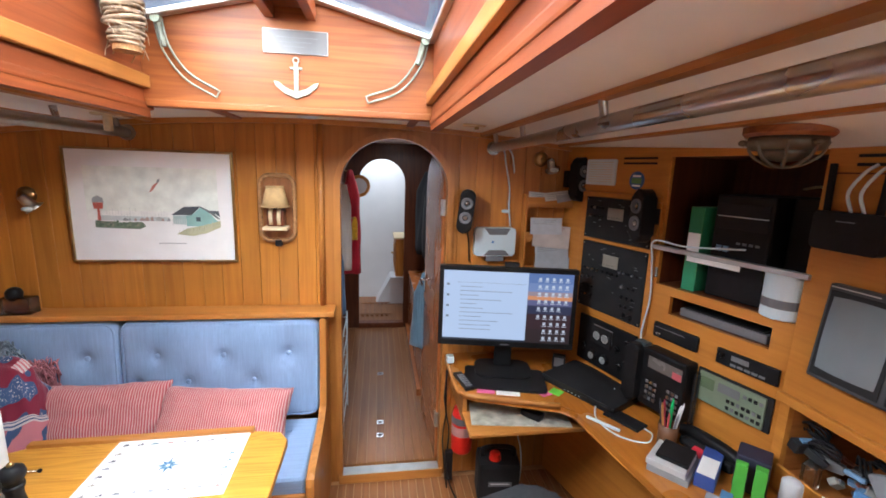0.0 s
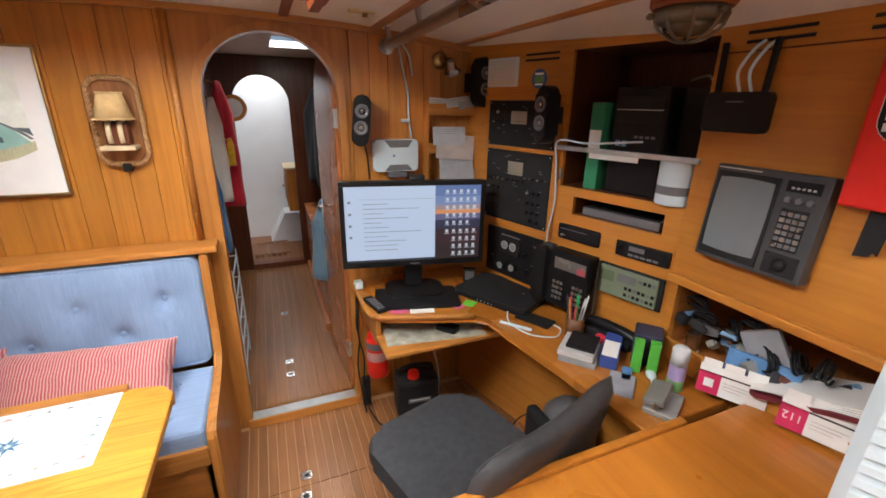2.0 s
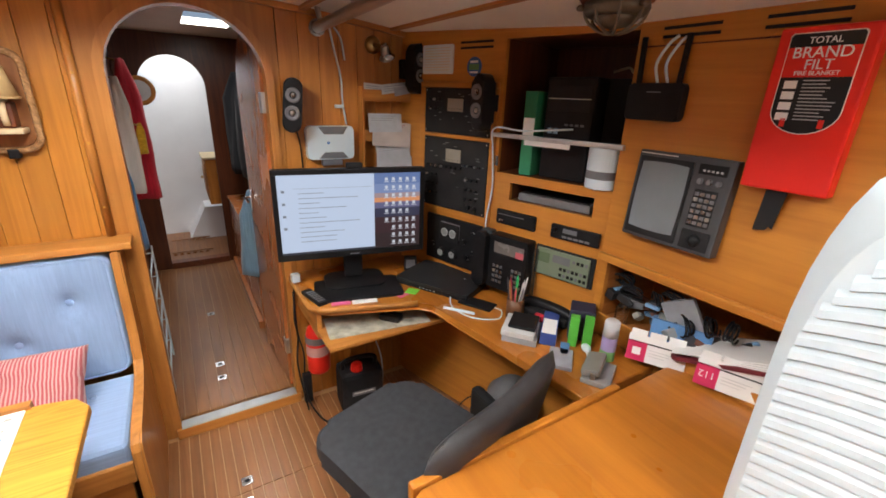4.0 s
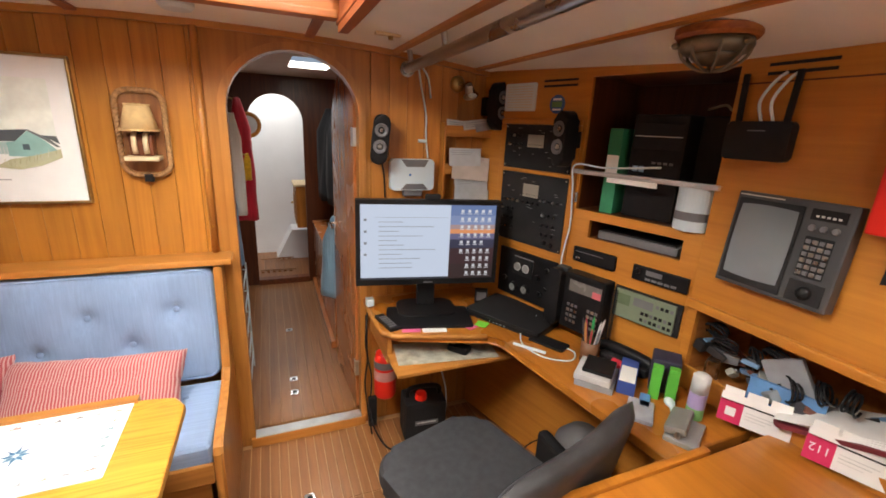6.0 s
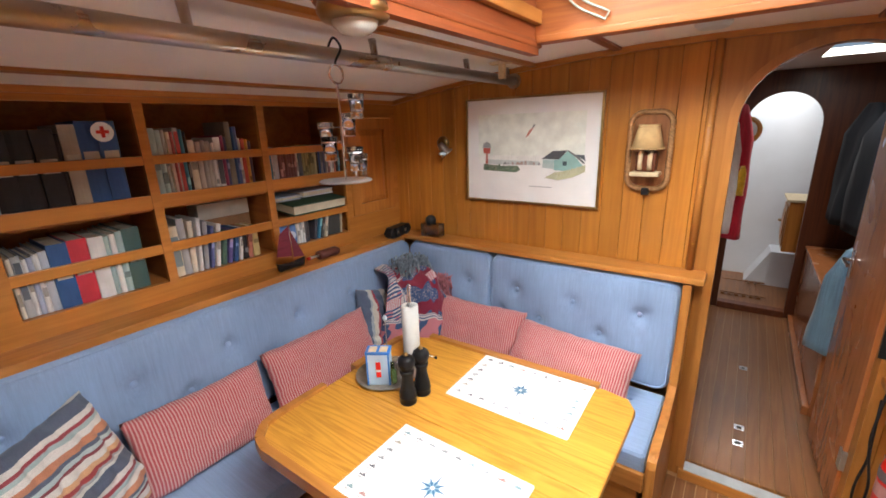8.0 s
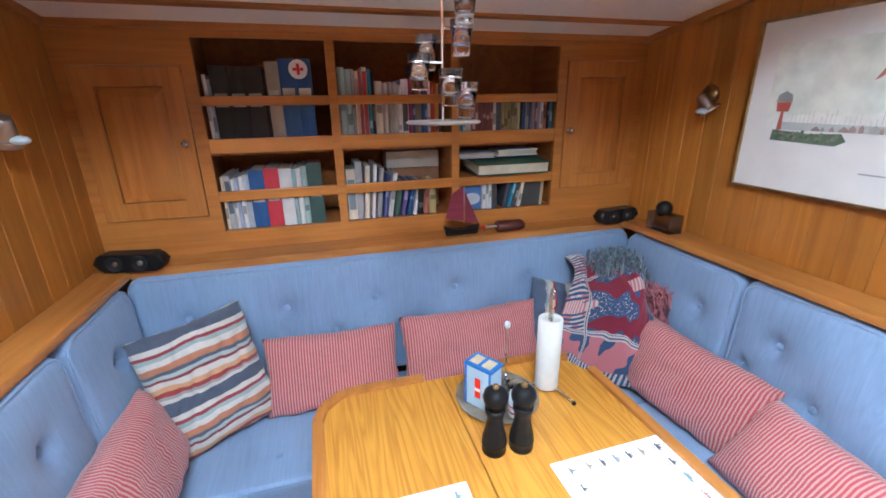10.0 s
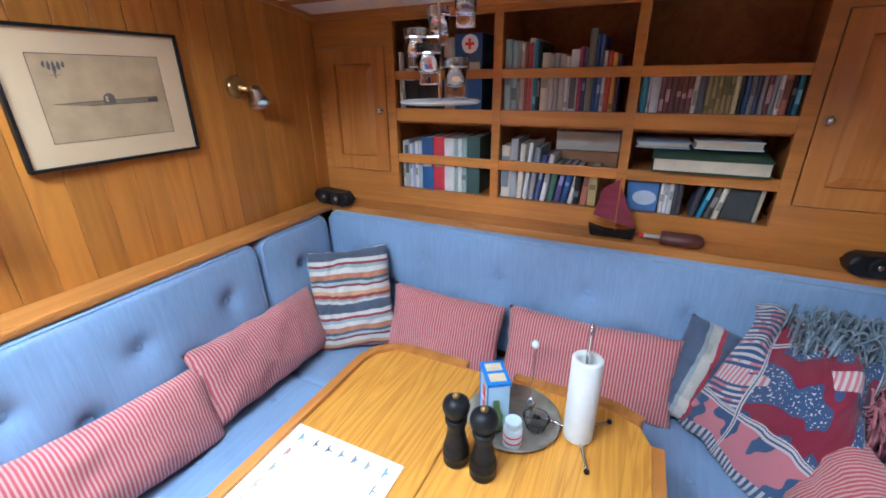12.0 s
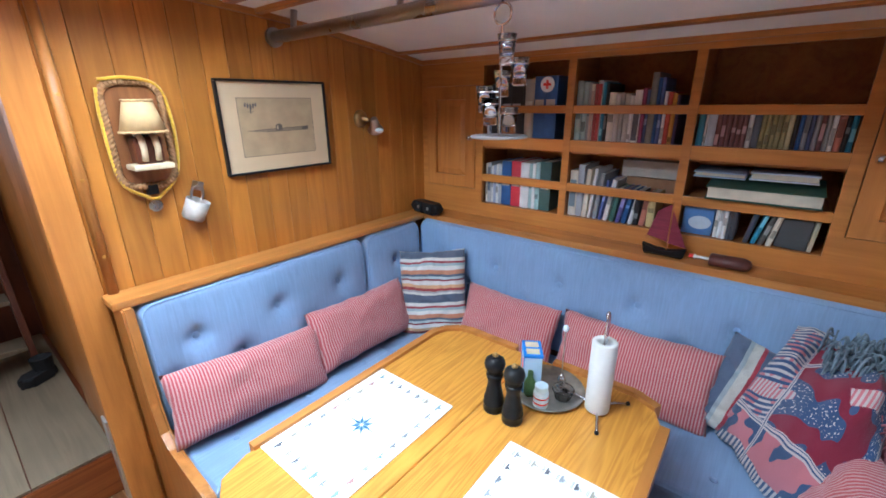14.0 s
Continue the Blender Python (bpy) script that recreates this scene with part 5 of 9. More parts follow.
def block_lamp(at, lanyard):
    """A wall lamp made from a ship's block, on a plaque edged with rope."""
    s = thing("block_lamp", "wall lamp made from a ship's block on a rope-edged wooden plaque", "lamp", at, "block lamps")
    part("plaque", prism(rounded(0.125, 0.27, 0.03), 0, 0.016, 0.004, pose(0, 0, 0, 90)), PLAQUE, s)
    loop = [(x, -0.018, z) for x, z in rounded(0.147, 0.292, 0.045, 7)]
    part("rope_edge", tube(bmesh.new(), loop, 0.0085, 8, True), ROPE, s, "laid rope edging", True)
    b = bmesh.new()
    n = len(loop)
    for k in range(0, n):
        p, q = Vector(loop[k]), Vector(loop[(k + 1) % n])
        steps = max(1, round((q - p).length / 0.0125))
        for j in range(steps):
            c = p.lerp(q, j / steps)
            d = (q - p).normalized()
            turn = d.to_track_quat("Z", "Y").to_matrix().to_4x4()
            bmesh.ops.create_uvsphere(b, u_segments=7, v_segments=5, radius=0.0115, matrix=Matrix.Translation(c) @ turn @ pose(0, 0, 0, 0, 42, 0) @ Matrix.Diagonal((0.52, 0.95, 1.25, 1)))
    part("rope_twist", b, ROPE, s, smooth=True)
    bl = part("block", B(-0.036, 0.036, -0.075, -0.016, -0.075, 0.0, 0.008), DARK, s, "dark wooden block")
    for x in (-0.017, 0.017):
        part("white_cordage", tube(bmesh.new(), [(x, -0.04, 0.008), (x, -0.078, -0.004), (x, -0.086, -0.035), (x, -0.078, -0.066)], 0.0085, 10), CREAM, bl, "white rope over the sheave", True)
    part("step", B(-0.052, 0.052, -0.09, -0.014, -0.092, -0.076, 0.005), CREAM, s, "pale wooden step")
    sh = part("shade", lathe([(0.034, 0.085), (0.036, 0.085), (0.058, 0.0), (0.056, 0.0), (0.033, 0.083)], 28, Matrix.Translation((0.0, -0.058, 0.012))), SHADE, s, "yellowed cream fabric shade", True)
    for z, r in ((0.012, 0.058), (0.096, 0.036)):
        part("shade_trim", tube(bmesh.new(), [(r * math.cos(a * math.pi / 14), -0.058 + r * math.sin(a * math.pi / 14), z + 0.0015 * (a % 2)) for a in range(28)], 0.0035, 6, True), SHADE, sh)
    part("bulb_holder", rod(bmesh.new(), (0, -0.055, 0.0), (0, -0.055, 0.06), 0.012, seg=12), BLACK, s)
    part("switch", B(-0.014, 0.014, -0.03, 0.0, -0.172, -0.142, 0.004), BLACK, s, "black switch below the plaque")
    if lanyard:
        part("lanyard", tube(bmesh.new(), curve_pts([(-0.07, -0.022, 0.15), (0.0, -0.03, 0.157), (0.075, -0.022, 0.13), (0.092, -0.02, 0.0), (0.075, -0.02, -0.12), (0.02, -0.02, -0.178), (0.0, -0.02, -0.185), (-0.02, -0.02, -0.176), (-0.075, -0.02, -0.12), (-0.083, -0.02, 0.05), (-0.078, -0.022, 0.13)], 5), 0.005, 6), LANYARD, s, "yellow lanyard hung round the plaque", True)
        part("medal", lathe([(0.0005, 0), (0.019, 0), (0.019, 0.003), (0.0005, 0.004)], 20, pose(0.0, -0.015, -0.207, 90)), STEEL, s, "grey metal medal")
    return s


LANYARD = cloth("yellow_webbing", (0.68, 0.40, 0.02), axis=0)
block_lamp(pose(-0.452, NORTH, 1.428), False)
block_lamp(pose(-0.525, 0.0, 1.408, 0, 0, 180), True)
o = thing("hanging_mug", "small white enamel mug hanging from a hook", "mug", pose(-0.625, 0.042, 1.175, 0, 22, 180))
part("cup", lathe([(0.0005, -0.035), (0.030, -0.035), (0.034, -0.028), (0.036, 0.03), (0.034, 0.03), (0.031, -0.02), (0.0005, -0.02)], 24, pose(0, 0, 0, 12, 0, 0)), plain("stained_enamel", (0.42, 0.37, 0.32), 0.35, speck=0.3, scale=25), o, smooth=True)
part("handle", tube(bmesh.new(), curve_pts([(-0.02, 0.0, 0.03), (-0.022, 0.0, 0.062), (0.0, 0.0, 0.075), (0.012, 0, 0.05), (0.01, 0, 0.03)], 4), 0.004, 8), STEEL, o)
part("hook", B(-0.012, 0.008, -0.002, 0.04, 0.06, 0.088, 0.003), STEEL, o)

# ---- radio and chart desk side ----
CAV, SLOT = (0.566, 1.045, 1.213, 1.70), (0.635, 0.983, 1.11, 1.18)
FACE_E = wood("radio_wall_face", (0.60, 0.26, 0.045), (0.48, 0.185, 0.03), 0, rough=0.36, coat=0.4, vary=0.03, figure=0.3)
radio = tagged(part("wall_radio", holed(-0.02, 1.052, 0.0, 1.80, [CAV, SLOT], 0.0, 0.018), FACE_E), "orange-brown veneered wall with built-in radios", "wall", kind="structure")
radio.matrix_world = RADIO
# recess and slot linings far darker than the face: shade put into colour
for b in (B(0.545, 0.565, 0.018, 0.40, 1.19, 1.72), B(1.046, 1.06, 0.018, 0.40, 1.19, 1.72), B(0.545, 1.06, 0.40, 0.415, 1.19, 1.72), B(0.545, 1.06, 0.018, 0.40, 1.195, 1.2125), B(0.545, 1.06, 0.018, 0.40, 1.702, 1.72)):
    part("recess_lining", b, DARK, radio, "dark recess lining, its shade put into the colour")
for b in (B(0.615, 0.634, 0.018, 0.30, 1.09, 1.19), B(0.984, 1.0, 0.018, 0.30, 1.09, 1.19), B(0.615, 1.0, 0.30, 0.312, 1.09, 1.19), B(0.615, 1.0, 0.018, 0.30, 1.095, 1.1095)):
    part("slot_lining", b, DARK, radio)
for z0, z1 in ((1.528, 1.55), (1.325, 1.34), (0.99, 1.012)):
    part("rack_frame", B(0.135, 0.553, -0.012, -0.001, z0, z1, 0.003), FACE_E, radio, "teak frame round the radio racks")
for u0, u1 in ((0.135, 0.165), (0.527, 0.553)):
    part("rack_frame", B(u0, u1, -0.012, -0.001, 1.0125, 1.5275, 0.003), FACE_E, radio)

# locker side: panel at x = EAST, open locker below
LZ0, LZ1 = 0.755, 0.985
UP = Matrix.Translation((EAST, 0, 0)) @ pose(0, 0, 0, 0, 0, -90)   # x towards the stern, y out through the side
panel = tagged(part("wall_east", holed(-1.03, 2.6, 0.0, 1.80, [(-1.0, 0.3, LZ0, LZ1)], 0.0, 0.02), FACE_E), "orange-brown veneered side with an open locker", "wall", kind="structure")
panel.matrix_world = UP
for b in (B(-1.02, 0.32, 0.32, 0.335, 0.6, 1.05), B(-1.02, 0.32, 0.02, 0.32, LZ0 - 0.02, LZ0 - 0.002), B(-1.02, 0.32, 0.02, 0.32, LZ1 + 0.002, LZ1 + 0.02), B(-1.02, -1.0, 0.02, 0.32, LZ0, LZ1), B(0.3, 0.32, 0.02, 0.32, LZ0, LZ1)):
    part("locker_lining", b, SHELF_IN, panel)
part("locker_lip", B(-1.03, 0.32, -0.022, -0.001, LZ1 - 0.006, LZ1 + 0.022, 0.006), FACE_E, panel, "rounded lip above the locker")
part("locker_fiddle", B(-1.0, 0.3, -0.012, -0.001, LZ0 - 0.05, LZ0 + 0.03, 0.004), FACE_E, panel, "fiddle board across the locker")
part("panel_seam", B(-1.02, 0.3, -0.0015, 0.0, 1.648, 1.652), DARK, panel)
slits = [(u0, u1, z, panel) for u0, u1 in ((-0.955, -0.80), (-0.70, -0.545)) for z in (1.668, 1.69)]
for u0, u1, z, par in slits + [(0.345, 0.505, 1.672, radio), (0.345, 0.505, 1.692, radio)]:
    part("vent_slot", B(u0, u1, -0.002, 0.001, z, z + 0.008), BLACKM, par, "dark ventilation slot")


# racks of the radio set, knobs and dials
def knob(parent, u, z, r, y=-0.016, mat=None, d=0.016):
    return part("knob", lathe([(0.0005, 0), (r, 0), (r * 0.92, d * 0.8), (r * 0.8, d), (0.0005, d)], 14, Matrix.Translation((u, y, z)) @ pose(0, 0, 0, 90)), mat or BLACK, parent)


def rack(z0, z1, label, seed, dials):
    s = thing("radio_rack", label, "radio", RADIO, "radio racks")
    f = part("front_plate", B(0.167, 0.525, -0.014, -0.0005, z0, z1, 0.002), BLACKM, s, "matt black front plate")
    h = z1 - z0
    part("meter", B(0.30, 0.385, -0.018, -0.0145, z0 + h * dials[0], z0 + h * dials[1], 0.002), plain("meter_face", (0.30, 0.27, 0.22), 0.4), f, "lit grey meter window")
    for k in range(5):
        part("meter_mark", B(0.306 + 0.015 * k, 0.314 + 0.015 * k, -0.0186, -0.018, z0 + h * dials[0] + 0.01, z0 + h * dials[0] + 0.012), BLACK, f)
    rr = random.Random(seed)
    for u, zf, r in dials[2]:
        knob(f, u, z0 + h * zf, r, -0.0145, STEEL if rr.random() < 0.3 else BLACK, 0.006 + r * 0.5)
    for k in range(18):
        u, z = rr.uniform(0.18, 0.5), rr.uniform(z0 + 0.02, z1 - 0.015)
        part("legend_bar", B(u, u + rr.uniform(0.008, 0.02), -0.0148, -0.0142, z, z + 0.0022), GREYP, f)
    for u in (0.175, 0.517):
        for z in (z0 + 0.01, z1 - 0.01):
            part("screw", ball(bmesh.new(), (u, -0.0145, z), 0.0035, (1, 0.5, 1), 8, 5), STEEL, f)
    return s


rack(1.342, 1.526, "black rack radio panel with a small meter", 1, (0.5, 0.78, [(0.20 + 0.022 * k, zf, 0.006) for k in range(4) for zf in (0.55, 0.75)] + [(0.44, 0.75, 0.009), (0.47, 0.55, 0.011), (0.49, 0.78, 0.007), (0.44, 0.5, 0.006)]))
rack(1.014, 1.323, "black rack radio panel with rows of silver knobs", 2, (0.68, 0.86, [(0.19 + 0.028 * k, zf, 0.0065) for k in range(3) for zf in (0.2, 0.33, 0.47)] + [(0.42 + 0.028 * k, zf, 0.0065) for k in range(3) for zf in (0.2, 0.33, 0.47)] + [(0.19 + 0.028 * k, 0.6, 0.006) for k in range(8)] + [(0.44, 0.09, 0.011), (0.475, 0.08, 0.012)] + [(0.40 + 0.022 * k, 0.66, 0.0045) for k in range(5)]))

o = thing("tuner_panel", "black tuner panel with two dials and knobs", "radio", RADIO)
f = part("front_plate", B(0.195, 0.52, -0.014, -0.0005, 0.752, 0.972, 0.003), BLACK, o)
for u, z, r in ((0.30, 0.80, 0.022), (0.37, 0.805, 0.022), (0.45, 0.81, 0.012), (0.24, 0.83, 0.012), (0.43, 0.88, 0.014), (0.48, 0.84, 0.008), (0.48, 0.93, 0.008)):
    knob(f, u, z, r, -0.0145)
    part("knob_ring", tube(bmesh.new(), [(u + r * 0.85 * math.cos(a), -0.0165 - r * 0.3, z + r * 0.85 * math.sin(a)) for a in [k * math.pi / 8 for k in range(16)]], 0.0016, 5, True), ALU, f)
DIAL = plain("dial_grey", (0.30, 0.31, 0.30), 0.4)
for u, z in ((0.30, 0.80), (0.37, 0.805)):
    part("dial_face", lathe([(0.0005, 0), (0.016, 0), (0.016, 0.001), (0.0005, 0.0012)], 20, Matrix.Translation((u, -0.0305, z)) @ pose(0, 0, 0, 90)), DIAL, f, "grey dial face")
    part("dial_needle", B(-0.0008, 0.0008, -0.0325, -0.0319, 0, 0.013, 0, pose(u, 0, z, 0, 35, 0)), BLACK, f)
meter = part("meter_box", B(0.285, 0.40, -0.024, -0.0145, 0.862, 0.945, 0.004), BLACKM, f, "black twin meter box")
for u in (0.318, 0.366):
    part("meter_face", lathe([(0.0005, 0), (0.017, 0), (0.017, 0.001), (0.0005, 0.0012)], 18, Matrix.Translation((u, -0.0243, 0.903)) @ pose(0, 0, 0, 90)), DIAL, meter, "grey round meter face")
    part("meter_rim", tube(bmesh.new(), [(u + 0.018 * math.cos(a), -0.0255, 0.903 + 0.018 * math.sin(a)) for a in [q * math.pi / 9 for q in range(18)]], 0.0016, 5, True), ALU, meter)
part("window", B(0.29, 0.40, -0.018, -0.0146, 0.88, 0.95, 0.002), GREYP, f)
part("scale", B(0.30, 0.39, -0.0186, -0.018, 0.925, 0.935), PAPER, f)

o = thing("vent_plate", "white perforated loudspeaker plate", "vent", RADIO)
part("plate", prism(rounded(0.17, 0.112, 0.006), 0, 0.008, 0.002, pose(0.225, 0, 1.637, 90)), WHITEP, o)
for k in range(9):
    part("vent_line", B(0.155, 0.295, -0.0088, -0.0082, 1.595 + 0.0105 * k, 1.597 + 0.0105 * k), CREAM, o)
o = thing("round_badge", "round blue club badge on the wall", "badge", RADIO @ pose(0.42, 0, 1.607, 90))
part("disc", lathe([(0.0005, 0), (0.036, 0), (0.036, 0.003), (0.0005, 0.0035)], 28), plain("badge_blue", (0.04, 0.12, 0.32), 0.5), o)
part("field", B(-0.024, 0.024, -0.012, 0.010, 0.0036, 0.0042), plain("badge_green", (0.12, 0.28, 0.10), 0.5), o, "green and yellow field")
part("band", B(-0.02, 0.02, 0.014, 0.022, 0.0036, 0.0042), PAPER, o)
part("band", B(-0.02, 0.02, -0.024, -0.017, 0.0036, 0.0042), PAPER, o)


def two_cone_speaker(at, label):
    s = thing("desktop_speaker", label, "speaker", at, "black two-cone speakers")
    part("body", prism(rounded(0.072, 0.205, 0.034), 0, 0.06, 0.014, pose(0, 0, 0, 90)), BLACK, s)
    for z in (0.038, -0.028):
        part("cone", lathe([(0.0005, 0.002), (0.012, 0.003), (0.022, 0.010), (0.027, 0.011), (0.028, 0.006), (0.028, 0)], 22, Matrix.Translation((0, -0.056, z)) @ pose(0, 0, 0, 90)), GREYP, s, "grey cone", True)
        part("cap", ball(bmesh.new(), (0, -0.06, z), 0.010, (1, 0.5, 1), 12, 8), STEEL, s, "metal dust cap", True)
    part("bracket", B(-0.02, 0.02, 0.0, 0.03, -0.03, 0.03), BLACKM, s)
    return s


two_cone_speaker(pose(0.405, NORTH - 0.055, 1.437, 0, 6, -12), "black two-cone speaker on the bulkhead")
two_cone_speaker(RADIO @ pose(0.535, -0.045, 1.475, 0, 0, -14), "black two-cone speaker beside the radio recess")
two_cone_speaker(pose(0.93, NORTH - 0.07, 1.60, 0, 0, 15), "black speaker high in the corner")
part("loose_mount", B(0.90, 0.96, NORTH - 0.045, NORTH - 0.005, 1.56, 1.64), BLACKM, scene.objects["desktop_speaker.002"]).matrix_parent_inverse = scene.objects["desktop_speaker.002"].matrix_world.inverted()

# things in the recess
o = thing("fiddle_bar", "grey metal fiddle bar across the recess", "rail", RADIO)
part("bar", B(0.552, 1.06, -0.03, -0.006, 1.352, 1.368, 0.003, pose(0, 0, 0)), ALU, o)
part("label_strip", B(0.70, 0.88, -0.034, -0.0305, 1.335, 1.352), PAPER, o)
for u in (0.54, 1.068):
    b = bmesh.new()
    for s in (-1, 1):
        box(b, u + s * 0.004 if s > 0 else u - 0.028, u + 0.028 if s > 0 else u - 0.004, -0.004, -0.0005, 1.238, 1.278, 0.0015)
    h = part("hinge", b, CHROME, radio, "chrome butterfly hinge")
    part("pin", rod(bmesh.new(), (u, -0.006, 1.236), (u, -0.006, 1.28), 0.005, seg=10), CHROME, h)
    for s in (-1, 1):
        for z in (1.246, 1.27):
            part("screw", ball(bmesh.new(), (u + s * 0.018, -0.004, z), 0.0035, (1, 0.5, 1), 8, 5), STEEL, h)
o = thing("ring_folder", "green and white ring folder standing in the recess", "folder", RADIO @ pose(0.648, 0.03, 1.213))
b = B(0, 0.052, 0, 0.24, 0, 0.31, 0.003)
part("cover", b, plain("green_card", (0.03, 0.24, 0.11), 0.5), o)
part("spine_label", B(0.003, 0.05, -0.0012, -0.0002, 0.14, 0.215), PAPER, o)
o = thing("computer_tower", "black desktop computer tower in the recess", "computer", RADIO @ pose(0.725, 0.05, 1.213))
part("case", B(0, 0.185, 0, 0.33, 0, 0.36, 0.008), BLACK, o)
part("drive_bay", B(0.012, 0.173, -0.003, -0.0002, 0.245, 0.285, 0.002), BLACKM, o)
part("drive_bay", B(0.012, 0.173, -0.003, -0.0002, 0.29, 0.33, 0.002), BLACKM, o)
part("silver_line", B(0.012, 0.173, -0.0036, -0.001, 0.286, 0.289), ALU, o)
for k in range(4):
    part("port", B(0.085 + 0.02 * k, 0.098 + 0.02 * k, -0.0015, -0.0001, 0.195, 0.203), GREYP, o)
for u in (0.02, 0.043):
    part("sticker", B(u, u + 0.018, -0.001, -0.0001, 0.165, 0.185), plain("sticker_blue", (0.25, 0.42, 0.62), 0.4), o, "small pale sticker")
o = thing("loudspeaker_box", "black loudspeaker box deep in the recess", "speaker", RADIO @ pose(0.915, 0.14, 1.213))
part("case", B(0, 0.12, 0, 0.22, 0, 0.36, 0.006), BLACKM, o)
o = thing("wifi_cylinder", "white oval network router in the recess", "router", RADIO @ pose(0.985, 0.015, 1.213))
part("body", prism([(0.052 * math.cos(a), 0.04 * math.sin(a)) for a in [k * math.pi / 14 for k in range(28)]], 0, 0.145, 0.008), WHITEP, o, smooth=False)
part("grey_band", prism([(0.0526 * math.cos(a), 0.0406 * math.sin(a)) for a in [k * math.pi / 14 for k in range(28)]], 0.035, 0.062), GREYP, o, "grey band")
o = thing("flat_recorder", "thin grey player lying in the slot", "player", RADIO @ pose(0.66, 0.03, 1.1105))
part("case", B(0, 0.30, 0, 0.2, 0, 0.03, 0.004), GREYP, o)
part("lid", B(0.01, 0.29, 0.004, 0.19, 0.0305, 0.036, 0.002), BLACK, o)


def car_radio(u0, u1, z0, z1, label):
    s = thing("car_radio", label, "radio", RADIO)
    part("bezel", B(u0, u1, -0.014, -0.0005, z0, z1, 0.005), BLACK, s)
    knob(s, u0 + 0.022, (z0 + z1) / 2 + 0.008, 0.009, -0.0145)
    part("display", B(u0 + 0.05, u0 + 0.105, -0.0152, -0.0145, (z0 + z1) / 2, z1 - 0.01), GREYP, s)
    for k in range(5):
        part("key", B(u0 + 0.05 + 0.022 * k, u0 + 0.068 + 0.022 * k, -0.0165, -0.0145, z0 + 0.008, z0 + 0.017, 0.001), GREYP, s)
    return s


o = thing("player_slot", "black slot-loading player in the wall", "player", RADIO)
part("bezel", B(0.588, 0.772, -0.012, -0.0005, 1.008, 1.068, 0.008), BLACK, o)
part("slot", B(0.60, 0.72, -0.0128, -0.0121, 1.048, 1.051), GREYP, o)
part("badge", ball(bmesh.new(), (0.613, -0.012, 1.022), 0.011, (1, 0.2, 0.6), 12, 6), STEEL, o)
car_radio(0.84, 1.03, 1.008, 1.062, "black car radio set in the wall")
o = thing("green_transceiver", "olive green radio with keypad and small display", "radio", RADIO)
part("mount_plate", B(0.788, 1.028, -0.01, -0.0005, 0.848, 0.966, 0.002), BLACKM, o)
f = part("face", B(0.80, 1.012, -0.02, -0.0105, 0.854, 0.960, 0.002), plain("olive_grey_panel", (0.20, 0.25, 0.17), 0.5), o, "olive grey face")
part("display", B(0.868, 0.938, -0.0212, -0.0205, 0.915, 0.945), GREYP, f)
part("emblem", B(0.808, 0.855, -0.0212, -0.0205, 0.905, 0.945), plain("dark_olive", (0.12, 0.17, 0.09), 0.5), f)
for r in range(3):
    for k in range(4 + (r > 0) * 3):
        u = 0.948 + 0.016 * k if r == 0 else 0.90 + 0.016 * k
        part("key", B(u, u + 0.011, -0.0225, -0.0205, 0.866 + 0.024 * (2 - r) if r else 0.93, 0.878 + 0.024 * (2 - r) if r else 0.942, 0.001), BLACK if (k + r) % 3 else GREYP, f)
o = thing("satellite_phone", "black wall telephone with handset and keypad", "telephone", RADIO)
f = part("base", B(0.60, 0.782, -0.07, -0.0005, 0.742, 0.975, 0.01), BLACK, o)
part("display", B(0.632, 0.772, -0.0712, -0.0702, 0.905, 0.95), plain("grey_display", (0.16, 0.15, 0.14), 0.25), f)
part("red_sticker", B(0.735, 0.77, -0.0722, -0.0713, 0.905, 0.93), plain("faded_red_print", (0.5, 0.10, 0.12), 0.5), f)
for r in range(4):
    for k in range(3):
        for u0 in (0.632, 0.722):
            part("key", B(u0 + 0.017 * k, u0 + 0.012 + 0.017 * k, -0.073, -0.0702, 0.775 + 0.022 * r, 0.787 + 0.022 * r, 0.001), GREYP if (k + r) % 2 else STEEL, f)
hs = part("handset", prism(rounded(0.06, 0.235, 0.022), 0, 0.035, 0.010, pose(0.578, -0.068, 0.865, 90)), BLACK, o, "black handset")
part("handset_edge", B(0.55, 0.606, -0.06, -0.02, 0.745, 0.985, 0.012), plain("petrol_grey", (0.04, 0.055, 0.06), 0.4), hs)
part("coiled_cord", tube(bmesh.new(), [(0.80 + 0.009 * math.cos(k * 1.1), -0.03 + 0.009 * math.sin(k * 1.1), 0.95 - 0.0016 * k) for k in range(130)], 0.0022, 5), BLACK, o, "coiled black cord")

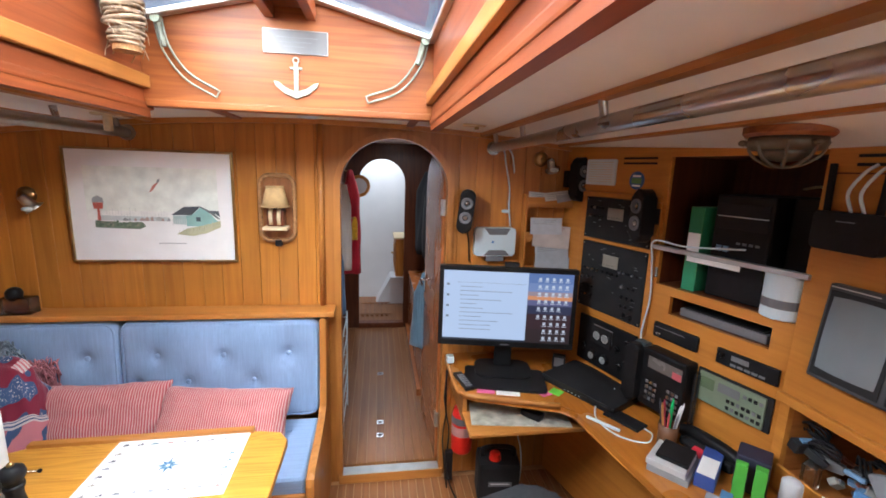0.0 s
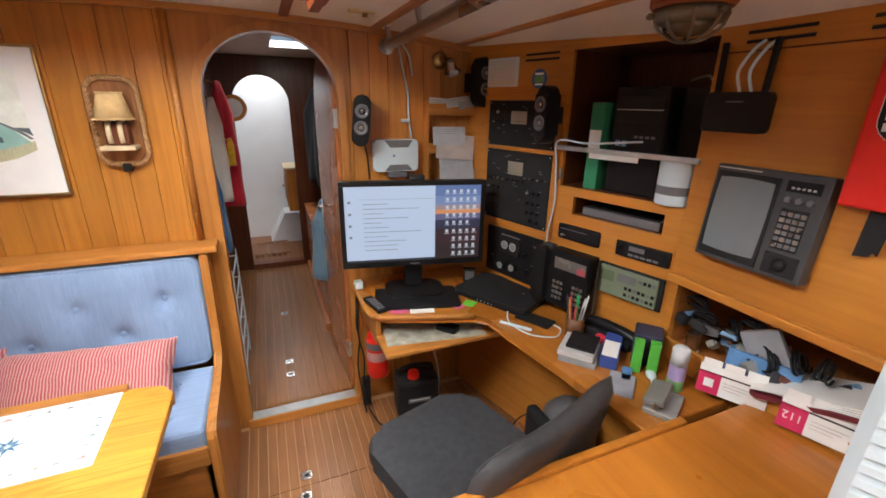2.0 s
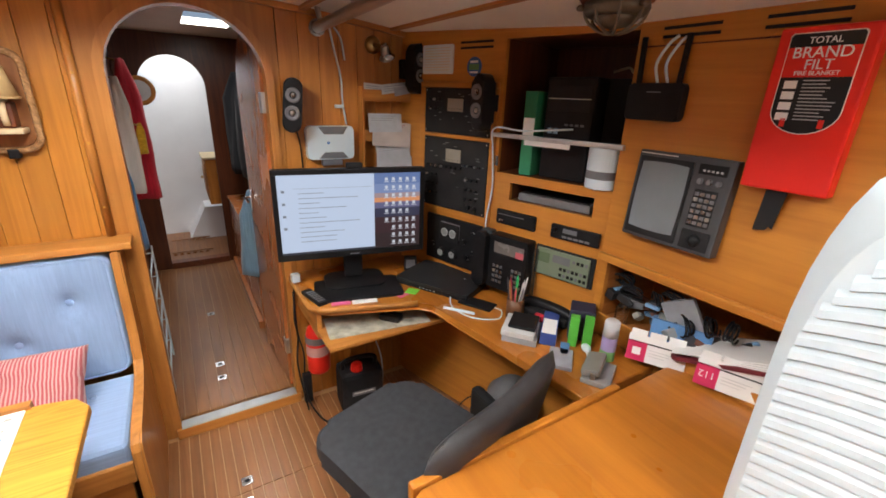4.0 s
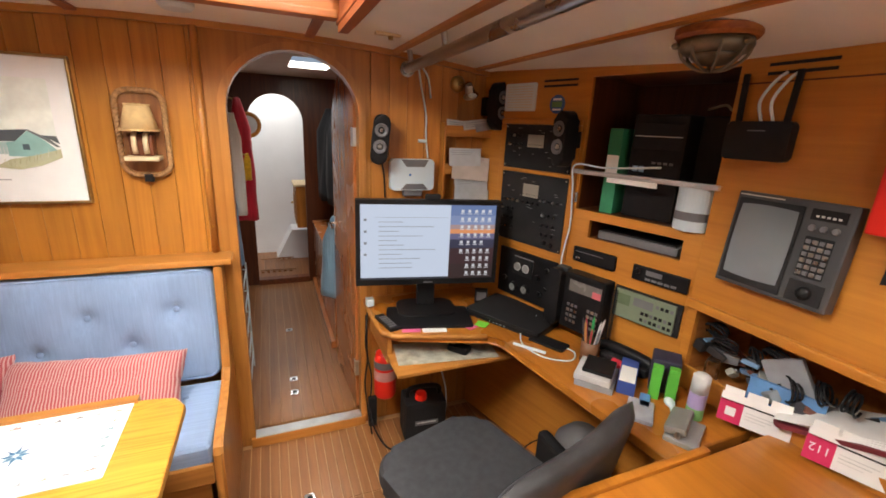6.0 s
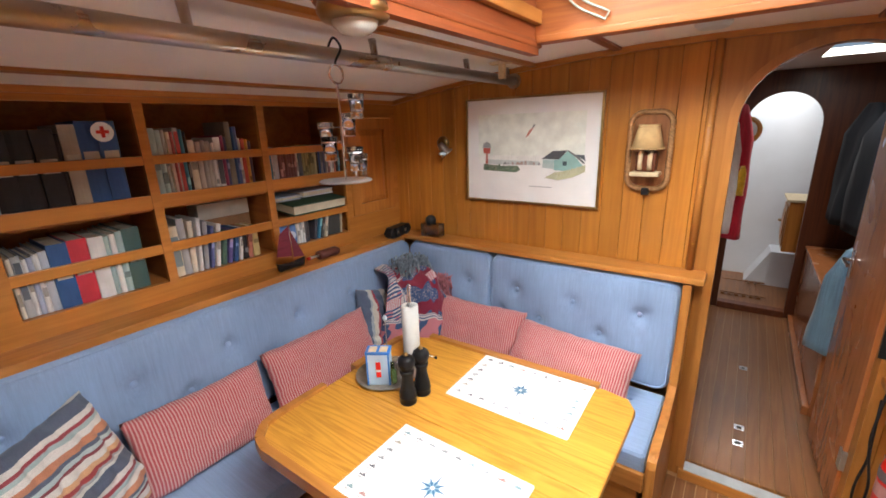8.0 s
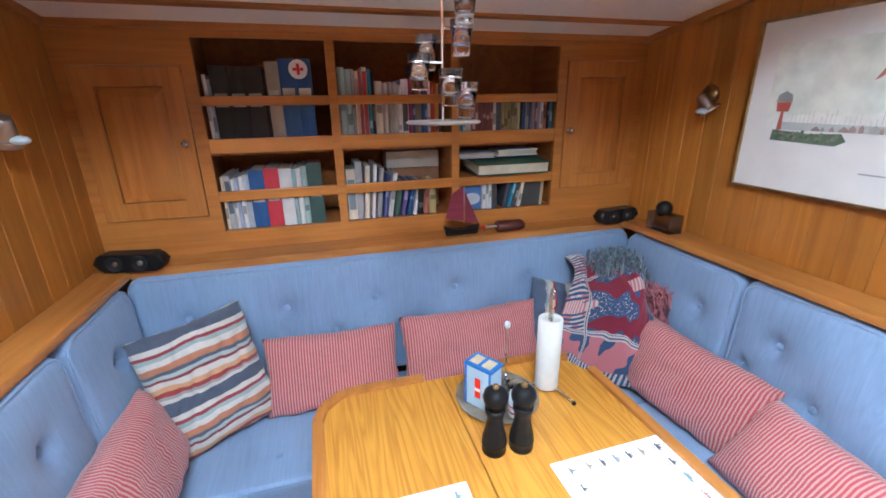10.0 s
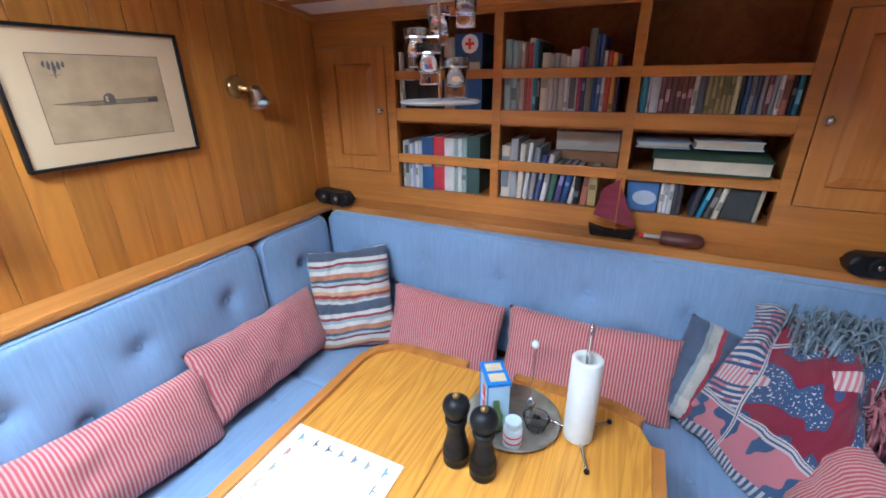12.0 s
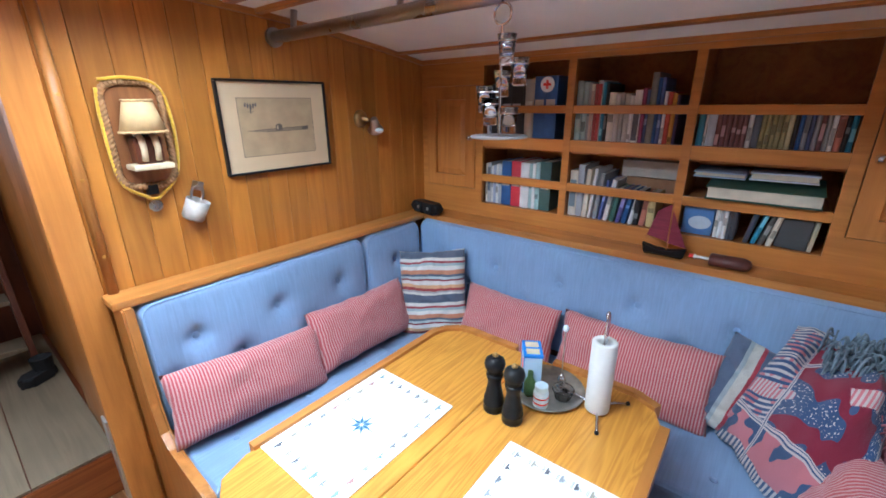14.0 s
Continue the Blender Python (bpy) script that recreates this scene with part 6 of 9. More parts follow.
# on the locker panel (x towards the stern, y out)
def radar():
    s = thing("radar_display", "grey radar screen set in the panel", "radar", UP @ pose(-0.80, -0.002, 1.236, -5, 0, 0) @ Matrix.Diagonal((0.93, 1, 1, 1)))
    W, H = 0.292, 0.258
    part("case", B(-W / 2, W / 2, -0.04, 0.0, -H / 2, H / 2, 0.005), plain("dark_grey_case", (0.05, 0.052, 0.055), 0.45), s)
    part("screen_bezel", B(-0.136, 0.035, -0.044, -0.0405, -0.118, 0.112, 0.002), BLACKM, s)
    b = bmesh.new()
    n = 10
    g = [[b.verts.new((-0.05 + (0.077 * (1 - 0.04 * (2 * k / n - 1) ** 2)) * (2 * j / n - 1), -0.0448 - 0.006 * (1 - (2 * j / n - 1) ** 2) * (1 - (2 * k / n - 1) ** 2), (0.1 * (1 - 0.04 * (2 * j / n - 1) ** 2)) * (2 * k / n - 1))) for j in range(n + 1)] for k in range(n + 1)]
    for p, q in zip(g, g[1:]):
        for j in range(n):
            b.faces.new((p[j], p[j + 1], q[j + 1], q[j]))
    part("screen", b, plain("dead_screen", (0.17, 0.19, 0.20), 0.16, speck=0.05), s, "curved grey tube screen", True)
    part("top_line", B(-0.14, -0.02, -0.0412, -0.0402, 0.119, 0.122), ALU, s)
    part("keypad", B(0.055, 0.118, -0.0425, -0.0402, -0.055, 0.045, 0.002), BLACKM, s)
    for r in range(6):
        for k in range(4):
            part("key", B(0.058 + 0.0155 * k, 0.070 + 0.0155 * k, -0.0455, -0.0427, -0.050 + 0.0155 * r, -0.040 + 0.0155 * r, 0.001), GREYP if (r + k) % 2 else STEEL, s)
    for k in range(3):
        knob(s, 0.062 + 0.026 * k, 0.066, 0.008, -0.041, GREYP, 0.008)
    part("upper_window", B(0.05, 0.128, -0.0422, -0.0402, 0.085, 0.112), BLACK, s)
    for k in range(5):
        part("legend_bar", B(0.062 + 0.012 * k, 0.069 + 0.012 * k, -0.0428, -0.0423, 0.092, 0.097), ALU, s)
    part("trackball_plate", B(0.05, 0.132, -0.0428, -0.0402, -0.118, -0.065, 0.002), BLACKM, s)
    part("trackball", ball(bmesh.new(), (0.092, -0.043, -0.092), 0.017), BLACK, s, "glossy black ball", True)
    return s


radar()
o = thing("network_router", "black network router hung on the panel", "router", UP)
part("case", prism(rounded(0.168, 0.102, 0.012), 0, 0.03, 0.006, pose(-0.932, -0.0, 1.50, 90)), BLACK, o)
part("mark", B(-0.955, -0.91, -0.0312, -0.0302, 1.525, 1.528), GREYP, o)
for u, t in ((-0.995, -2), (-0.872, 2)):
    part("aerial", B(-0.007, 0.007, -0.006, 0.006, 0, 0.13, 0.003, pose(u, -0.015, 1.545, 0, t, 0)), BLACK, o, "black flat aerial")
for u in (-0.935, -0.905):
    part("cable", tube(bmesh.new(), curve_pts([(u, -0.016, 1.55), (u - 0.005, -0.03, 1.60), (u + 0.015, -0.02, 1.65), (u + 0.03, -0.004, 1.672)], 6), 0.004, 8), WHITEP, o, "white cable")


def fire_blanket():
    s = thing("fire_blanket_box", "red fire blanket box with black label and pull strap", "fire blanket", UP @ pose(-0.56, 0, 1.487, 0, 0, 0))
    W, H, D = 0.172, 0.345, 0.045
    part("case", B(-W / 2, W / 2, -D, -0.0005, -H / 2, H / 2, 0.006), RED, s)
    def plate(name, w, h, z, y, m, r, square_top=True):
        out = [(w / 2 * math.cos(math.pi + math.pi * k / 12), -h / 2 + r + r * math.sin(math.pi + math.pi * k / 12)) for k in range(13)]
        out += [(w / 2, h / 2 - 0.005), (w / 2 - 0.005, h / 2), (-w / 2 + 0.005, h / 2), (-w / 2, h / 2 - 0.005)]
        b = bmesh.new()
        b.faces.new([b.verts.new((x, y, zz + z)) for x, zz in out])
        return part(name, b, m, s)
    plate("label_border", 0.128, 0.205, 0.058, -D - 0.0006, PAPER, 0.05)
    plate("label_field", 0.124, 0.201, 0.058, -D - 0.0012, BLACKM, 0.048)
    part("red_field", B(-0.062, 0.062, -D - 0.0018, -D - 0.0014, 0.073, 0.132), RED, s)
    F = pose(0, 0, 0, 90)
    writing("TOTAL", 0.018, PAPER, s, Matrix.Translation((0, -D - 0.0022, 0.144)) @ F)
    writing("BRAND", 0.031, PAPER, s, Matrix.Translation((0, -D - 0.0026, 0.1205)) @ F)
    writing("FILT", 0.028, PAPER, s, Matrix.Translation((0, -D - 0.0026, 0.0968)) @ F)
    writing("FIRE BLANKET", 0.0125, PAPER, s, Matrix.Translation((0, -D - 0.0026, 0.0805)) @ F)
    rr = random.Random(4)
    for k in range(4):
        part("pictogram", B(-0.052, -0.028, -D - 0.002, -D - 0.0014, 0.05 - 0.022 * k, 0.066 - 0.022 * k, 0.0), PAPER, s)
    for k in range(12):
        part("text_bar", B(-0.018, rr.uniform(0.02, 0.05), -D - 0.002, -D - 0.0014, 0.065 - 0.0072 * k, 0.0675 - 0.0072 * k), plain("grey_print_%d" % k, (0.35, 0.35, 0.35), 0.6) if k == 0 else scene.objects["text_bar"].data.materials[0], s)
    for x in (-0.04, 0.03):
        part("red_tab", B(x, x + 0.010, -D - 0.002, -D - 0.0014, -0.03, -0.012), RED, s)
    part("strap", prism([(-0.022, 0), (0.022, 0), (0.012, -0.10), (0.004, -0.095), (-0.002, -0.105), (-0.028, -0.11)], 0, 0.003, 0, pose(-0.012, -0.02, -H / 2 + 0.005, 90)), BLACKM, s, "black pull strap")
    return s


fire_blanket()

# desk
desk = thing("chart_desk", "L-shaped varnished teak desk with rounded edges", "desk")
DZ = 0.70
out = [(0.335, NORTH), (0.335, 1.69), (0.355, 1.645), (0.40, 1.61), (0.735, 1.505), (0.775, 1.46), (0.865, 0.762), (1.196, 0.762), (1.196, 1.03), (0.915, NORTH)]
part("top", prism(out, DZ - 0.032, DZ, 0.008), PLY, desk)
part("edge_lip", tube(bmesh.new(), curve_pts([(0.335, 1.95, DZ - 0.006), (0.335, 1.69, DZ - 0.006), (0.36, 1.64, DZ - 0.006), (0.41, 1.607, DZ - 0.006), (0.73, 1.506, DZ - 0.006)], 5), 0.011, 8), TRIM_X, desk, "rounded light edge", True)
part("bracket", B(0.36, 0.38, 1.66, 1.98, 0.55, 0.667, 0.004), TEAK_Y, desk)
part("pull_out_board", B(0.36, 0.90, 1.50, 1.92, 0.575, 0.592, 0.004, None), TRIM_X, desk, "pale pull-out board")
part("back_panel", B(1.17, 1.185, 0.78, 1.03, 0.0, 0.665), TEAK_Y, desk)
part("side_support", B(0.90, 1.18, 0.77, 0.79, 0.35, 0.665), TEAK_X, desk)
counter = thing("counter", "glossy orange varnished counter with a raised edge", "counter")
CZ = 0.742
part("top", prism([(0.268, -0.9), (0.268, 0.655), (0.278, 0.69), (0.305, 0.705), (1.15, 0.705), (1.19, 0.70), (1.19, -0.9)], CZ - 0.03, CZ, 0.004), PLY, counter)
part("lip", B(0.285, 0.94, 0.7055, 0.728, CZ - 0.04, CZ + 0.010, 0.006), PLY, counter, "rounded raised edge")
part("front", B(0.30, 0.32, -0.9, 0.68, 0.0, CZ - 0.03), TEAK_V, counter)
part("end", B(0.32, 1.15, 0.68, 0.70, 0.0, CZ - 0.03), TEAK_V, counter)


def monitor():
    s = thing("monitor", "black widescreen monitor showing a document and icons", "monitor", Matrix.Translation((0.573, 1.79, 1.02)) @ pose(0, 0, 0, 0, 0, -11))
    W, H = 0.617, 0.372
    part("case", B(-W / 2, W / 2, 0.0, 0.035, -H / 2, H / 2, 0.006), BLACK, s)
    for a, b, c, d in ((-W / 2, W / 2, H / 2 - 0.02, H / 2), (-W / 2, W / 2, -H / 2, -H / 2 + 0.026), (-W / 2, -W / 2 + 0.02, -H / 2 + 0.026, H / 2 - 0.02), (W / 2 - 0.02, W / 2, -H / 2 + 0.026, H / 2 - 0.02)):
        part("bezel_bar", B(a, b, -0.008, 0.0, c, d, 0.002), BLACK, s)
    part("maker_mark", B(-0.02, 0.02, -0.009, -0.0082, -H / 2 + 0.009, -H / 2 + 0.014), GREYP, s)
    x0, x1, z0, z1 = -W / 2 + 0.02, W / 2 - 0.02, -H / 2 + 0.026, H / 2 - 0.02
    xm = x0 + (x1 - x0) * 0.655
    part("document_window", B(x0, xm, -0.002, -0.0002, z0, z1), lit("document_white", (0.55, 0.64, 0.82), 0.85), s, "lit white document page")
    hues = [((0.10, 0.16, 0.34), 0.5), ((0.16, 0.22, 0.40), 0.5), ((0.30, 0.22, 0.24), 0.5), ((0.60, 0.24, 0.10), 0.5), ((0.10, 0.10, 0.20), 0.4), ((0.02, 0.025, 0.06), 0.4), ((0.03, 0.01, 0.015), 0.4), ((0.02, 0.01, 0.012), 0.4)]
    edges = [1.0, 0.86, 0.74, 0.68, 0.62, 0.54, 0.42, 0.2, 0.0]
    for k, (c, e) in enumerate(hues):
        part("wallpaper_band", B(xm + 0.0005, x1, -0.002, -0.0002, z0 + (z1 - z0) * edges[k + 1], z0 + (z1 - z0) * edges[k]), lit("sunset_%d" % k, c, 1.0), s)
    icon = lit("icon_white", (0.65, 0.68, 0.75), 0.8)
    for r in range(9):
        for k in range(6):
            if r < 5 and k < 1 or r == 4 and k > 4 or r > 5 and k < 2 or r > 4 and k < 1:
                continue
            u, z = xm + 0.022 + 0.03 * k, z1 - 0.028 - (0.034 * r if r < 5 else 0.034 * r + 0.004)
            part("icon", B(u - 0.006, u + 0.006, -0.0028, -0.0022, z - 0.005, z + 0.008), icon, s)
            part("icon_caption", B(u - 0.010, u + 0.010, -0.0028, -0.0022, z - 0.011, z - 0.008), icon, s)
    ink = lit("screen_text", (0.22, 0.25, 0.32), 0.7)
    rr = random.Random(8)
    for k in range(11):
        z = z1 - 0.075 - 0.02 * k
        part("text_line", B(x0 + 0.075, x0 + 0.075 + rr.uniform(0.06, 0.24), -0.0026, -0.0021, z, z + 0.0022), ink, s)
    for k in range(4):
        part("side_icon", B(x0 + 0.014, x0 + 0.026, -0.0026, -0.0021, z1 - 0.07 - 0.05 * k, z1 - 0.06 - 0.05 * k), ink, s)
    part("ribbon_line", B(x0 + 0.06, xm - 0.01, -0.0026, -0.0021, z1 - 0.055, z1 - 0.054), ink, s)
    part("task_bar", B(x0, xm, -0.0026, -0.0021, z0, z0 + 0.008), lit("task_bar", (0.04, 0.05, 0.08), 0.5), s)
    part("neck", B(-0.04, 0.04, 0.036, 0.07, -0.30, -0.05, 0.006), BLACK, s)
    part("foot", prism(rounded(0.26, 0.19, 0.05), -0.318, -0.302, 0.004, Matrix.Translation((0, 0.02, 0))), BLACK, s)
    part("webcam", B(-0.02, 0.045, 0.0, 0.03, H / 2, H / 2 + 0.022, 0.006), BLACKM, s, "small webcam on the top edge")
    return s


monitor()
o = thing("writing_pad", "black desk pad in front of the monitor", "desk pad", pose(0.56, 1.725, DZ, 0, 0, -14))
part("sheet", prism(rounded(0.36, 0.20, 0.015), 0, 0.012, 0.003), BLACK, o)
o = thing("laptop", "closed black laptop on the desk", "laptop", pose(0.93, 1.625, DZ, 0, 0, -62))
part("base", prism(rounded(0.36, 0.25, 0.012), 0, 0.018, 0.003), BLACK, o)
part("lid", prism(rounded(0.36, 0.25, 0.012), 0.019, 0.03, 0.003), BLACKM, o)
for k in range(5):
    part("light", B(-0.05 + 0.018 * k, -0.046 + 0.018 * k, -0.1262, -0.1252, 0.006, 0.010), WHITEP, o)

# ---- deckhead fittings ----
def grab_rail(p, q, label):
    s = thing("grab_rail", label, "grab rail", None, "steel grab rails")
    part("tube", rod(bmesh.new(), p, q, 0.020, seg=20), STEEL, s, smooth=True)
    p, q = Vector(p), Vector(q)
    for k in (0.06, 0.3, 0.55, 0.8, 0.97):
        c = p.lerp(q, k)
        part("standoff", rod(bmesh.new(), c, (c.x - 0.012, c.y, ceil_z(c.x) + 0.004), 0.009, 0.011, 12), STEEL, s)
    for e in (p, q):
        part("end_flange", rod(bmesh.new(), e, e + (q - p).normalized() * (0.012 if e == p else -0.012), 0.032, seg=20), STEEL, s)
    return s


grab_rail((0.445, -0.38, 1.740), (0.535, NORTH - 0.002, 1.732), "brushed steel grab rail under the deckhead")
grab_rail((-1.0, 0.003, 1.714), (-1.045, NORTH - 0.002, 1.732), "brushed steel grab rail under the deckhead")


def glass_hanger():
    s = thing("glass_hanger", "hanging metal spiral holding six small shot glasses", "glass holder", pose(-0.998, 0.945, 1.41))
    part("base_plate", lathe([(0.0005, 0), (0.066, 0), (0.07, 0.003), (0.066, 0.006), (0.0005, 0.006)], 32), ALU, s, smooth=False)
    part("stem", rod(bmesh.new(), (0, 0, 0.006), (0, 0, 0.245), 0.003, seg=8), CHROME, s)
    part("ring", tube(bmesh.new(), [(0, 0.022 * math.cos(a), 0.267 + 0.022 * math.sin(a)) for a in [k * math.pi / 10 for k in range(20)]], 0.003, 8, True), CHROME, s)
    part("hook", tube(bmesh.new(), curve_pts([(0, 0, 0.289), (0.004, 0, 0.30), (0.024, 0, 0.325), (0.0, 0, 0.35), (-0.026, 0, 0.325)], 5), 0.003, 8), BLACK, s)
    prof = [(0.0005, 0), (0.0155, 0), (0.0165, 0.003), (0.0155, 0.014), (0.0165, 0.022), (0.0215, 0.060), (0.0200, 0.060), (0.0150, 0.024), (0.0120, 0.018), (0.0005, 0.016)]
    spots = [(62, 0.011, 0.043), (2, 0.031, 0.043), (270, 0.058, 0.043), (206, 0.093, 0.043), (110, 0.116, 0.043), (47, 0.160, 0.043)]
    for a, z, r in spots:
        x, y = r * math.cos(radians(a)), r * math.sin(radians(a))
        ar = part("arm", tube(bmesh.new(), [(0, 0, z + 0.046)] + [(x + 0.019 * math.cos(radians(a + 180 + k * 30)), y + 0.019 * math.sin(radians(a + 180 + k * 30)), z + 0.046) for k in range(13)], 0.0018, 6), CHROME, s)
        g = lathe(prof, 20, Matrix.Translation((x, y, z)))
        part("shot_glass", g, GLASS, ar, "clear shot glass", True)
    return s


glass_hanger()


def dome_lamp(x, y, r, metal, label, cage=False):
    z = ceil_z(x)
    s = thing("ceiling_lamp", label, "lamp", pose(x, y, z))
    part("wooden_ring", lathe([(0.0005, 0.004), (r, 0.004), (r, -0.012), (r * 0.93, -0.02), (0.0005, -0.02)], 36), MAHOG_X, s, "round wooden mounting ring")
    part("housing", lathe([(0.0005, -0.0205), (r * 0.85, -0.0205), (r * 0.88, -0.036), (r * 0.78, -0.05), (r * 0.6, -0.052), (0.0005, -0.052)], 36), metal, s, smooth=True)
    part("lens", lathe([(r * 0.58, -0.046), (r * 0.52, -0.062), (r * 0.35, -0.074), (0.0005, -0.08)], 28), DULL if cage else FROST, s, "frosted glass lens", True)
    if cage:
        for k in range(8):
            a = 2 * math.pi * k / 8
            part("cage_bar", tube(bmesh.new(), curve_pts([(r * 0.86 * math.cos(a), r * 0.86 * math.sin(a), -0.03), (r * 0.72 * math.cos(a), r * 0.72 * math.sin(a), -0.062), (r * 0.35 * math.cos(a), r * 0.35 * math.sin(a), -0.086), (0, 0, -0.09)], 4), 0.004, 6), metal, s)
        for k in range(3):
            a = 2 * math.pi * k / 3 + 0.4
            part("wing_screw", ball(bmesh.new(), (r * 0.95 * math.cos(a), r * 0.95 * math.sin(a), -0.034), 0.011, (1, 1, 0.7), 10, 6), metal, s)
    return s


FROST = plain("frosted_lens", (0.62, 0.60, 0.52), 0.25, speck=0.08)
DULL = plain("tarnished_grey_brass", (0.20, 0.17, 0.12), 0.5, 0.7, speck=0.4)
dome_lamp(-0.815, 0.845, 0.085, BRASS, "round brass ceiling lamp with a frosted lens, switched off")
dome_lamp(0.975, 0.95, 0.092, DULL, "caged brass bulkhead lamp on a wooden ring", True)
o = thing("smoke_detector", "round white smoke detector on the deckhead", "detector", pose(-0.27, 1.78, ceil_z(-0.27)))
part("body", lathe([(0.0005, 0.002), (0.05, 0.002), (0.05, -0.012), (0.04, -0.022), (0.0005, -0.024)], 28), WHITEP, o, smooth=False)
o = thing("deckhead_socket", "small white socket plate on the deckhead", "socket", pose(0.375, 1.75, ceil_z(0.375)))
part("plate", B(-0.045, 0.045, -0.016, 0.016, -0.008, 0.002, 0.003), CREAM, o)
part("plug", rod(bmesh.new(), (0.01, 0, -0.006), (0.01, 0, -0.02), 0.009, seg=12), BRASS, o)
o = thing("hook_bracket", "cream plastic hook on the deckhead", "hook", pose(-0.985, 1.80, ceil_z(-0.985)))
part("base", B(-0.05, 0.04, -0.018, 0.018, -0.014, 0.002, 0.004), CREAM, o)
part("arm", B(-0.012, 0.012, -0.012, 0.012, -0.07, -0.013, 0.005), CREAM, o)
# skylight fittings
o = thing("anchor_ornament", "pale brass anchor ornament on the skylight end", "ornament", pose(-0.276, HY1 - 0.001, 1.905, 90))
b = bmesh.new()
box(b, -0.007, 0.007, -0.045, 0.045, 0.0, 0.008, 0.002)
box(b, -0.02, 0.02, 0.026, 0.034, 0.0005, 0.007, 0.002)
part("shank", b, PATINA, o)
part("eye", tube(bmesh.new(), [(0.009 * math.cos(a), 0.054 + 0.009 * math.sin(a), 0.004) for a in [k * math.pi / 8 for k in range(16)]], 0.003, 6, True), PATINA, o)
arm = [(-0.072, -0.012), (-0.066, -0.028), (-0.04, -0.05), (0.0, -0.066), (0.04, -0.05), (0.066, -0.028), (0.072, -0.012), (0.056, -0.016), (0.03, -0.036), (0.0, -0.046), (-0.03, -0.036), (-0.056, -0.016)]
part("arms", prism(arm, 0.0005, 0.0075, 0.0015), PATINA, o)
o = thing("name_plaque", "grey engraved metal plaque on the skylight end", "plaque", pose(-0.275, HY1 - 0.001, 2.016, 90))
part("plate", prism(rounded(0.206, 0.075, 0.003), 0, 0.004, 0.001), plain("pewter", (0.16, 0.16, 0.16), 0.4, 0.6), o)
part("border", tube(bmesh.new(), [(x, y, 0.004) for x, y in rounded(0.202, 0.071, 0.003)], 0.0014, 5, True), STEEL, o)
for k in range(3):
    part("engraved_bar", B(-0.06 + 0.01 * k, 0.07 - 0.02 * k, 0.012 - 0.014 * k, 0.015 - 0.014 * k, 0.0041, 0.0046), GREYP, o)


def quadrant(points, label):
    s = thing("window_stay", label, "window stay", None, "bronze window stays")
    pts = curve_pts(points, 6)
    b = bmesh.new()
    for dy in (0,):
        left, right = [], []
        for k, p in enumerate(pts):
            t = (pts[min(k + 1, len(pts) - 1)] - pts[max(k - 1, 0)]).normalized()
            nrm = Vector((-t.z, 0, t.x))
            left.append(p + nrm * 0.011)
            right.append(p - nrm * 0.011)
        tube(b, left + right[::-1], 0.0035, 6, True)
    part("slotted_arc", b, PATINA, s, "verdigris slotted arc", True)
    part("stay_arm", rod(bmesh.new(), pts[0] + Vector((0, -0.006, 0.005)), pts[len(pts) // 3] + Vector((0, -0.008, 0)), 0.007, seg=8), PATINA, s)
    part("pivot", rod(bmesh.new(), pts[0] + Vector((0, -0.02, 0)), pts[0] + Vector((0, 0.006, 0)), 0.014, seg=14), PATINA, s)
    return s


yq = HY1 - 0.012
quadrant([(-0.682, yq, 2.05), (-0.665, yq, 1.97), (-0.61, yq, 1.89), (-0.52, yq, 1.838)], "verdigris bronze skylight stay")
quadrant([(0.148, yq, 2.045), (0.125, yq, 1.97), (0.06, yq, 1.89), (-0.045, yq, 1.848)], "verdigris bronze skylight stay")
o = thing("bell_rope", "thick coiled rope bundle hanging in the skylight", "rope", pose(-0.685, 1.38, 2.03))
b = bmesh.new()
rq = random.Random(12)
for k in range(26):
    z0, tip, r0 = -0.10 + 0.0066 * k, rq.uniform(-0.012, 0.012), 0.034 + 0.010 * math.sin(math.pi * k / 26) + rq.uniform(-0.003, 0.003)
    tube(b, [((r0 + 0.003 * math.sin(5 * a + k)) * math.cos(a), (r0 + 0.003 * math.cos(4 * a + k)) * math.sin(a), z0 + tip * math.cos(a + k)) for a in [j * math.pi / 9 for j in range(18)]], rq.uniform(0.0035, 0.006), 6, True)
for k in range(60):
    a, z0 = rq.uniform(0, 6.28), rq.uniform(-0.11, 0.06)
    tube(b, [(0.042 * math.cos(a), 0.042 * math.sin(a), z0), (0.050 * math.cos(a + 0.2), 0.050 * math.sin(a + 0.2), z0 - 0.012), (0.050 * math.cos(a + 0.4), 0.050 * math.sin(a + 0.4), z0 - 0.03)], 0.0012, 4)
part("winding", b, plain("weathered_hemp", (0.34, 0.25, 0.16), 0.95, speck=0.45, scale=70, relief=0.9), o, smooth=True)
part("core", rod(bmesh.new(), (0, 0, -0.12), (0, 0, 0.075), 0.034, seg=14), ROPE, o)

# ---- on the table ----
TZ = 0.722
tray = thing("round_tray", "old round pewter tray on the table", "tray", pose(-1.05, 1.095, TZ))
part("dish", lathe([(0.0005, 0), (0.088, 0), (0.103, 0.010), (0.107, 0.011), (0.105, 0.013), (0.089, 0.004), (0.0005, 0.004)], 40), plain("tarnished_pewter", (0.34, 0.30, 0.25), 0.5, 0.5, speck=0.4, scale=22), tray, smooth=True)


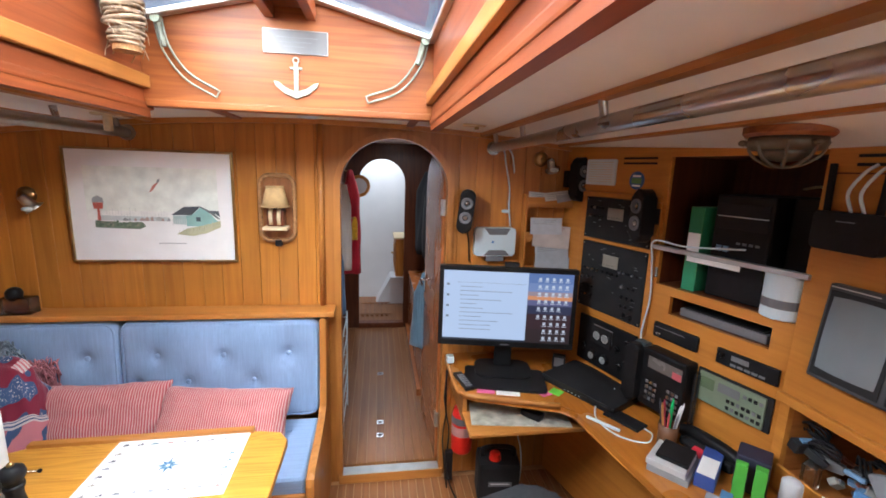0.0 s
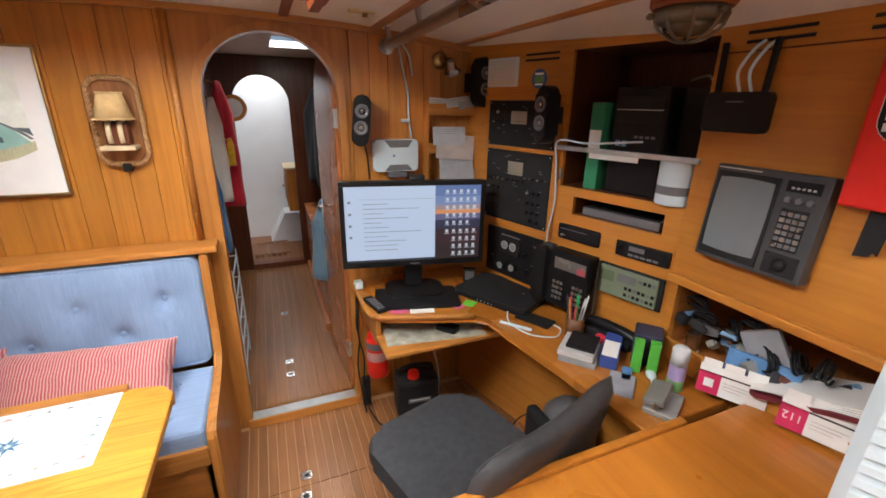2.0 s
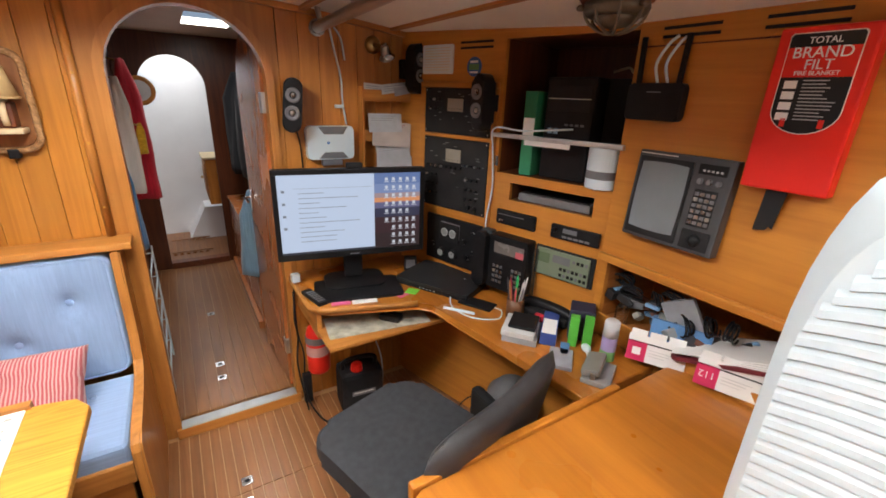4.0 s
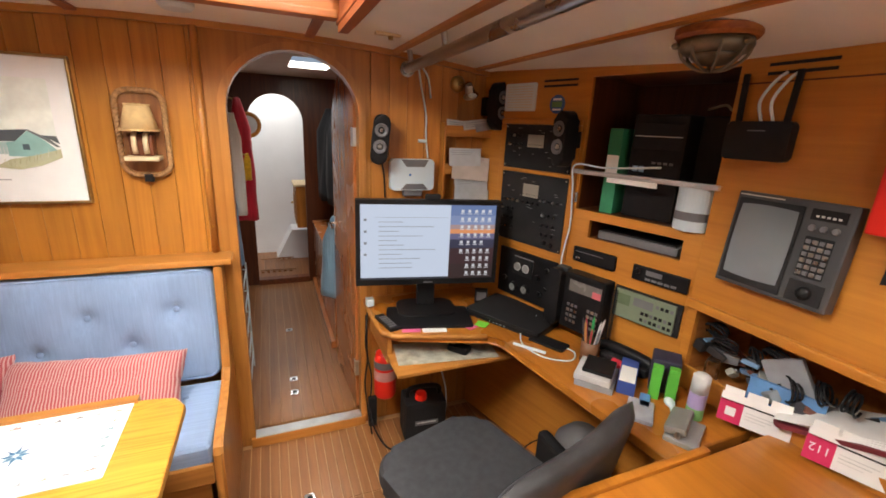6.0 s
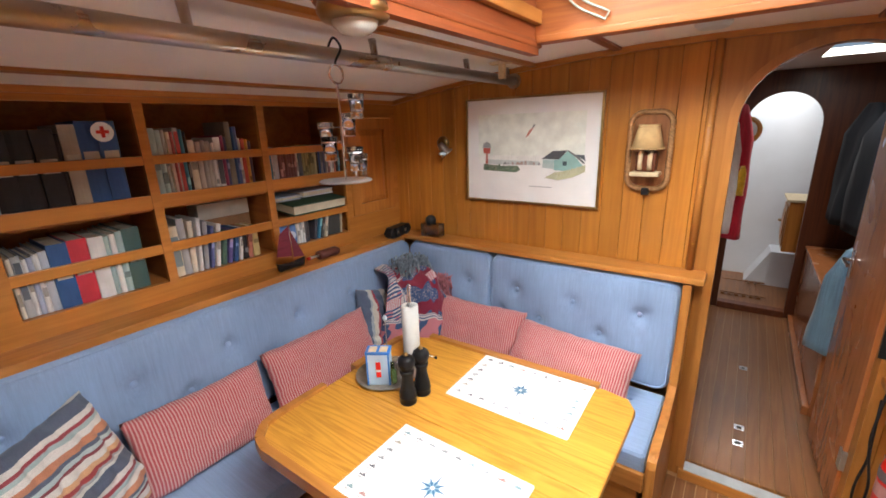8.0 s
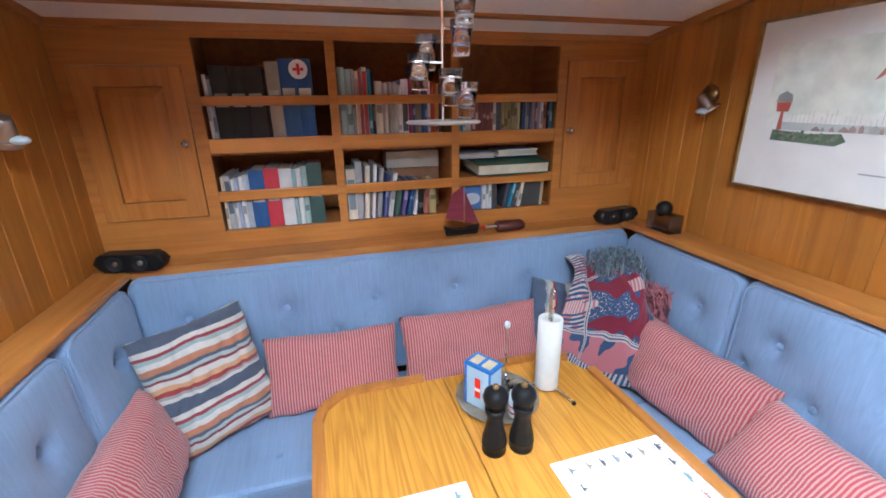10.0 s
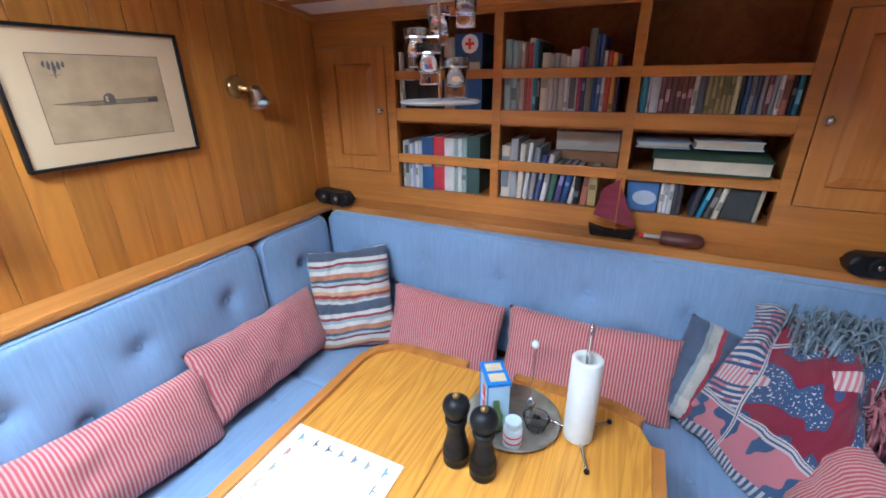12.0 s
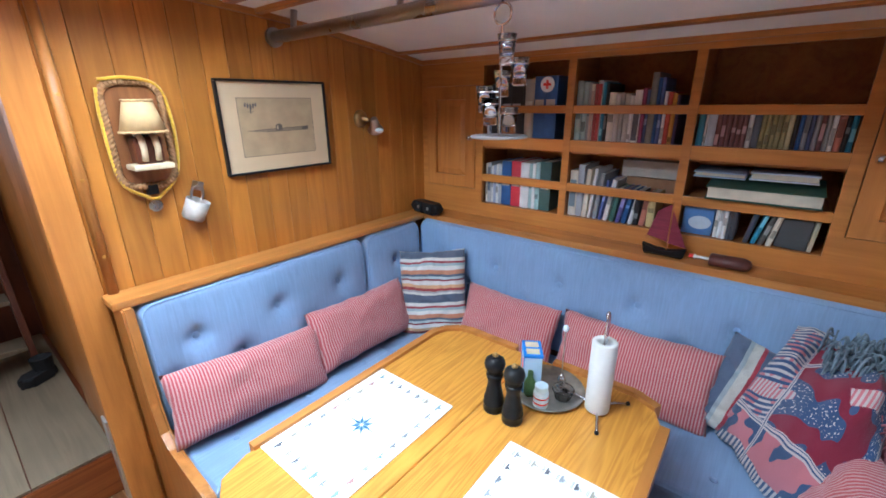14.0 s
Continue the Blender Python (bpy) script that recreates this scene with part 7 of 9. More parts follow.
def mill(x, y, h, label):
    s = thing("pepper_mill", label, "pepper mill", pose(x, y, TZ), "black pepper mills")
    k = h / 0.165
    part("body", lathe([(0.0005, 0), (0.026, 0), (0.027, 0.006 * k), (0.026, 0.02 * k), (0.0275, 0.022 * k), (0.0275, 0.026 * k), (0.0255, 0.03 * k), (0.0265, 0.034 * k), (0.0245, 0.037 * k), (0.0255, 0.041 * k), (0.0235, 0.044 * k), (0.022, 0.055 * k), (0.0175, 0.08 * k), (0.018, 0.092 * k), (0.022, 0.104 * k), (0.022, 0.112 * k), (0.0005, 0.112 * k)], 28), BLACK, s, smooth=True)
    part("head", lathe([(0.0005, 0.1125 * k), (0.019, 0.1125 * k), (0.0175, 0.118 * k), (0.025, 0.128 * k), (0.0275, 0.140 * k), (0.024, 0.152 * k), (0.014, 0.160 * k), (0.0005, 0.162 * k)], 28), BLACK, s, "round turning head", True)
    part("finial", ball(bmesh.new(), (0, 0, 0.164 * k), 0.0075), BRASS, s, "small brass finial", True)
    return s


mill(-0.893, 1.022, 0.165, "tall black wooden pepper mill")
mill(-0.885, 1.083, 0.162, "tall black wooden salt mill")
o = thing("paper_towel_stand", "white paper towel roll on a steel stand", "paper towel", pose(-1.055, 1.238, TZ))
part("roll", lathe([(0.018, 0.008), (0.030, 0.008), (0.031, 0.012), (0.031, 0.205), (0.029, 0.208), (0.02, 0.208), (0.018, 0.2), (0.018, 0.008)], 32), plain("soft_tissue_paper", (0.68, 0.69, 0.66), 0.9, speck=0.06, scale=40, relief=0.6), o, "white paper roll", True)
part("rod", tube(bmesh.new(), curve_pts([(0.004, 0, 0.01), (0.004, 0, 0.26), (0.008, 0, 0.28), (0.0, 0, 0.286), (-0.006, 0, 0.27), (-0.005, 0, 0.2)], 4), 0.004, 8), CHROME, o, smooth=True)
for a in (20, 140, 260):
    c, s_ = math.cos(radians(a)), math.sin(radians(a))
    lg = part("leg", tube(bmesh.new(), curve_pts([(0.01 * c, 0.01 * s_, 0.008), (0.05 * c, 0.05 * s_, 0.014), (0.088 * c, 0.088 * s_, 0.005)], 5), 0.0035, 8), CHROME, o, smooth=True)
    part("rubber_foot", ball(bmesh.new(), (0.092 * c, 0.092 * s_, 0.006), 0.006, u=10, v=6), BLACK, lg)
o = thing("tea_box", "blue and white carton with a small red lighthouse picture", "carton", pose(-1.04, 1.052, TZ + 0.004, 0, 0, 33))
b = B(-0.038, 0.038, -0.024, 0.024, 0, 0.118, 0.002)
part("carton", b, plain("pale_blue_card", (0.42, 0.58, 0.72), 0.5, speck=0.1), o)
EDGEB = plain("bright_blue_card", (0.03, 0.18, 0.55), 0.5)
for x0, x1, y0, y1, z0, z1 in ((-0.04, 0.04, -0.026, 0.026, 0.112, 0.1195), (-0.0385, -0.033, -0.0255, -0.024, 0, 0.112), (0.033, 0.0385, -0.0255, -0.024, 0, 0.112)):
    part("blue_edge", B(x0, x1, y0, y1, z0, z1), EDGEB, o, "bright blue border")
part("printed_tower", B(-0.007, 0.009, -0.0256, -0.0242, 0.03, 0.085), RED, o)
part("printed_stripe", B(-0.007, 0.009, -0.0262, -0.0256, 0.05, 0.058), PAPER, o)
for x in (-0.018, 0.018):
    part("printed_square", B(x - 0.013, x + 0.013, -0.018, 0.018, 0.1196, 0.1202), CREAM, o)
o = thing("pill_jar", "small white plastic jar with a red printed label", "jar", pose(-0.978, 1.115, TZ + 0.004))
part("body", lathe([(0.0005, 0), (0.019, 0), (0.02, 0.003), (0.02, 0.042), (0.016, 0.048), (0.0005, 0.048)], 24), WHITEP, o, smooth=True)
part("cap", lathe([(0.0005, 0.0485), (0.0175, 0.0485), (0.0175, 0.062), (0.0155, 0.064), (0.0005, 0.064)], 24), WHITEP, o)
for z in (0.012, 0.028):
    part("red_band", lathe([(0.0202, z), (0.0206, z), (0.0206, z + 0.004), (0.0202, z + 0.004)], 24), RED, o)
o = thing("flag_stand", "thin metal stand with a white knob on the tray", "stand", pose(-1.075, 1.128, TZ + 0.004))
part("foot", lathe([(0.0005, 0), (0.016, 0), (0.012, 0.012), (0.008, 0.02), (0.012, 0.03), (0.008, 0.042), (0.003, 0.05), (0.0005, 0.05)], 20), CHROME, o, smooth=True)
part("stem", rod(bmesh.new(), (0, 0, 0.05), (0, 0, 0.19), 0.0018, seg=8), STEEL, o)
part("knob", ball(bmesh.new(), (0, 0, 0.192), 0.008, (1, 1, 1.3)), WHITEP, o, smooth=True)
o = thing("glass_cruet", "small glass bottle with green oil", "bottle", pose(-1.0, 1.07, TZ + 0.004))
part("bottle", lathe([(0.0005, 0), (0.015, 0), (0.016, 0.04), (0.008, 0.055), (0.007, 0.075), (0.0005, 0.076)], 18), glass("olive_glass", (0.35, 0.45, 0.10)), o, smooth=True)
o = thing("glass_dish", "small cut glass dish on the tray", "dish", pose(-1.04, 1.15, TZ + 0.004))
part("dish", lathe([(0.0005, 0), (0.02, 0), (0.03, 0.03), (0.028, 0.03), (0.018, 0.004), (0.0005, 0.004)], 14), GLASS, o)


# blanket heaped in the settee corner
def patchwork():
    """Woven throw in bands and blots, laid out along the cloth itself."""
    m, nt, b = base("patchwork_weave", 0.95)
    b.inputs["Sheen Weight"].default_value = 0.2
    uv = nt.nodes.new("ShaderNodeUVMap")
    sp = nt.nodes.new("ShaderNodeSeparateXYZ")
    nt.links.new(uv.outputs[0], sp.inputs[0])
    u, v = sp.outputs[0], sp.outputs[1]

    def sums(op, a, c):
        n = nt.nodes.new("ShaderNodeMath")
        n.operation = op
        for k, w in ((0, a), (1, c)):
            if isinstance(w, (int, float)):
                n.inputs[k].default_value = w
            else:
                nt.links.new(w, n.inputs[k])
        return n.outputs[0]

    def blot(scale, level, shift):
        n = node(nt, "TexNoise", Scale=scale, Detail=1.0)
        mp = nt.nodes.new("ShaderNodeMapping")
        mp.inputs["Location"].default_value = (shift, shift * 2, 0)
        nt.links.new(uv.outputs[0], mp.inputs[0])
        nt.links.new(mp.outputs[0], n.inputs[0])
        return sums("GREATER_THAN", n.outputs[0], level)

    def line_at(expr, at, half):
        return sums("LESS_THAN", sums("ABSOLUTE", sums("SUBTRACT", expr, at), 0.0), half)

    red, pink, navy, cream = (0.20, 0.012, 0.035), (0.50, 0.17, 0.19), (0.045, 0.085, 0.18), (0.55, 0.50, 0.47)
    c = mix(nt, red, navy, blot(5.0, 0.53, 1.0))
    fine = node(nt, "TexNoise", Scale=70.0, Detail=1.0)
    nt.links.new(uv.outputs[0], fine.inputs[0])
    specks = sums("GREATER_THAN", fine.outputs[0], 0.62)
    c = mix(nt, c, cream, sums("MULTIPLY", specks, blot(5.0, 0.56, 1.0)))
    slant = sums("ADD", v, sums("MULTIPLY", u, 0.35))
    knit = sums("GREATER_THAN", sums("FRACT", sums("MULTIPLY", slant, 26.0), 0.0), 0.55)
    side = sums("LESS_THAN", u, 0.27)
    c = mix(nt, c, mix(nt, navy, mix(nt, cream, pink, blot(9.0, 0.5, 4.0)), knit), side)
    mid = sums("MULTIPLY", sums("GREATER_THAN", slant, 0.52), sums("LESS_THAN", slant, 0.62))
    bars = sums("GREATER_THAN", sums("FRACT", sums("MULTIPLY", u, 30.0), 0.0), 0.5)
    c = mix(nt, c, mix(nt, pink, cream, bars), sums("MULTIPLY", mid, blot(4.0, 0.47, 8.0)))
    low = sums("GREATER_THAN", v, 0.72)
    c = mix(nt, c, mix(nt, pink, navy, blot(6.0, 0.55, 12.0)), low)
    c = mix(nt, c, mix(nt, cream, navy, bars), sums("GREATER_THAN", v, 0.93))
    for expr, at, half in ((v, 0.72, 0.012), (v, 0.70, 0.006), (slant, 0.34, 0.010), (u, 0.28, 0.008), (u, 0.985, 0.012), (v, 0.015, 0.015)):
        c = mix(nt, c, cream, line_at(expr, at, half * 1.5))
        c = mix(nt, c, navy, line_at(expr, at, half * 0.4))
    nt.links.new(c, b.inputs["Base Color"])
    n3 = node(nt, "TexNoise", Scale=300.0, Detail=2.0)
    nt.links.new(coords(nt), n3.inputs[0])
    bump(nt, b, n3.outputs[0], 0.7, 0.003)
    return m


PATCH = patchwork()
blanket = thing("throw_blanket", "fringed patchwork throw in red, pink and navy heaped on the settee", "blanket")
corner = [Vector((-1.61, 1.62, 0.86)), Vector((-1.50, 1.86, 0.86)), Vector((-1.16, 1.74, 0.475)), Vector((-1.50, 1.49, 0.475))]
b = bmesh.new()
n, g = 34, []
for k in range(n + 1):
    r = []
    for j in range(n + 1):
        u, v = j / n, k / n
        p = corner[0].lerp(corner[1], u).lerp(corner[3].lerp(corner[2], u), v)
        p = p + Vector((0.10, 0, 0.09)) * math.sin(math.pi * v) * (0.7 + 0.3 * math.sin(math.pi * u))
        f = noise.noise(Vector((u * 3.2, v * 2.2, 3.0))) * 0.05 + noise.noise(Vector((u * 9, v * 4, 1.0))) * 0.016 + 0.022 * math.sin(9 * (u + 0.6 * v)) * math.sin(math.pi * v)
        p = p + Vector((f * 0.8, f * 0.3, f))
        p.z = max(p.z, 0.472)
        r.append(b.verts.new(p))
    g.append(r)
uvs = b.loops.layers.uv.new("UVMap")
for k in range(n):
    for j in range(n):
        f = b.faces.new((g[k][j], g[k][j + 1], g[k + 1][j + 1], g[k + 1][j]))
        for lp, (dj, dk) in zip(f.loops, ((0, 0), (1, 0), (1, 1), (0, 1))):
            lp[uvs].uv = ((j + dj) / n, (k + dk) / n)
bl = part("cloth", b, PATCH, blanket, smooth=True)
th = bl.modifiers.new("thickness", "SOLIDIFY")
th.thickness = 0.008
rf = random.Random(21)
for rgb, c0, nn, lab in (((0.20, 0.25, 0.29), Vector((-1.51, 1.80, 0.845)), 850, "grey-blue wool fringe"), ((0.46, 0.17, 0.19), Vector((-1.40, 1.87, 0.745)), 600, "pink and cream wool fringe")):
    b = bmesh.new()
    for k in range(nn):
        s0 = c0 + Vector((max(-0.07, min(0.07, rf.gauss(0.0, 0.045))), max(-0.11, min(0.07, rf.gauss(-0.02, 0.05))), max(-0.07, min(0.04, rf.gauss(-0.015, 0.032)))))
        d = Vector((rf.uniform(-0.1, 0.6), rf.uniform(-0.6, 0.5), rf.uniform(-1.0, 0.1))).normalized()
        L = rf.uniform(0.02, 0.05)
        tube(b, curve_pts([s0, s0 + d * L * 0.5 + Vector((0, 0, 0.022)), s0 + d * L + Vector((0, 0, -0.02))], 3), rf.uniform(0.0018, 0.0034), 5)
    ob = part("fringe", b, plain("wool_" + lab.split("-")[0].split(" ")[0], rgb, 0.95, speck=0.5, scale=45, relief=0.8), blanket, lab, True)

# ---- on and under the desk ----
def office_chair():
    s = thing("office_chair", "worn charcoal swivel office chair", "chair", pose(0.487, 1.105, 0, 0, 0, 17))
    b = prism(rounded(0.45, 0.47, 0.09, 8), 0.385, 0.455, 0.028, Matrix.Translation((0, 0.015, 0)))
    part("seat", b, CHAIR, s, "charcoal fabric seat", False)
    part("seat_shell", prism(rounded(0.41, 0.40, 0.08, 8), 0.362, 0.386, 0, Matrix.Translation((0, 0.03, 0))), BLACK, s)
    b = bmesh.new()
    n, mz, rows = 18, 14, []
    for side in (0, 1):
        g = []
        for k in range(mz + 1):
            r = []
            for j in range(n + 1):
                u, v = 2 * j / n - 1, 2 * k / mz - 1
                w = 0.285 * (1 - 0.06 * (v + 1) / 2)
                c = max(0.0, (abs(u) ** 7 + abs(v) ** 7)) ** (1 / 7)
                m9 = max(abs(u), abs(v), 1e-6)
                u2, v2 = u * m9 / max(c, 1e-6), v * m9 / max(c, 1e-6)
                x = u2 * w
                z = 0.645 + v2 * 0.195
                y = -0.262 - 0.03 * (1 - u2 * u2) - 0.035 * (v2 + 1)
                t = 0.030 * hump(u, v, 9)
                r.append((x, y + (t if side else -t), z))
            g.append(r)
        rows.append(g)
    front = [[b.verts.new(p) for p in r] for r in rows[0]]
    back = [[front[k][j] if k in (0, mz) or j in (0, n) else b.verts.new(rows[1][k][j]) for j in range(n + 1)] for k in range(mz + 1)]
    for gg in (front, back):
        for p, q in zip(gg, gg[1:]):
            for j in range(n):
                b.faces.new((p[j], p[j + 1], q[j + 1], q[j]))
    part("backrest", b, LEATHER, s, "scuffed black leatherette backrest", True)
    part("back_bar", tube(bmesh.new(), curve_pts([(0, -0.05, 0.355), (0, -0.25, 0.36), (0, -0.335, 0.42), (0, -0.35, 0.62)], 5), 0.018, 10), BLACK, s)
    part("lever", rod(bmesh.new(), (-0.1, 0.02, 0.35), (-0.27, 0.03, 0.345), 0.008, seg=8), BLACK, s)
    part("column", rod(bmesh.new(), (0, 0, 0.09), (0, 0, 0.362), 0.028, seg=16), BLACK, s)
    for k in range(5):
        a = radians(72 * k + 20)
        leg = part("foot_arm", tube(bmesh.new(), [(0, 0, 0.10), (0.12 * math.cos(a), 0.12 * math.sin(a), 0.085), (0.25 * math.cos(a), 0.25 * math.sin(a), 0.065)], 0.018, 8), BLACK, s)
        part("castor", rod(bmesh.new(), (0.25 * math.cos(a) - 0.02 * math.sin(a), 0.25 * math.sin(a) + 0.02 * math.cos(a), 0.025), (0.25 * math.cos(a) + 0.02 * math.sin(a), 0.25 * math.sin(a) - 0.02 * math.cos(a), 0.025), 0.025, seg=14), BLACK, leg)
    return s


office_chair()
o = thing("grey_bin", "grey and black plastic bin under the desk", "bin", pose(1.03, 1.22, 0))
part("shell", lathe([(0.0005, 0), (0.10, 0), (0.115, 0.25), (0.10, 0.34), (0.06, 0.385), (0.0005, 0.395)], 28), plain("mid_grey_plastic", (0.13, 0.13, 0.135), 0.5), o, smooth=True)
part("black_side", B(-0.15, -0.10, -0.09, 0.09, 0.0, 0.36, 0.02), BLACKM, o)


def fan_heater():
    s = thing("dehumidifier", "large white rounded dehumidifier with slatted grille standing on the counter", "dehumidifier", pose(0.865, 0.155, CZ, 0, 0, -84))
    W, H, D = 0.425, 0.76, 0.24
    def outline(w, h):
        pts = []
        for k in range(40):
            a = 2 * math.pi * k / 40
            c, s2 = math.cos(a), math.sin(a)
            pts.append((w / 2 * math.copysign(abs(c) ** (0.62 if s2 > 0 else 0.2), c), h / 2 + h / 2 * math.copysign(abs(s2) ** (0.75 if s2 > 0 else 0.2), s2)))
        return pts
    b = prism(outline(W, H), -D / 2, D / 2, 0.0)
    es = [e for e in b.edges if abs(e.verts[0].co.z - e.verts[1].co.z) < 1e-6]
    bmesh.ops.bevel(b, geom=es, offset=0.05, segments=6, profile=0.5, affect="EDGES")
    b.transform(pose(0, 0, 0, 90))
    part("body", b, WHITEP, s, "glossy white shell", True)
    # sloping curved slats over the front
    lo, hi = 0.13, 0.63
    part("grille_recess", prism([(x * 0.9, 0.10 + (z / H) * 0.56) for x, z in outline(W, H)], D / 2 + 0.0005, D / 2 + 0.002, 0, pose(0, 0, 0, 90)), WHITEP, s)
    for k in range(21):
        z = lo + (hi - lo) * k / 20
        half = 0.194 * (1 - 0.45 * max(0.0, (z - 0.42) / 0.21) ** 2)
        pts = [(half * t, -D / 2 - 0.006 - 0.020 * (1 - t * t), z - 0.035 * t * t + 0.012) for t in [j / 8 - 1 for j in range(17)]]
        bb = bmesh.new()
        rows = []
        for x, y, zz in pts:
            rows.append([bb.verts.new(p) for p in ((x, y + 0.0035, zz + 0.0168), (x, y - 0.0035, zz + 0.007), (x, y - 0.005, zz - 0.005), (x, y + 0.002, zz - 0.0078))])
        for p, q in zip(rows, rows[1:]):
            for j in range(4):
                bb.faces.new((p[j], p[(j + 1) % 4], q[(j + 1) % 4], q[j]))
        bb.faces.new(rows[0])
        bb.faces.new(rows[-1])
        part("slat", bb, WHITEP, s)
    part("dark_window", prism([(-0.17, 0.012), (-0.05, 0.012), (-0.09, 0.06), (-0.155, 0.105), (-0.17, 0.10)], D / 2 + 0.001, D / 2 + 0.004, 0, pose(0, 0, 0, 90)), plain("dark_violet_plastic", (0.03, 0.025, 0.05), 0.2), s, "dark tank window")
    return s


fan_heater()

# ---- small things on the desk ----
def slab(name, label, category, x, y, z, w, d, t, rgb_or_mat, turn=0, bevel=0.002, tilt=0):
    o = thing(name, label, category, pose(x, y, z, tilt, 0, turn))
    m = rgb_or_mat if not isinstance(rgb_or_mat, tuple) else TINT
    ob = part("body", B(-w / 2, w / 2, -d / 2, d / 2, 0, t, bevel), m, o)
    if isinstance(rgb_or_mat, tuple):
        colour(ob, rgb_or_mat)
    return o


o = slab("remote_control", "black remote control on the desk edge", "remote control", 0.372, 1.72, DZ, 0.042, 0.15, 0.016, BLACK, 12, 0.004)
for r in range(6):
    for k in range(3):
        part("key", B(-0.014 + 0.011 * k, -0.006 + 0.011 * k, -0.06 + 0.019 * r, -0.05 + 0.019 * r, 0.016, 0.018), GREYP, o)
slab("sticky_note", "pink sticky note on the desk", "note", 0.455, 1.645, DZ, 0.075, 0.05, 0.002, (0.72, 0.12, 0.30), -14)
slab("sticky_note", "white slip of paper on the desk", "note", 0.545, 1.615, DZ, 0.10, 0.045, 0.002, PAPER, -14)
slab("sticky_note", "pink sticky note under the monitor", "note", 0.70, 1.60, DZ, 0.05, 0.05, 0.002, (0.72, 0.12, 0.30), 20)
slab("sticky_note", "bright green sticky note on the desk", "note", 0.755, 1.60, DZ + 0.002, 0.05, 0.05, 0.002, (0.18, 0.62, 0.05), 40)
slab("card_slip", "small white card beside the monitor foot", "note", 0.78, 1.75, DZ, 0.05, 0.035, 0.012, PAPER, 30, tilt=14)
o = slab("desk_clock", "small dark clock behind the laptop", "clock", 0.86, 1.82, DZ, 0.06, 0.03, 0.07, BLACK, -25, 0.006)
part("face", B(-0.022, 0.022, -0.0165, -0.0152, 0.015, 0.058), GREYP, o)
o = slab("mouse", "black computer mouse on the pull-out board", "mouse", 0.655, 1.60, 0.592, 0.055, 0.095, 0.03, BLACK, 40, 0.013)
part("wheel", rod(bmesh.new(), (-0.004, 0.025, 0.028), (0.004, 0.025, 0.028), 0.006, seg=12), GREYP, o)
o = slab("mouse_mat", "worn chart-patterned mouse mat", "mat", 0.60, 1.62, 0.5922, 0.42, 0.17, 0.003, plain("faded_chart_paper", (0.42, 0.41, 0.34), 0.8, speck=0.35, scale=25), -8, 0)
o.location.z = 0.5915
pens = thing("pen_cup", "brown pen cup full of pens and markers", "pen cup", pose(1.0, 1.225, DZ))
part("cup", lathe([(0.0005, 0), (0.03, 0), (0.033, 0.08), (0.030, 0.08), (0.027, 0.006), (0.0005, 0.006)], 22), plain("brown_leatherette", (0.16, 0.07, 0.03), 0.5), pens, smooth=True)
rr = random.Random(3)
for k, c in enumerate(((0.75, 0.75, 0.75), (0.02, 0.45, 0.12), (0.45, 0.03, 0.10), (0.05, 0.05, 0.06), (0.55, 0.25, 0.08), (0.6, 0.08, 0.10), (0.2, 0.2, 0.22), (0.7, 0.7, 0.68))):
    a = 2 * math.pi * k / 8
    p = Vector((0.012 * math.cos(a), 0.012 * math.sin(a), 0.01))
    q = Vector((0.035 * math.cos(a), 0.035 * math.sin(a), rr.uniform(0.125, 0.165)))
    pn2 = colour(part("pen", rod(bmesh.new(), p, q, 0.0055 if k == 1 else 0.004, seg=8), TINT, pens), c)
    colour(part("tip", rod(bmesh.new(), q, q + (q - p).normalized() * 0.014, 0.0035, 0.001, 8), TINT, pn2), c)
o = slab("smartphone", "black smartphone charging on the desk", "phone", 0.935, 1.375, DZ, 0.072, 0.145, 0.009, BLACK, 28, 0.004)
part("screen", B(-0.033, 0.033, -0.068, 0.068, 0.0092, 0.0096), BLACK, o)
part("charging_cable", tube(bmesh.new(), curve_pts([(0.005, -0.075, 0.006), (-0.005, -0.11, 0.004), (-0.07, -0.12, 0.004), (-0.115, -0.04, 0.004), (-0.09, 0.06, 0.004), (-0.01, 0.12, 0.004), (0.09, 0.15, 0.004), (0.14, 0.13, 0.03)], 8), 0.0028, 6), WHITEP, o, "white charging cable", True)
slab("stylus", "white pen lying on the desk", "pen", 0.835, 1.36, DZ, 0.012, 0.13, 0.010, WHITEP, 38, 0.004)
o = slab("notebook_stack", "stack of a grey notebook and papers", "notebook", 0.945, 1.115, DZ, 0.12, 0.15, 0.022, (0.30, 0.31, 0.33), -52)
colour(part("notebook", B(-0.065, 0.05, -0.075, 0.06, 0.0225, 0.042, 0.003), TINT, o), (0.55, 0.55, 0.55))
part("wallet", B(-0.045, 0.05, -0.05, 0.055, 0.0425, 0.056, 0.004), BLACK, o, "black wallet on top")
o = slab("blue_carton", "blue and white long carton", "carton", 1.035, 1.07, DZ, 0.055, 0.17, 0.045, (0.04, 0.08, 0.30), -50)
part("white_top", B(-0.024, 0.024, -0.083, 0.02, 0.0455, 0.047), PAPER, o)
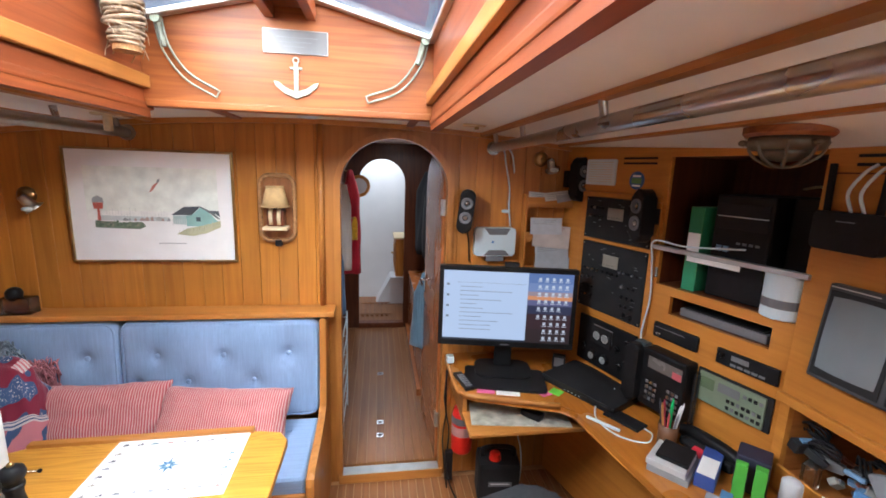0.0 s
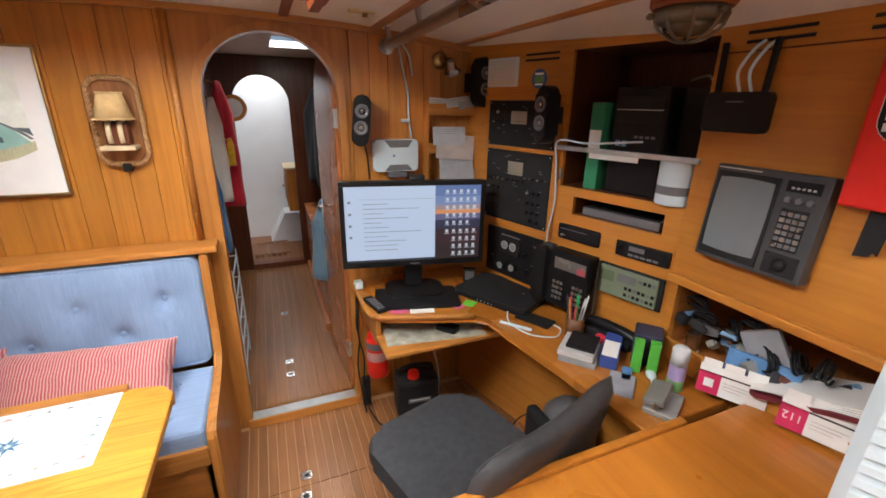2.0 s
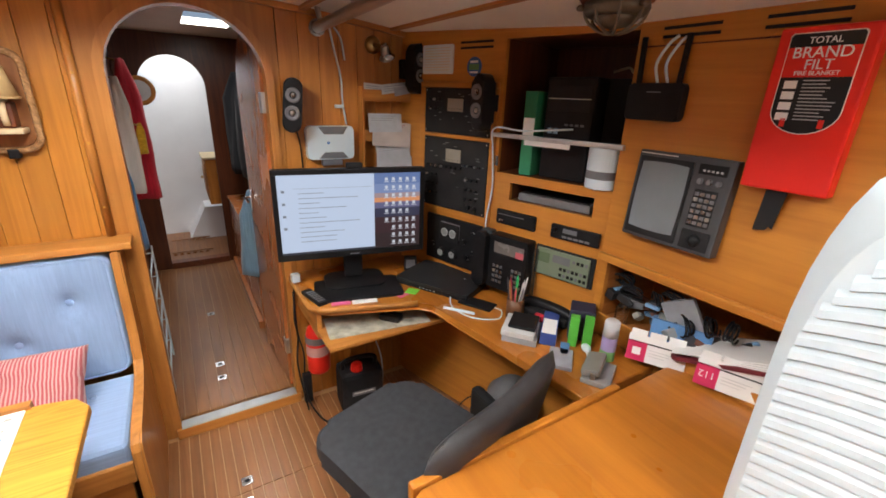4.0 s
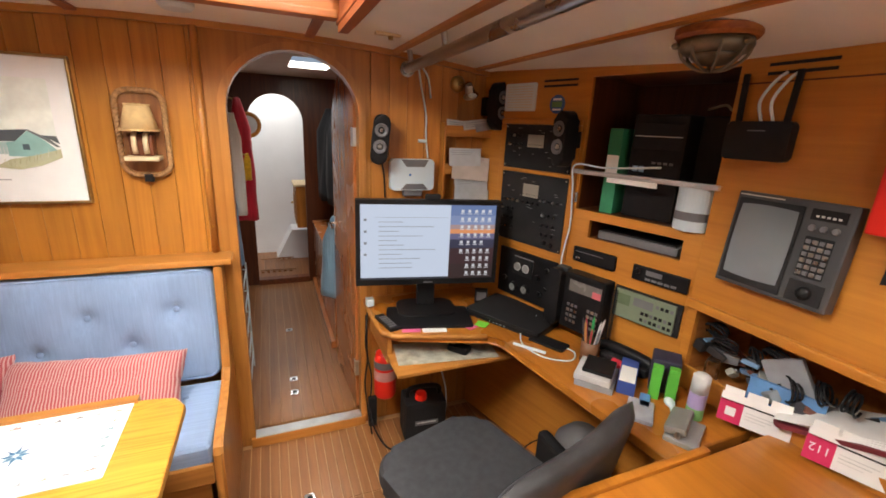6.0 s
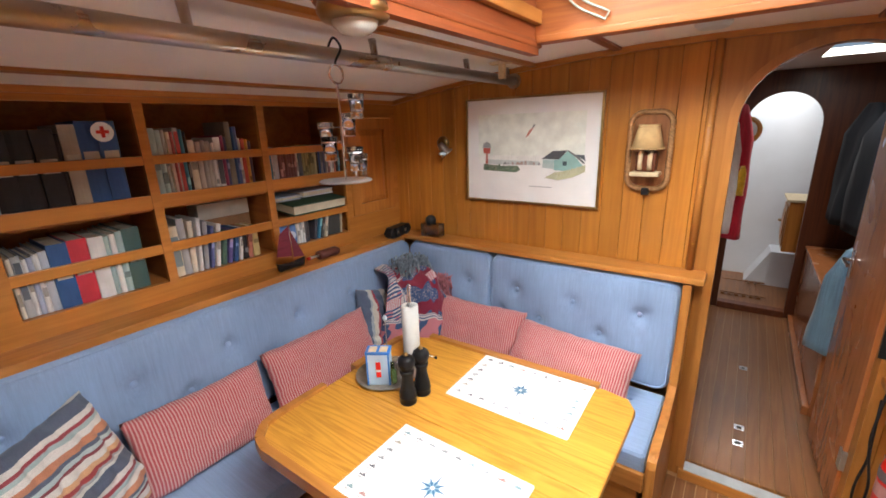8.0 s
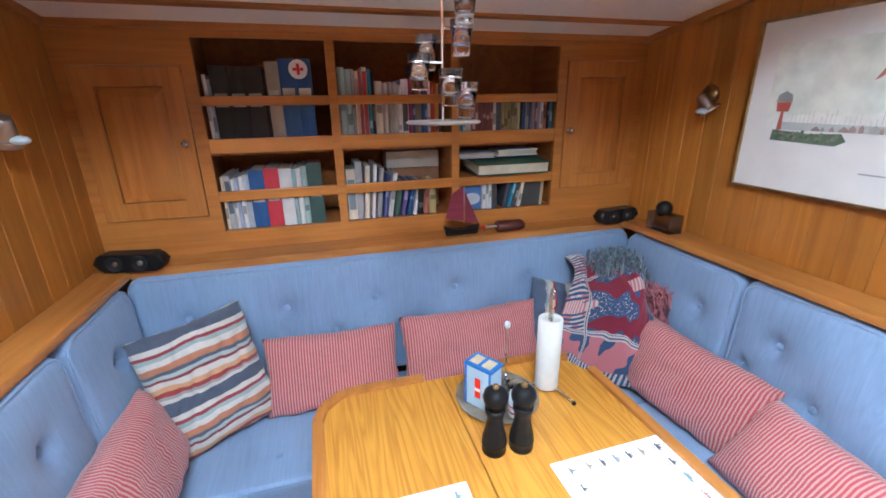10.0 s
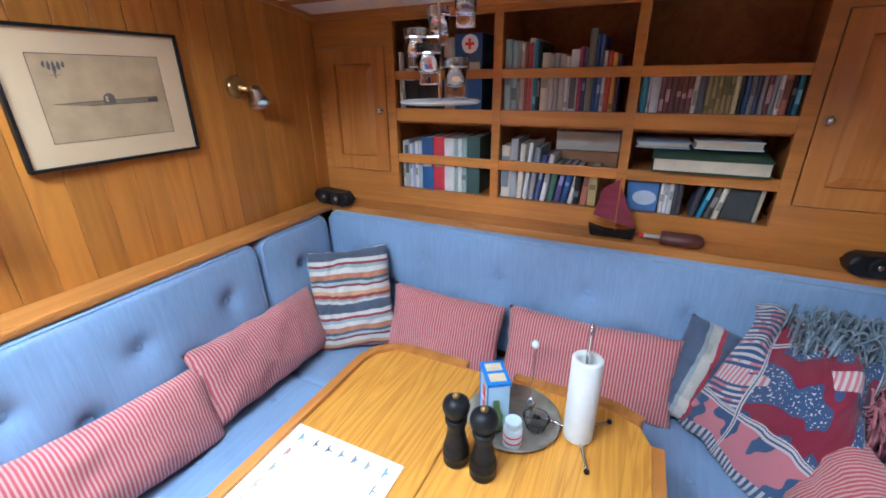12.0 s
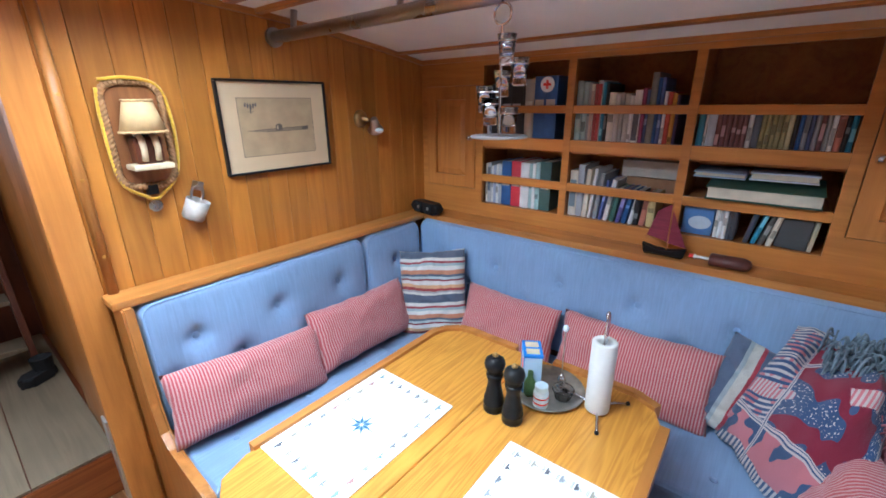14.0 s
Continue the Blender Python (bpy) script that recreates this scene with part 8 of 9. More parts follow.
for k in range(2):
    o = slab("green_carton", "bright green carton with a black round mark", "carton", 1.05 + 0.036 * k, 0.978 - 0.031 * k, DZ, 0.026, 0.03, 0.112, (0.10, 0.45, 0.05), 40)
    part("mark", lathe([(0.0005, 0), (0.009, 0), (0.009, 0.001), (0.0005, 0.001)], 16, Matrix.Translation((0, -0.0152, 0.06)) @ pose(0, 0, 0, 90)), BLACK, o)
    part("end_print", B(-0.011, 0.011, -0.0162, -0.0152, 0.012, 0.03), plain("dark_green_print_%d" % k, (0.04, 0.2, 0.03), 0.5), o)
slab("dark_carton", "dark navy carton behind the green ones", "carton", 1.125, 1.01, DZ, 0.085, 0.085, 0.115, (0.03, 0.03, 0.06), 40, 0.006)
slab("red_cloth", "crumpled red tag on the desk", "tag", 1.085, 1.135, DZ, 0.05, 0.09, 0.03, (0.55, 0.02, 0.04), 25, 0.010)
slab("black_remote", "black remote lying by the wall", "remote control", 1.06, 1.18, DZ, 0.04, 0.14, 0.016, BLACK, -40, 0.004)
o = thing("handset_cradle", "black curved handset lying on its cradle", "telephone", RADIO @ pose(0.90, -0.06, DZ + 0.055))
part("handset", tube(bmesh.new(), curve_pts([(-0.105, 0, -0.022), (-0.07, 0, -0.008), (0.0, 0, -0.004), (0.07, 0, -0.010), (0.11, 0, -0.026)], 5), 0.021, 10), BLACK, o, smooth=True)
part("cradle", B(-0.09, 0.09, -0.04, 0.05, -0.055, -0.022, 0.012), BLACKM, o)
o = thing("marker_tube", "frosted plastic tube with violet and green contents", "bottle", pose(1.09, 0.865, DZ))
part("upper", lathe([(0.0005, 0.085), (0.024, 0.085), (0.024, 0.135), (0.018, 0.142), (0.0005, 0.143)], 22), plain("frosted_white_plastic", (0.62, 0.64, 0.66), 0.4), o, smooth=True)
part("violet_band", rod(bmesh.new(), (0, 0, 0.036), (0, 0, 0.0848), 0.024, seg=22), plain("violet_plastic", (0.42, 0.34, 0.60), 0.45), o)
part("green_base", rod(bmesh.new(), (0, 0, 0), (0, 0, 0.0358), 0.024, seg=22), plain("soft_green_plastic", (0.22, 0.50, 0.18), 0.45), o)
o = thing("hole_punch", "grey metal hole punch", "hole punch", pose(0.99, 0.815, DZ, 0, 0, 28))
part("base", B(-0.065, 0.065, -0.042, 0.042, 0, 0.016, 0.004), plain("light_grey_metal", (0.34, 0.34, 0.33), 0.4, 0.3), o)
part("lever", B(-0.06, 0.06, -0.018, 0.038, 0.028, 0.05, 0.008, pose(0, 0, 0, -12)), plain("punch_lever", (0.28, 0.28, 0.27), 0.4, 0.4), o)
for x in (-0.055, 0.055):
    part("post", rod(bmesh.new(), (x, 0.01, 0.018), (x, 0.01, 0.04), 0.008, seg=12), STEEL, o)
o = slab("card_case", "silver card case on the desk", "case", 0.945, 0.93, DZ, 0.075, 0.11, 0.014, (0.34, 0.35, 0.40), -50, 0.004)
slab("blue_packet", "small blue and white packet", "packet", 0.995, 0.96, DZ, 0.03, 0.075, 0.014, (0.10, 0.25, 0.50), -50)
o = thing("white_spoon", "white plastic spoon on the desk", "spoon", pose(1.04, 0.90, DZ + 0.008, 0, 0, -40))
part("bowl", ball(bmesh.new(), (0, 0.035, 0.004), 0.018, (0.9, 1.5, 0.5)), WHITEP, o, smooth=True)
part("handle", rod(bmesh.new(), (0, 0.012, 0.002), (0, -0.06, 0), 0.005, seg=8), WHITEP, o)


def alarm_card(x, y, z, turn, number):
    """The cards hang over the locker's fiddle, upside down."""
    o = thing("emergency_card", "white and crimson emergency number card on the locker fiddle", "card", pose(x, y, z, -14, 0, turn), "emergency cards")
    W, H = 0.165, 0.082
    part("sheet", B(-W / 2, W / 2, -0.002, 0, -H / 2, H / 2), PAPER, o)
    part("crimson_field", B(-W / 2, -W / 2 + 0.055, -0.003, -0.0021, -H / 2, H / 2 - 0.02), plain("crimson_print", (0.60, 0.02, 0.10), 0.5) if number == 0 else scene.objects["crimson_field"].data.materials[0], o)
    part("dark_rule", B(-W / 2, W / 2, -0.003, -0.0021, H / 2 - 0.024, H / 2 - 0.02), BLACK, o)
    for k in range(3):
        part("tab", B(-W / 2 + 0.004 + 0.053 * k, -W / 2 + 0.05 + 0.053 * k, -0.0012, -0.0002, H / 2, H / 2 + 0.018), PAPER, o)
    if number:
        writing("112", 0.028, PAPER, o, Matrix.Translation((-W / 2 + 0.028, -0.0034, -0.006)) @ pose(0, 0, 0, 90, 0, 0) @ pose(0, 0, 0, 0, 0, 180), "number")
    else:
        part("white_square", B(-W / 2 + 0.016, -W / 2 + 0.04, -0.0036, -0.003, -0.022, 0.002), PAPER, o)
    for k in range(3):
        part("text_bar", B(-0.02, 0.05 - 0.012 * k, -0.003, -0.0021, 0.0 - 0.009 * k, 0.0018 - 0.009 * k), ALU, o)
    return o


alarm_card(1.15, 0.742, 0.775, -62, 0)
alarm_card(1.176, 0.545, 0.795, -70, 1)

# jumble in the open locker
rj = random.Random(17)
GREYS = [(0.28, 0.29, 0.30), (0.015, 0.015, 0.017), (0.10, 0.11, 0.12), (0.02, 0.02, 0.022), (0.55, 0.56, 0.55), (0.22, 0.08, 0.05), (0.16, 0.30, 0.48), (0.42, 0.40, 0.35), (0.06, 0.06, 0.07)]
for k in range(34):
    y = 0.975 - 0.0145 * k
    w, d, h = rj.uniform(0.015, 0.05), rj.uniform(0.03, 0.085), rj.uniform(0.01, 0.035)
    o = thing("locker_item", rj.choice(["small cable box in the crowded locker", "charger brick in the crowded locker", "little plastic case in the crowded locker"]), "clutter", pose(1.27 + rj.uniform(-0.04, 0.06), y, LZ0 + 0.04 + rj.uniform(0.0, 0.085) * (1 if k < 20 else 0.5), rj.uniform(-35, 35), rj.uniform(-30, 30), rj.uniform(0, 90)), "things in the locker")
    colour(part("shell", B(-w / 2, w / 2, -d / 2, d / 2, -h / 2, h / 2, 0.005), TINT, o), rj.choice(GREYS))
    colour(part("cap", B(-w / 4, w / 4, -d / 4, d / 4, h / 2 - 0.001, h / 2 + 0.006, 0.002), TINT, o), rj.choice(GREYS))
for k in range(7):
    o = thing("cable_coil", "black cable coil in the locker", "cable", pose(1.24 + rj.uniform(-0.02, 0.05), 0.97 - 0.06 * k, LZ0 + 0.10 + rj.uniform(-0.02, 0.06), rj.uniform(40, 110), rj.uniform(-30, 30), rj.uniform(0, 90)), "cables in the locker")
    part("loop", tube(bmesh.new(), [((0.03 + 0.006 * math.sin(j * 0.9)) * math.cos(j * 0.42), (0.03 + 0.006 * math.sin(j * 0.9)) * math.sin(j * 0.42), 0.0006 * j) for j in range(45)], 0.0035, 6), BLACK, o, smooth=True)
o = thing("document_folder", "dark red folder stuffed with papers", "folder", pose(1.262, 0.575, LZ0 + 0.065, 0, -16, -78))
part("cover", prism(rounded(0.30, 0.18, 0.02), 0, 0.012, 0.003), plain("dark_red_card", (0.16, 0.02, 0.03), 0.5), o)
for k in range(4):
    part("paper", B(-0.12 - 0.01 * k, 0.13, -0.08, 0.085, 0.013 + 0.004 * k, 0.015 + 0.004 * k, 0, pose(0, 0, 0, 0, 0, 4 * k - 6)), PAPER, o)
slab("blue_folder", "blue and white folder in the locker", "folder", 1.222, 0.72, LZ0, 0.17, 0.014, 0.10, (0.12, 0.28, 0.55), -70, 0.002, -6)
o = slab("transparent_case", "clear plastic case in the locker", "case", 1.23, 0.93, LZ0, 0.05, 0.035, 0.075, glass("clear_plastic", (0.85, 0.87, 0.9), 0.15), 20, 0.003)
slab("white_carton", "small white carton in the locker", "carton", 1.25, 0.80, LZ0 + 0.03, 0.06, 0.05, 0.06, (0.55, 0.55, 0.50), 30, 0.002, 16)
slab("grey_sleeve", "grey plastic sleeve leaning in the locker", "sleeve", 1.26, 0.68, LZ0 + 0.02, 0.02, 0.10, 0.17, (0.30, 0.31, 0.33), 10, 0.004, -30)

# on the forward bulkhead above the desk
o = thing("network_box", "white network box with grey corners on the bulkhead", "router", pose(0.561, NORTH - 0.002, 1.285))
part("case", prism(rounded(0.205, 0.14, 0.016), 0, 0.035, 0.006, pose(0, 0, 0, 90)), WHITEP, o)
part("upper_cap", prism([(-0.055, 0.068), (0.075, 0.068), (0.055, 0.036), (-0.03, 0.036)], 0.0352, 0.0366, 0, pose(0, 0, 0, 90)), GREYP, o, "dark grey panel")
part("lower_cap", prism([(-0.055, -0.066), (0.075, -0.066), (0.05, -0.04), (-0.03, -0.04)], 0.0352, 0.0366, 0, pose(0, 0, 0, 90)), GREYP, o)
part("mark", ball(bmesh.new(), (-0.012, -0.0352, 0.0), 0.006, (1, 0.2, 1), 12, 6), plain("blue_mark", (0.05, 0.2, 0.5), 0.4), o)
part("plug_block", B(-0.04, 0.05, -0.03, -0.004, -0.098, -0.0705, 0.004), GREYP, o)
rack_w = thing("letter_rack", "teak letter rack full of papers", "rack", pose(0.825, NORTH, 1.16))
for z in (0.30, 0.13, -0.04):
    part("front_rail", B(-0.115, 0.115, -0.055, -0.045, z, z + 0.05, 0.003), TEAK_X, rack_w)
    part("floor", B(-0.115, 0.115, -0.045, -0.001, z, z + 0.008), TEAK_X, rack_w)
for x in (-0.125, 0.115):
    part("side", B(x, x + 0.01, -0.056, -0.001, -0.06, 0.36, 0.002), TEAK_V, rack_w)
for k, (x, z, w, h, t, rgb) in enumerate(((-0.03, 0.355, 0.17, 0.03, 4, (0.6, 0.6, 0.58)), (0.04, 0.36, 0.15, 0.04, -8, (0.58, 0.58, 0.56)), (0.07, 0.35, 0.09, 0.035, -12, (0.35, 0.36, 0.38)), (-0.02, 0.21, 0.16, 0.08, 0, (0.5, 0.53, 0.56)), (0.01, 0.16, 0.19, 0.11, 5, (0.58, 0.52, 0.48)), (0.02, 0.05, 0.17, 0.14, -4, (0.5, 0.54, 0.58)), (0.02, 0.0, 0.18, 0.12, 3, (0.55, 0.57, 0.6)))):
    o = thing("letter", "loose paper in the letter rack", "paper", pose(0.825 + x, NORTH - 0.05 - 0.004 * k, 1.16 + z, -8, t, 0), "papers in the letter rack")
    colour(part("sheet", B(-w / 2, w / 2, -0.002, 0, -h / 2, h / 2), TINT, o), rgb)
    for j in range(3):
        colour(part("text_bar", B(-w / 2 + 0.012, w / 2 - 0.03 - 0.01 * j, -0.0028, -0.0021, h / 2 - 0.012 - 0.009 * j, h / 2 - 0.009 - 0.009 * j), TINT, o), (0.42, 0.2, 0.18) if k == 4 else (0.32, 0.34, 0.37))
o = thing("wall_cables", "white cables running down the bulkhead", "cable")
part("cable", tube(bmesh.new(), curve_pts([(0.585, NORTH - 0.008, 1.74), (0.60, NORTH - 0.01, 1.66), (0.625, NORTH - 0.008, 1.55), (0.628, NORTH - 0.008, 1.46), (0.64, NORTH - 0.01, 1.36)], 6), 0.004, 6), WHITEP, o, smooth=True)
part("cable", tube(bmesh.new(), curve_pts([(0.605, NORTH - 0.008, 1.74), (0.63, NORTH - 0.012, 1.70), (0.645, NORTH - 0.008, 1.62)], 6), 0.004, 6), WHITEP, o, smooth=True)
part("connector", B(0.592, 0.628, NORTH - 0.02, NORTH - 0.004, 1.428, 1.442, 0.003), WHITEP, o)
part("black_cable", tube(bmesh.new(), curve_pts([(0.42, NORTH - 0.01, 1.36), (0.435, NORTH - 0.008, 1.28), (0.44, NORTH - 0.008, 1.18)], 6), 0.003, 6), BLACK, o)

# under the desk
ext = thing("fire_extinguisher", "red fire extinguisher with white label and black valve", "fire extinguisher", pose(0.428, 1.95, 0.20))
part("cylinder", lathe([(0.0005, 0), (0.048, 0), (0.054, 0.012), (0.054, 0.20), (0.045, 0.235), (0.022, 0.25), (0.0005, 0.25)], 28), RED, ext, smooth=True)
part("label", lathe([(0.0545, 0.10), (0.0548, 0.10), (0.0548, 0.15), (0.0545, 0.15)], 28), plain("extinguisher_label", (0.55, 0.30, 0.28), 0.5), ext)
part("band", lathe([(0.0542, 0.165), (0.056, 0.165), (0.056, 0.20), (0.0542, 0.20)], 28), GREYP, ext)
part("valve", B(-0.02, 0.02, -0.02, 0.02, 0.25, 0.29, 0.005), BLACK, ext)
part("lever", B(-0.014, 0.014, -0.085, 0.02, 0.292, 0.302, 0.003), ALU, ext)
part("wall_bracket", B(-0.03, 0.03, 0.055, 0.083, 0.02, 0.2), ALU, ext)
pack = thing("jump_starter", "black power pack with a red knob on the floor", "power pack", pose(0.60, 1.86, 0.0, 0, 0, -6))
part("case", B(-0.105, 0.105, -0.075, 0.075, 0.0, 0.22, 0.025), BLACKM, pack)
part("carry_handle", tube(bmesh.new(), curve_pts([(-0.08, 0, 0.2), (-0.075, 0, 0.255), (0, 0, 0.268), (0.075, 0, 0.255), (0.08, 0, 0.2)], 5), 0.012, 8), BLACK, pack)
part("red_knob", lathe([(0.0005, 0.0), (0.03, 0), (0.026, 0.03), (0.0005, 0.034)], 16, Matrix.Translation((-0.02, -0.03, 0.222))), RED, pack)
part("front_label", B(-0.055, 0.06, -0.0762, -0.0752, 0.10, 0.125), GREYP, pack)
part("label_line", B(-0.045, 0.05, -0.0768, -0.0763, 0.112, 0.117), PAPER, pack)
o = thing("floor_cables", "tangled black and white cables under the desk", "cable")
for pts, m, r in (([(0.345, 2.0, 0.62), (0.335, 1.93, 0.45), (0.36, 1.95, 0.3), (0.345, 1.9, 0.12), (0.40, 1.80, 0.01), (0.50, 1.76, 0.008)], BLACK, 0.004), ([(0.35, 1.99, 0.66), (0.325, 1.92, 0.52), (0.345, 1.97, 0.40), (0.33, 1.96, 0.25), (0.35, 1.9, 0.02)], BLACK, 0.004), ([(0.66, 1.95, 0.56), (0.68, 1.9, 0.4), (0.72, 1.86, 0.22), (0.70, 1.82, 0.06), (0.64, 1.79, 0.01)], WHITEP, 0.0035), ([(0.78, 1.93, 0.56), (0.76, 1.9, 0.45), (0.80, 1.9, 0.36)], WHITEP, 0.003), ([(0.95, 1.5, 0.02), (0.92, 1.42, 0.18), (0.95, 1.36, 0.25), (0.98, 1.38, 0.12)], BLACK, 0.003)):
    part("cable", tube(bmesh.new(), curve_pts(pts, 7), r, 6), m, o, smooth=True)
o = thing("plug_adapter", "black power adapter hanging on its cable", "adapter", pose(0.36, 1.93, 0.14))
part("brick", B(-0.02, 0.02, -0.016, 0.016, -0.09, 0.07, 0.006), BLACK, o)
o = thing("wall_plug", "white plug in the desk side", "plug", pose(0.345, 1.905, 0.725))
part("body", B(-0.02, 0.015, -0.02, 0.02, -0.015, 0.02, 0.006), WHITEP, o)
o = thing("cable_loop", "thin white cable hanging beside the recess", "cable", RADIO)
part("cable", tube(bmesh.new(), curve_pts([(0.86, 0.02, 1.40), (0.70, -0.045, 1.385), (0.57, -0.045, 1.385), (0.552, -0.02, 1.30), (0.56, -0.015, 1.15), (0.545, -0.02, 1.0), (0.56, -0.02, 0.85)], 8), 0.0035, 6), WHITEP, o, smooth=True)
o = thing("back_cable", "pale cable at the back of the recess", "cable", RADIO)
part("cable", tube(bmesh.new(), curve_pts([(0.88, 0.25, 1.60), (0.95, 0.2, 1.61), (1.0, 0.12, 1.59), (1.04, 0.05, 1.62)], 6), 0.004, 6), CREAM, o, smooth=True)

# ---- forward passage ----
def wall_box(name, b, m, label):
    return tagged(part(name, b, m), label, "wall", kind="structure")


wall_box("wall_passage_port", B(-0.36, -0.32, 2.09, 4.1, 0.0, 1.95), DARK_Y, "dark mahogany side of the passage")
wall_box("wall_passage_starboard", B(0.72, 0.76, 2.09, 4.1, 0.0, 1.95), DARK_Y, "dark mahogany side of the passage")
tagged(part("ceiling_passage", holed(-0.4, 0.8, 2.05, 5.6, [(0.12, 0.38, 2.9, 3.45), (-0.25, 0.25, 4.5, 4.95)], 0, 0.04, Matrix.Translation((0, 0, 1.85)) @ Matrix(((1, 0, 0, 0), (0, 0, 1, 0), (0, 1, 0, 0), (0, 0, 0, 1)))), WHITE), "pale deckhead of the passage", "ceiling", kind="structure")
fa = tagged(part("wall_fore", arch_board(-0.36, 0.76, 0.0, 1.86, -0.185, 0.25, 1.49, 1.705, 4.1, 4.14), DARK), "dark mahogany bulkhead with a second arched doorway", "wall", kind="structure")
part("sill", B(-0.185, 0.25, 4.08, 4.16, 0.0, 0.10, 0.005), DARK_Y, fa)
WHITEW = plain("white_painted_panel", (0.72, 0.74, 0.77), 0.5, speck=0.04, scale=5)
wall_box("wall_fore_cabin", B(-0.8, 0.9, 5.0, 5.04, 0.0, 1.95), WHITEW, "white painted end of the fore cabin")
wall_box("wall_fore_port", B(-0.62, -0.58, 4.14, 5.0, 0.0, 1.95), WHITEW, "white painted side of the fore cabin")
wall_box("wall_fore_starboard", B(0.60, 0.64, 4.14, 5.0, 0.0, 1.95), WHITEW, "white painted side of the fore cabin")
tagged(part("floor_fore", B(-0.6, 0.62, 4.16, 5.0, 0.05, 0.09), FLOOR), "brown floor of the fore cabin", "floor", kind="structure")
grate = thing("floor_grating", "teak floor grating in the fore cabin", "grating", pose(-0.02, 4.52, 0.09))
for k in range(6):
    part("slat", B(-0.15 + 0.05 * k, -0.125 + 0.05 * k, -0.22, 0.22, 0.0, 0.014), FLOOR, grate)
for k in range(2):
    part("cross_bar", B(-0.16, 0.16, -0.2 + 0.37 * k, -0.17 + 0.37 * k, 0.0145, 0.02), FLOOR, grate)
o = thing("sloping_locker", "white sloping locker panel on the cabin floor", "locker")
part("panel", prism([(0.14, 4.72), (0.60, 4.72), (0.60, 5.0), (0.14, 5.0)], 0.09, 0.40, 0, Matrix.Translation((0, 0, 0))), WHITEW, o)
part("slope", prism([(-0.02, 0.09), (0.139, 0.09), (0.139, 0.40)], 4.72, 5.0, 0, Matrix(((1, 0, 0, 0), (0, 0, 1, 0), (0, 1, 0, 0), (0, 0, 0, 1)))), WHITEW, o)
cab = thing("wash_cabinet", "small wooden wash cabinet with a white top", "cabinet", pose(0.32, 4.55, 0.50))
part("body", B(-0.14, 0.26, -0.18, 0.18, 0.0, 0.40, 0.004), TEAK_V, cab)
part("top", B(-0.16, 0.27, -0.2, 0.19, 0.401, 0.42, 0.004), CREAM, cab)
dr = part("door", B(-0.148, -0.1405, -0.15, 0.15, 0.04, 0.36, 0.003), TEAK_V, cab)
part("panel", B(-0.155, -0.1485, -0.1, 0.1, 0.09, 0.31, 0.004), TEAK_V, dr)
part("knob", ball(bmesh.new(), (-0.165, 0.12, 0.2), 0.012), BRASS, dr)
part("wall_stay", B(0.26, 0.28, -0.18, 0.18, 0.0, 0.4), TEAK_V, cab)
o = thing("round_mirror", "round wooden-framed porthole mirror", "mirror", pose(-0.18, 4.07, 1.45, 90) @ Matrix.Scale(1.2, 4))
part("frame", lathe([(0.0005, 0), (0.085, 0), (0.085, 0.012), (0.07, 0.02), (0.062, 0.014), (0.0005, 0.014)], 32), TEAK_V, o, smooth=True)
part("glass", lathe([(0.0005, 0.0145), (0.06, 0.0145), (0.06, 0.016), (0.0005, 0.016)], 28), ALU, o)

door = thing("passage_door", "open reddish-brown wooden door with rounded top corner", "door", pose(0.324, 2.088, SILL, 0, 0, 93), kind="")
prof = [(0.0, 0.01), (0.485, 0.01), (0.485, 1.42)] + [(0.485 - 0.27 * (1 - math.cos(a)) * 0.9, 1.42 + 0.26 * math.sin(a)) for a in [k * math.pi / 16 for k in range(1, 9)]] + [(0.0, 1.70)]
part("leaf", prism(prof, -0.015, 0.015, 0.003, pose(0, 0, 0, 90)), MAHOG_DOOR := wood("reddish_door", (0.50, 0.19, 0.07), (0.36, 0.12, 0.04), 2, rough=0.24, coat=0.7, vary=0.05), door)
hd = part("lock_plate", B(0.415, 0.445, -0.022, 0.022, 0.83, 0.95, 0.003), CHROME, door)
for s in (-1, 1):
    part("handle", tube(bmesh.new(), [(0.43, 0.015 * s, 0.91), (0.43, 0.05 * s, 0.91), (0.34, 0.052 * s, 0.905)], 0.007, 8), CHROME, hd, "chrome lever handle")
for z in (0.2, 1.35):
    part("hinge", B(-0.012, 0.03, -0.019, 0.019, z, z + 0.08, 0.003), ALU, door)

# clothes hanging by the door
def garment(name, label, x, y, z, w, h, m, seed, turn=0):
    o = thing(name, label, "clothing", pose(x, y, z, 0, 0, turn))
    b = bmesh.new()
    n, k2, rows = 16, 12, []
    for k in range(k2 + 1):
        v = k / k2
        r = []
        for j in range(n):
            a = 2 * math.pi * j / n
            fold = 1 + 0.22 * math.sin(3 * a + seed + 2 * v) + 0.10 * noise.noise(Vector((math.cos(a) * 2, math.sin(a) * 2 + seed, v * 4)))
            sw = (0.35 + 0.65 * min(1, v * 4)) * (0.85 + 0.25 * v)
            r.append(b.verts.new((w / 2 * sw * fold * math.cos(a), 0.5 * w * sw * fold * math.sin(a), -v * h + 0.012 * noise.noise(Vector((a, v, seed))))))
        rows.append(r)
    for p, q in zip(rows, rows[1:]):
        for j in range(n):
            b.faces.new((p[j], p[(j + 1) % n], q[(j + 1) % n], q[j]))
    b.faces.new(rows[0])
    b.faces.new(rows[-1])
    part("cloth", b, m, o, smooth=True)
    part("hook", rod(bmesh.new(), (0, 0, -0.01), (-0.32 - x + 0.0 if x < 0 else 0.72 - x, 0, 0.03), 0.005, seg=8), BRASS, o)
    return o


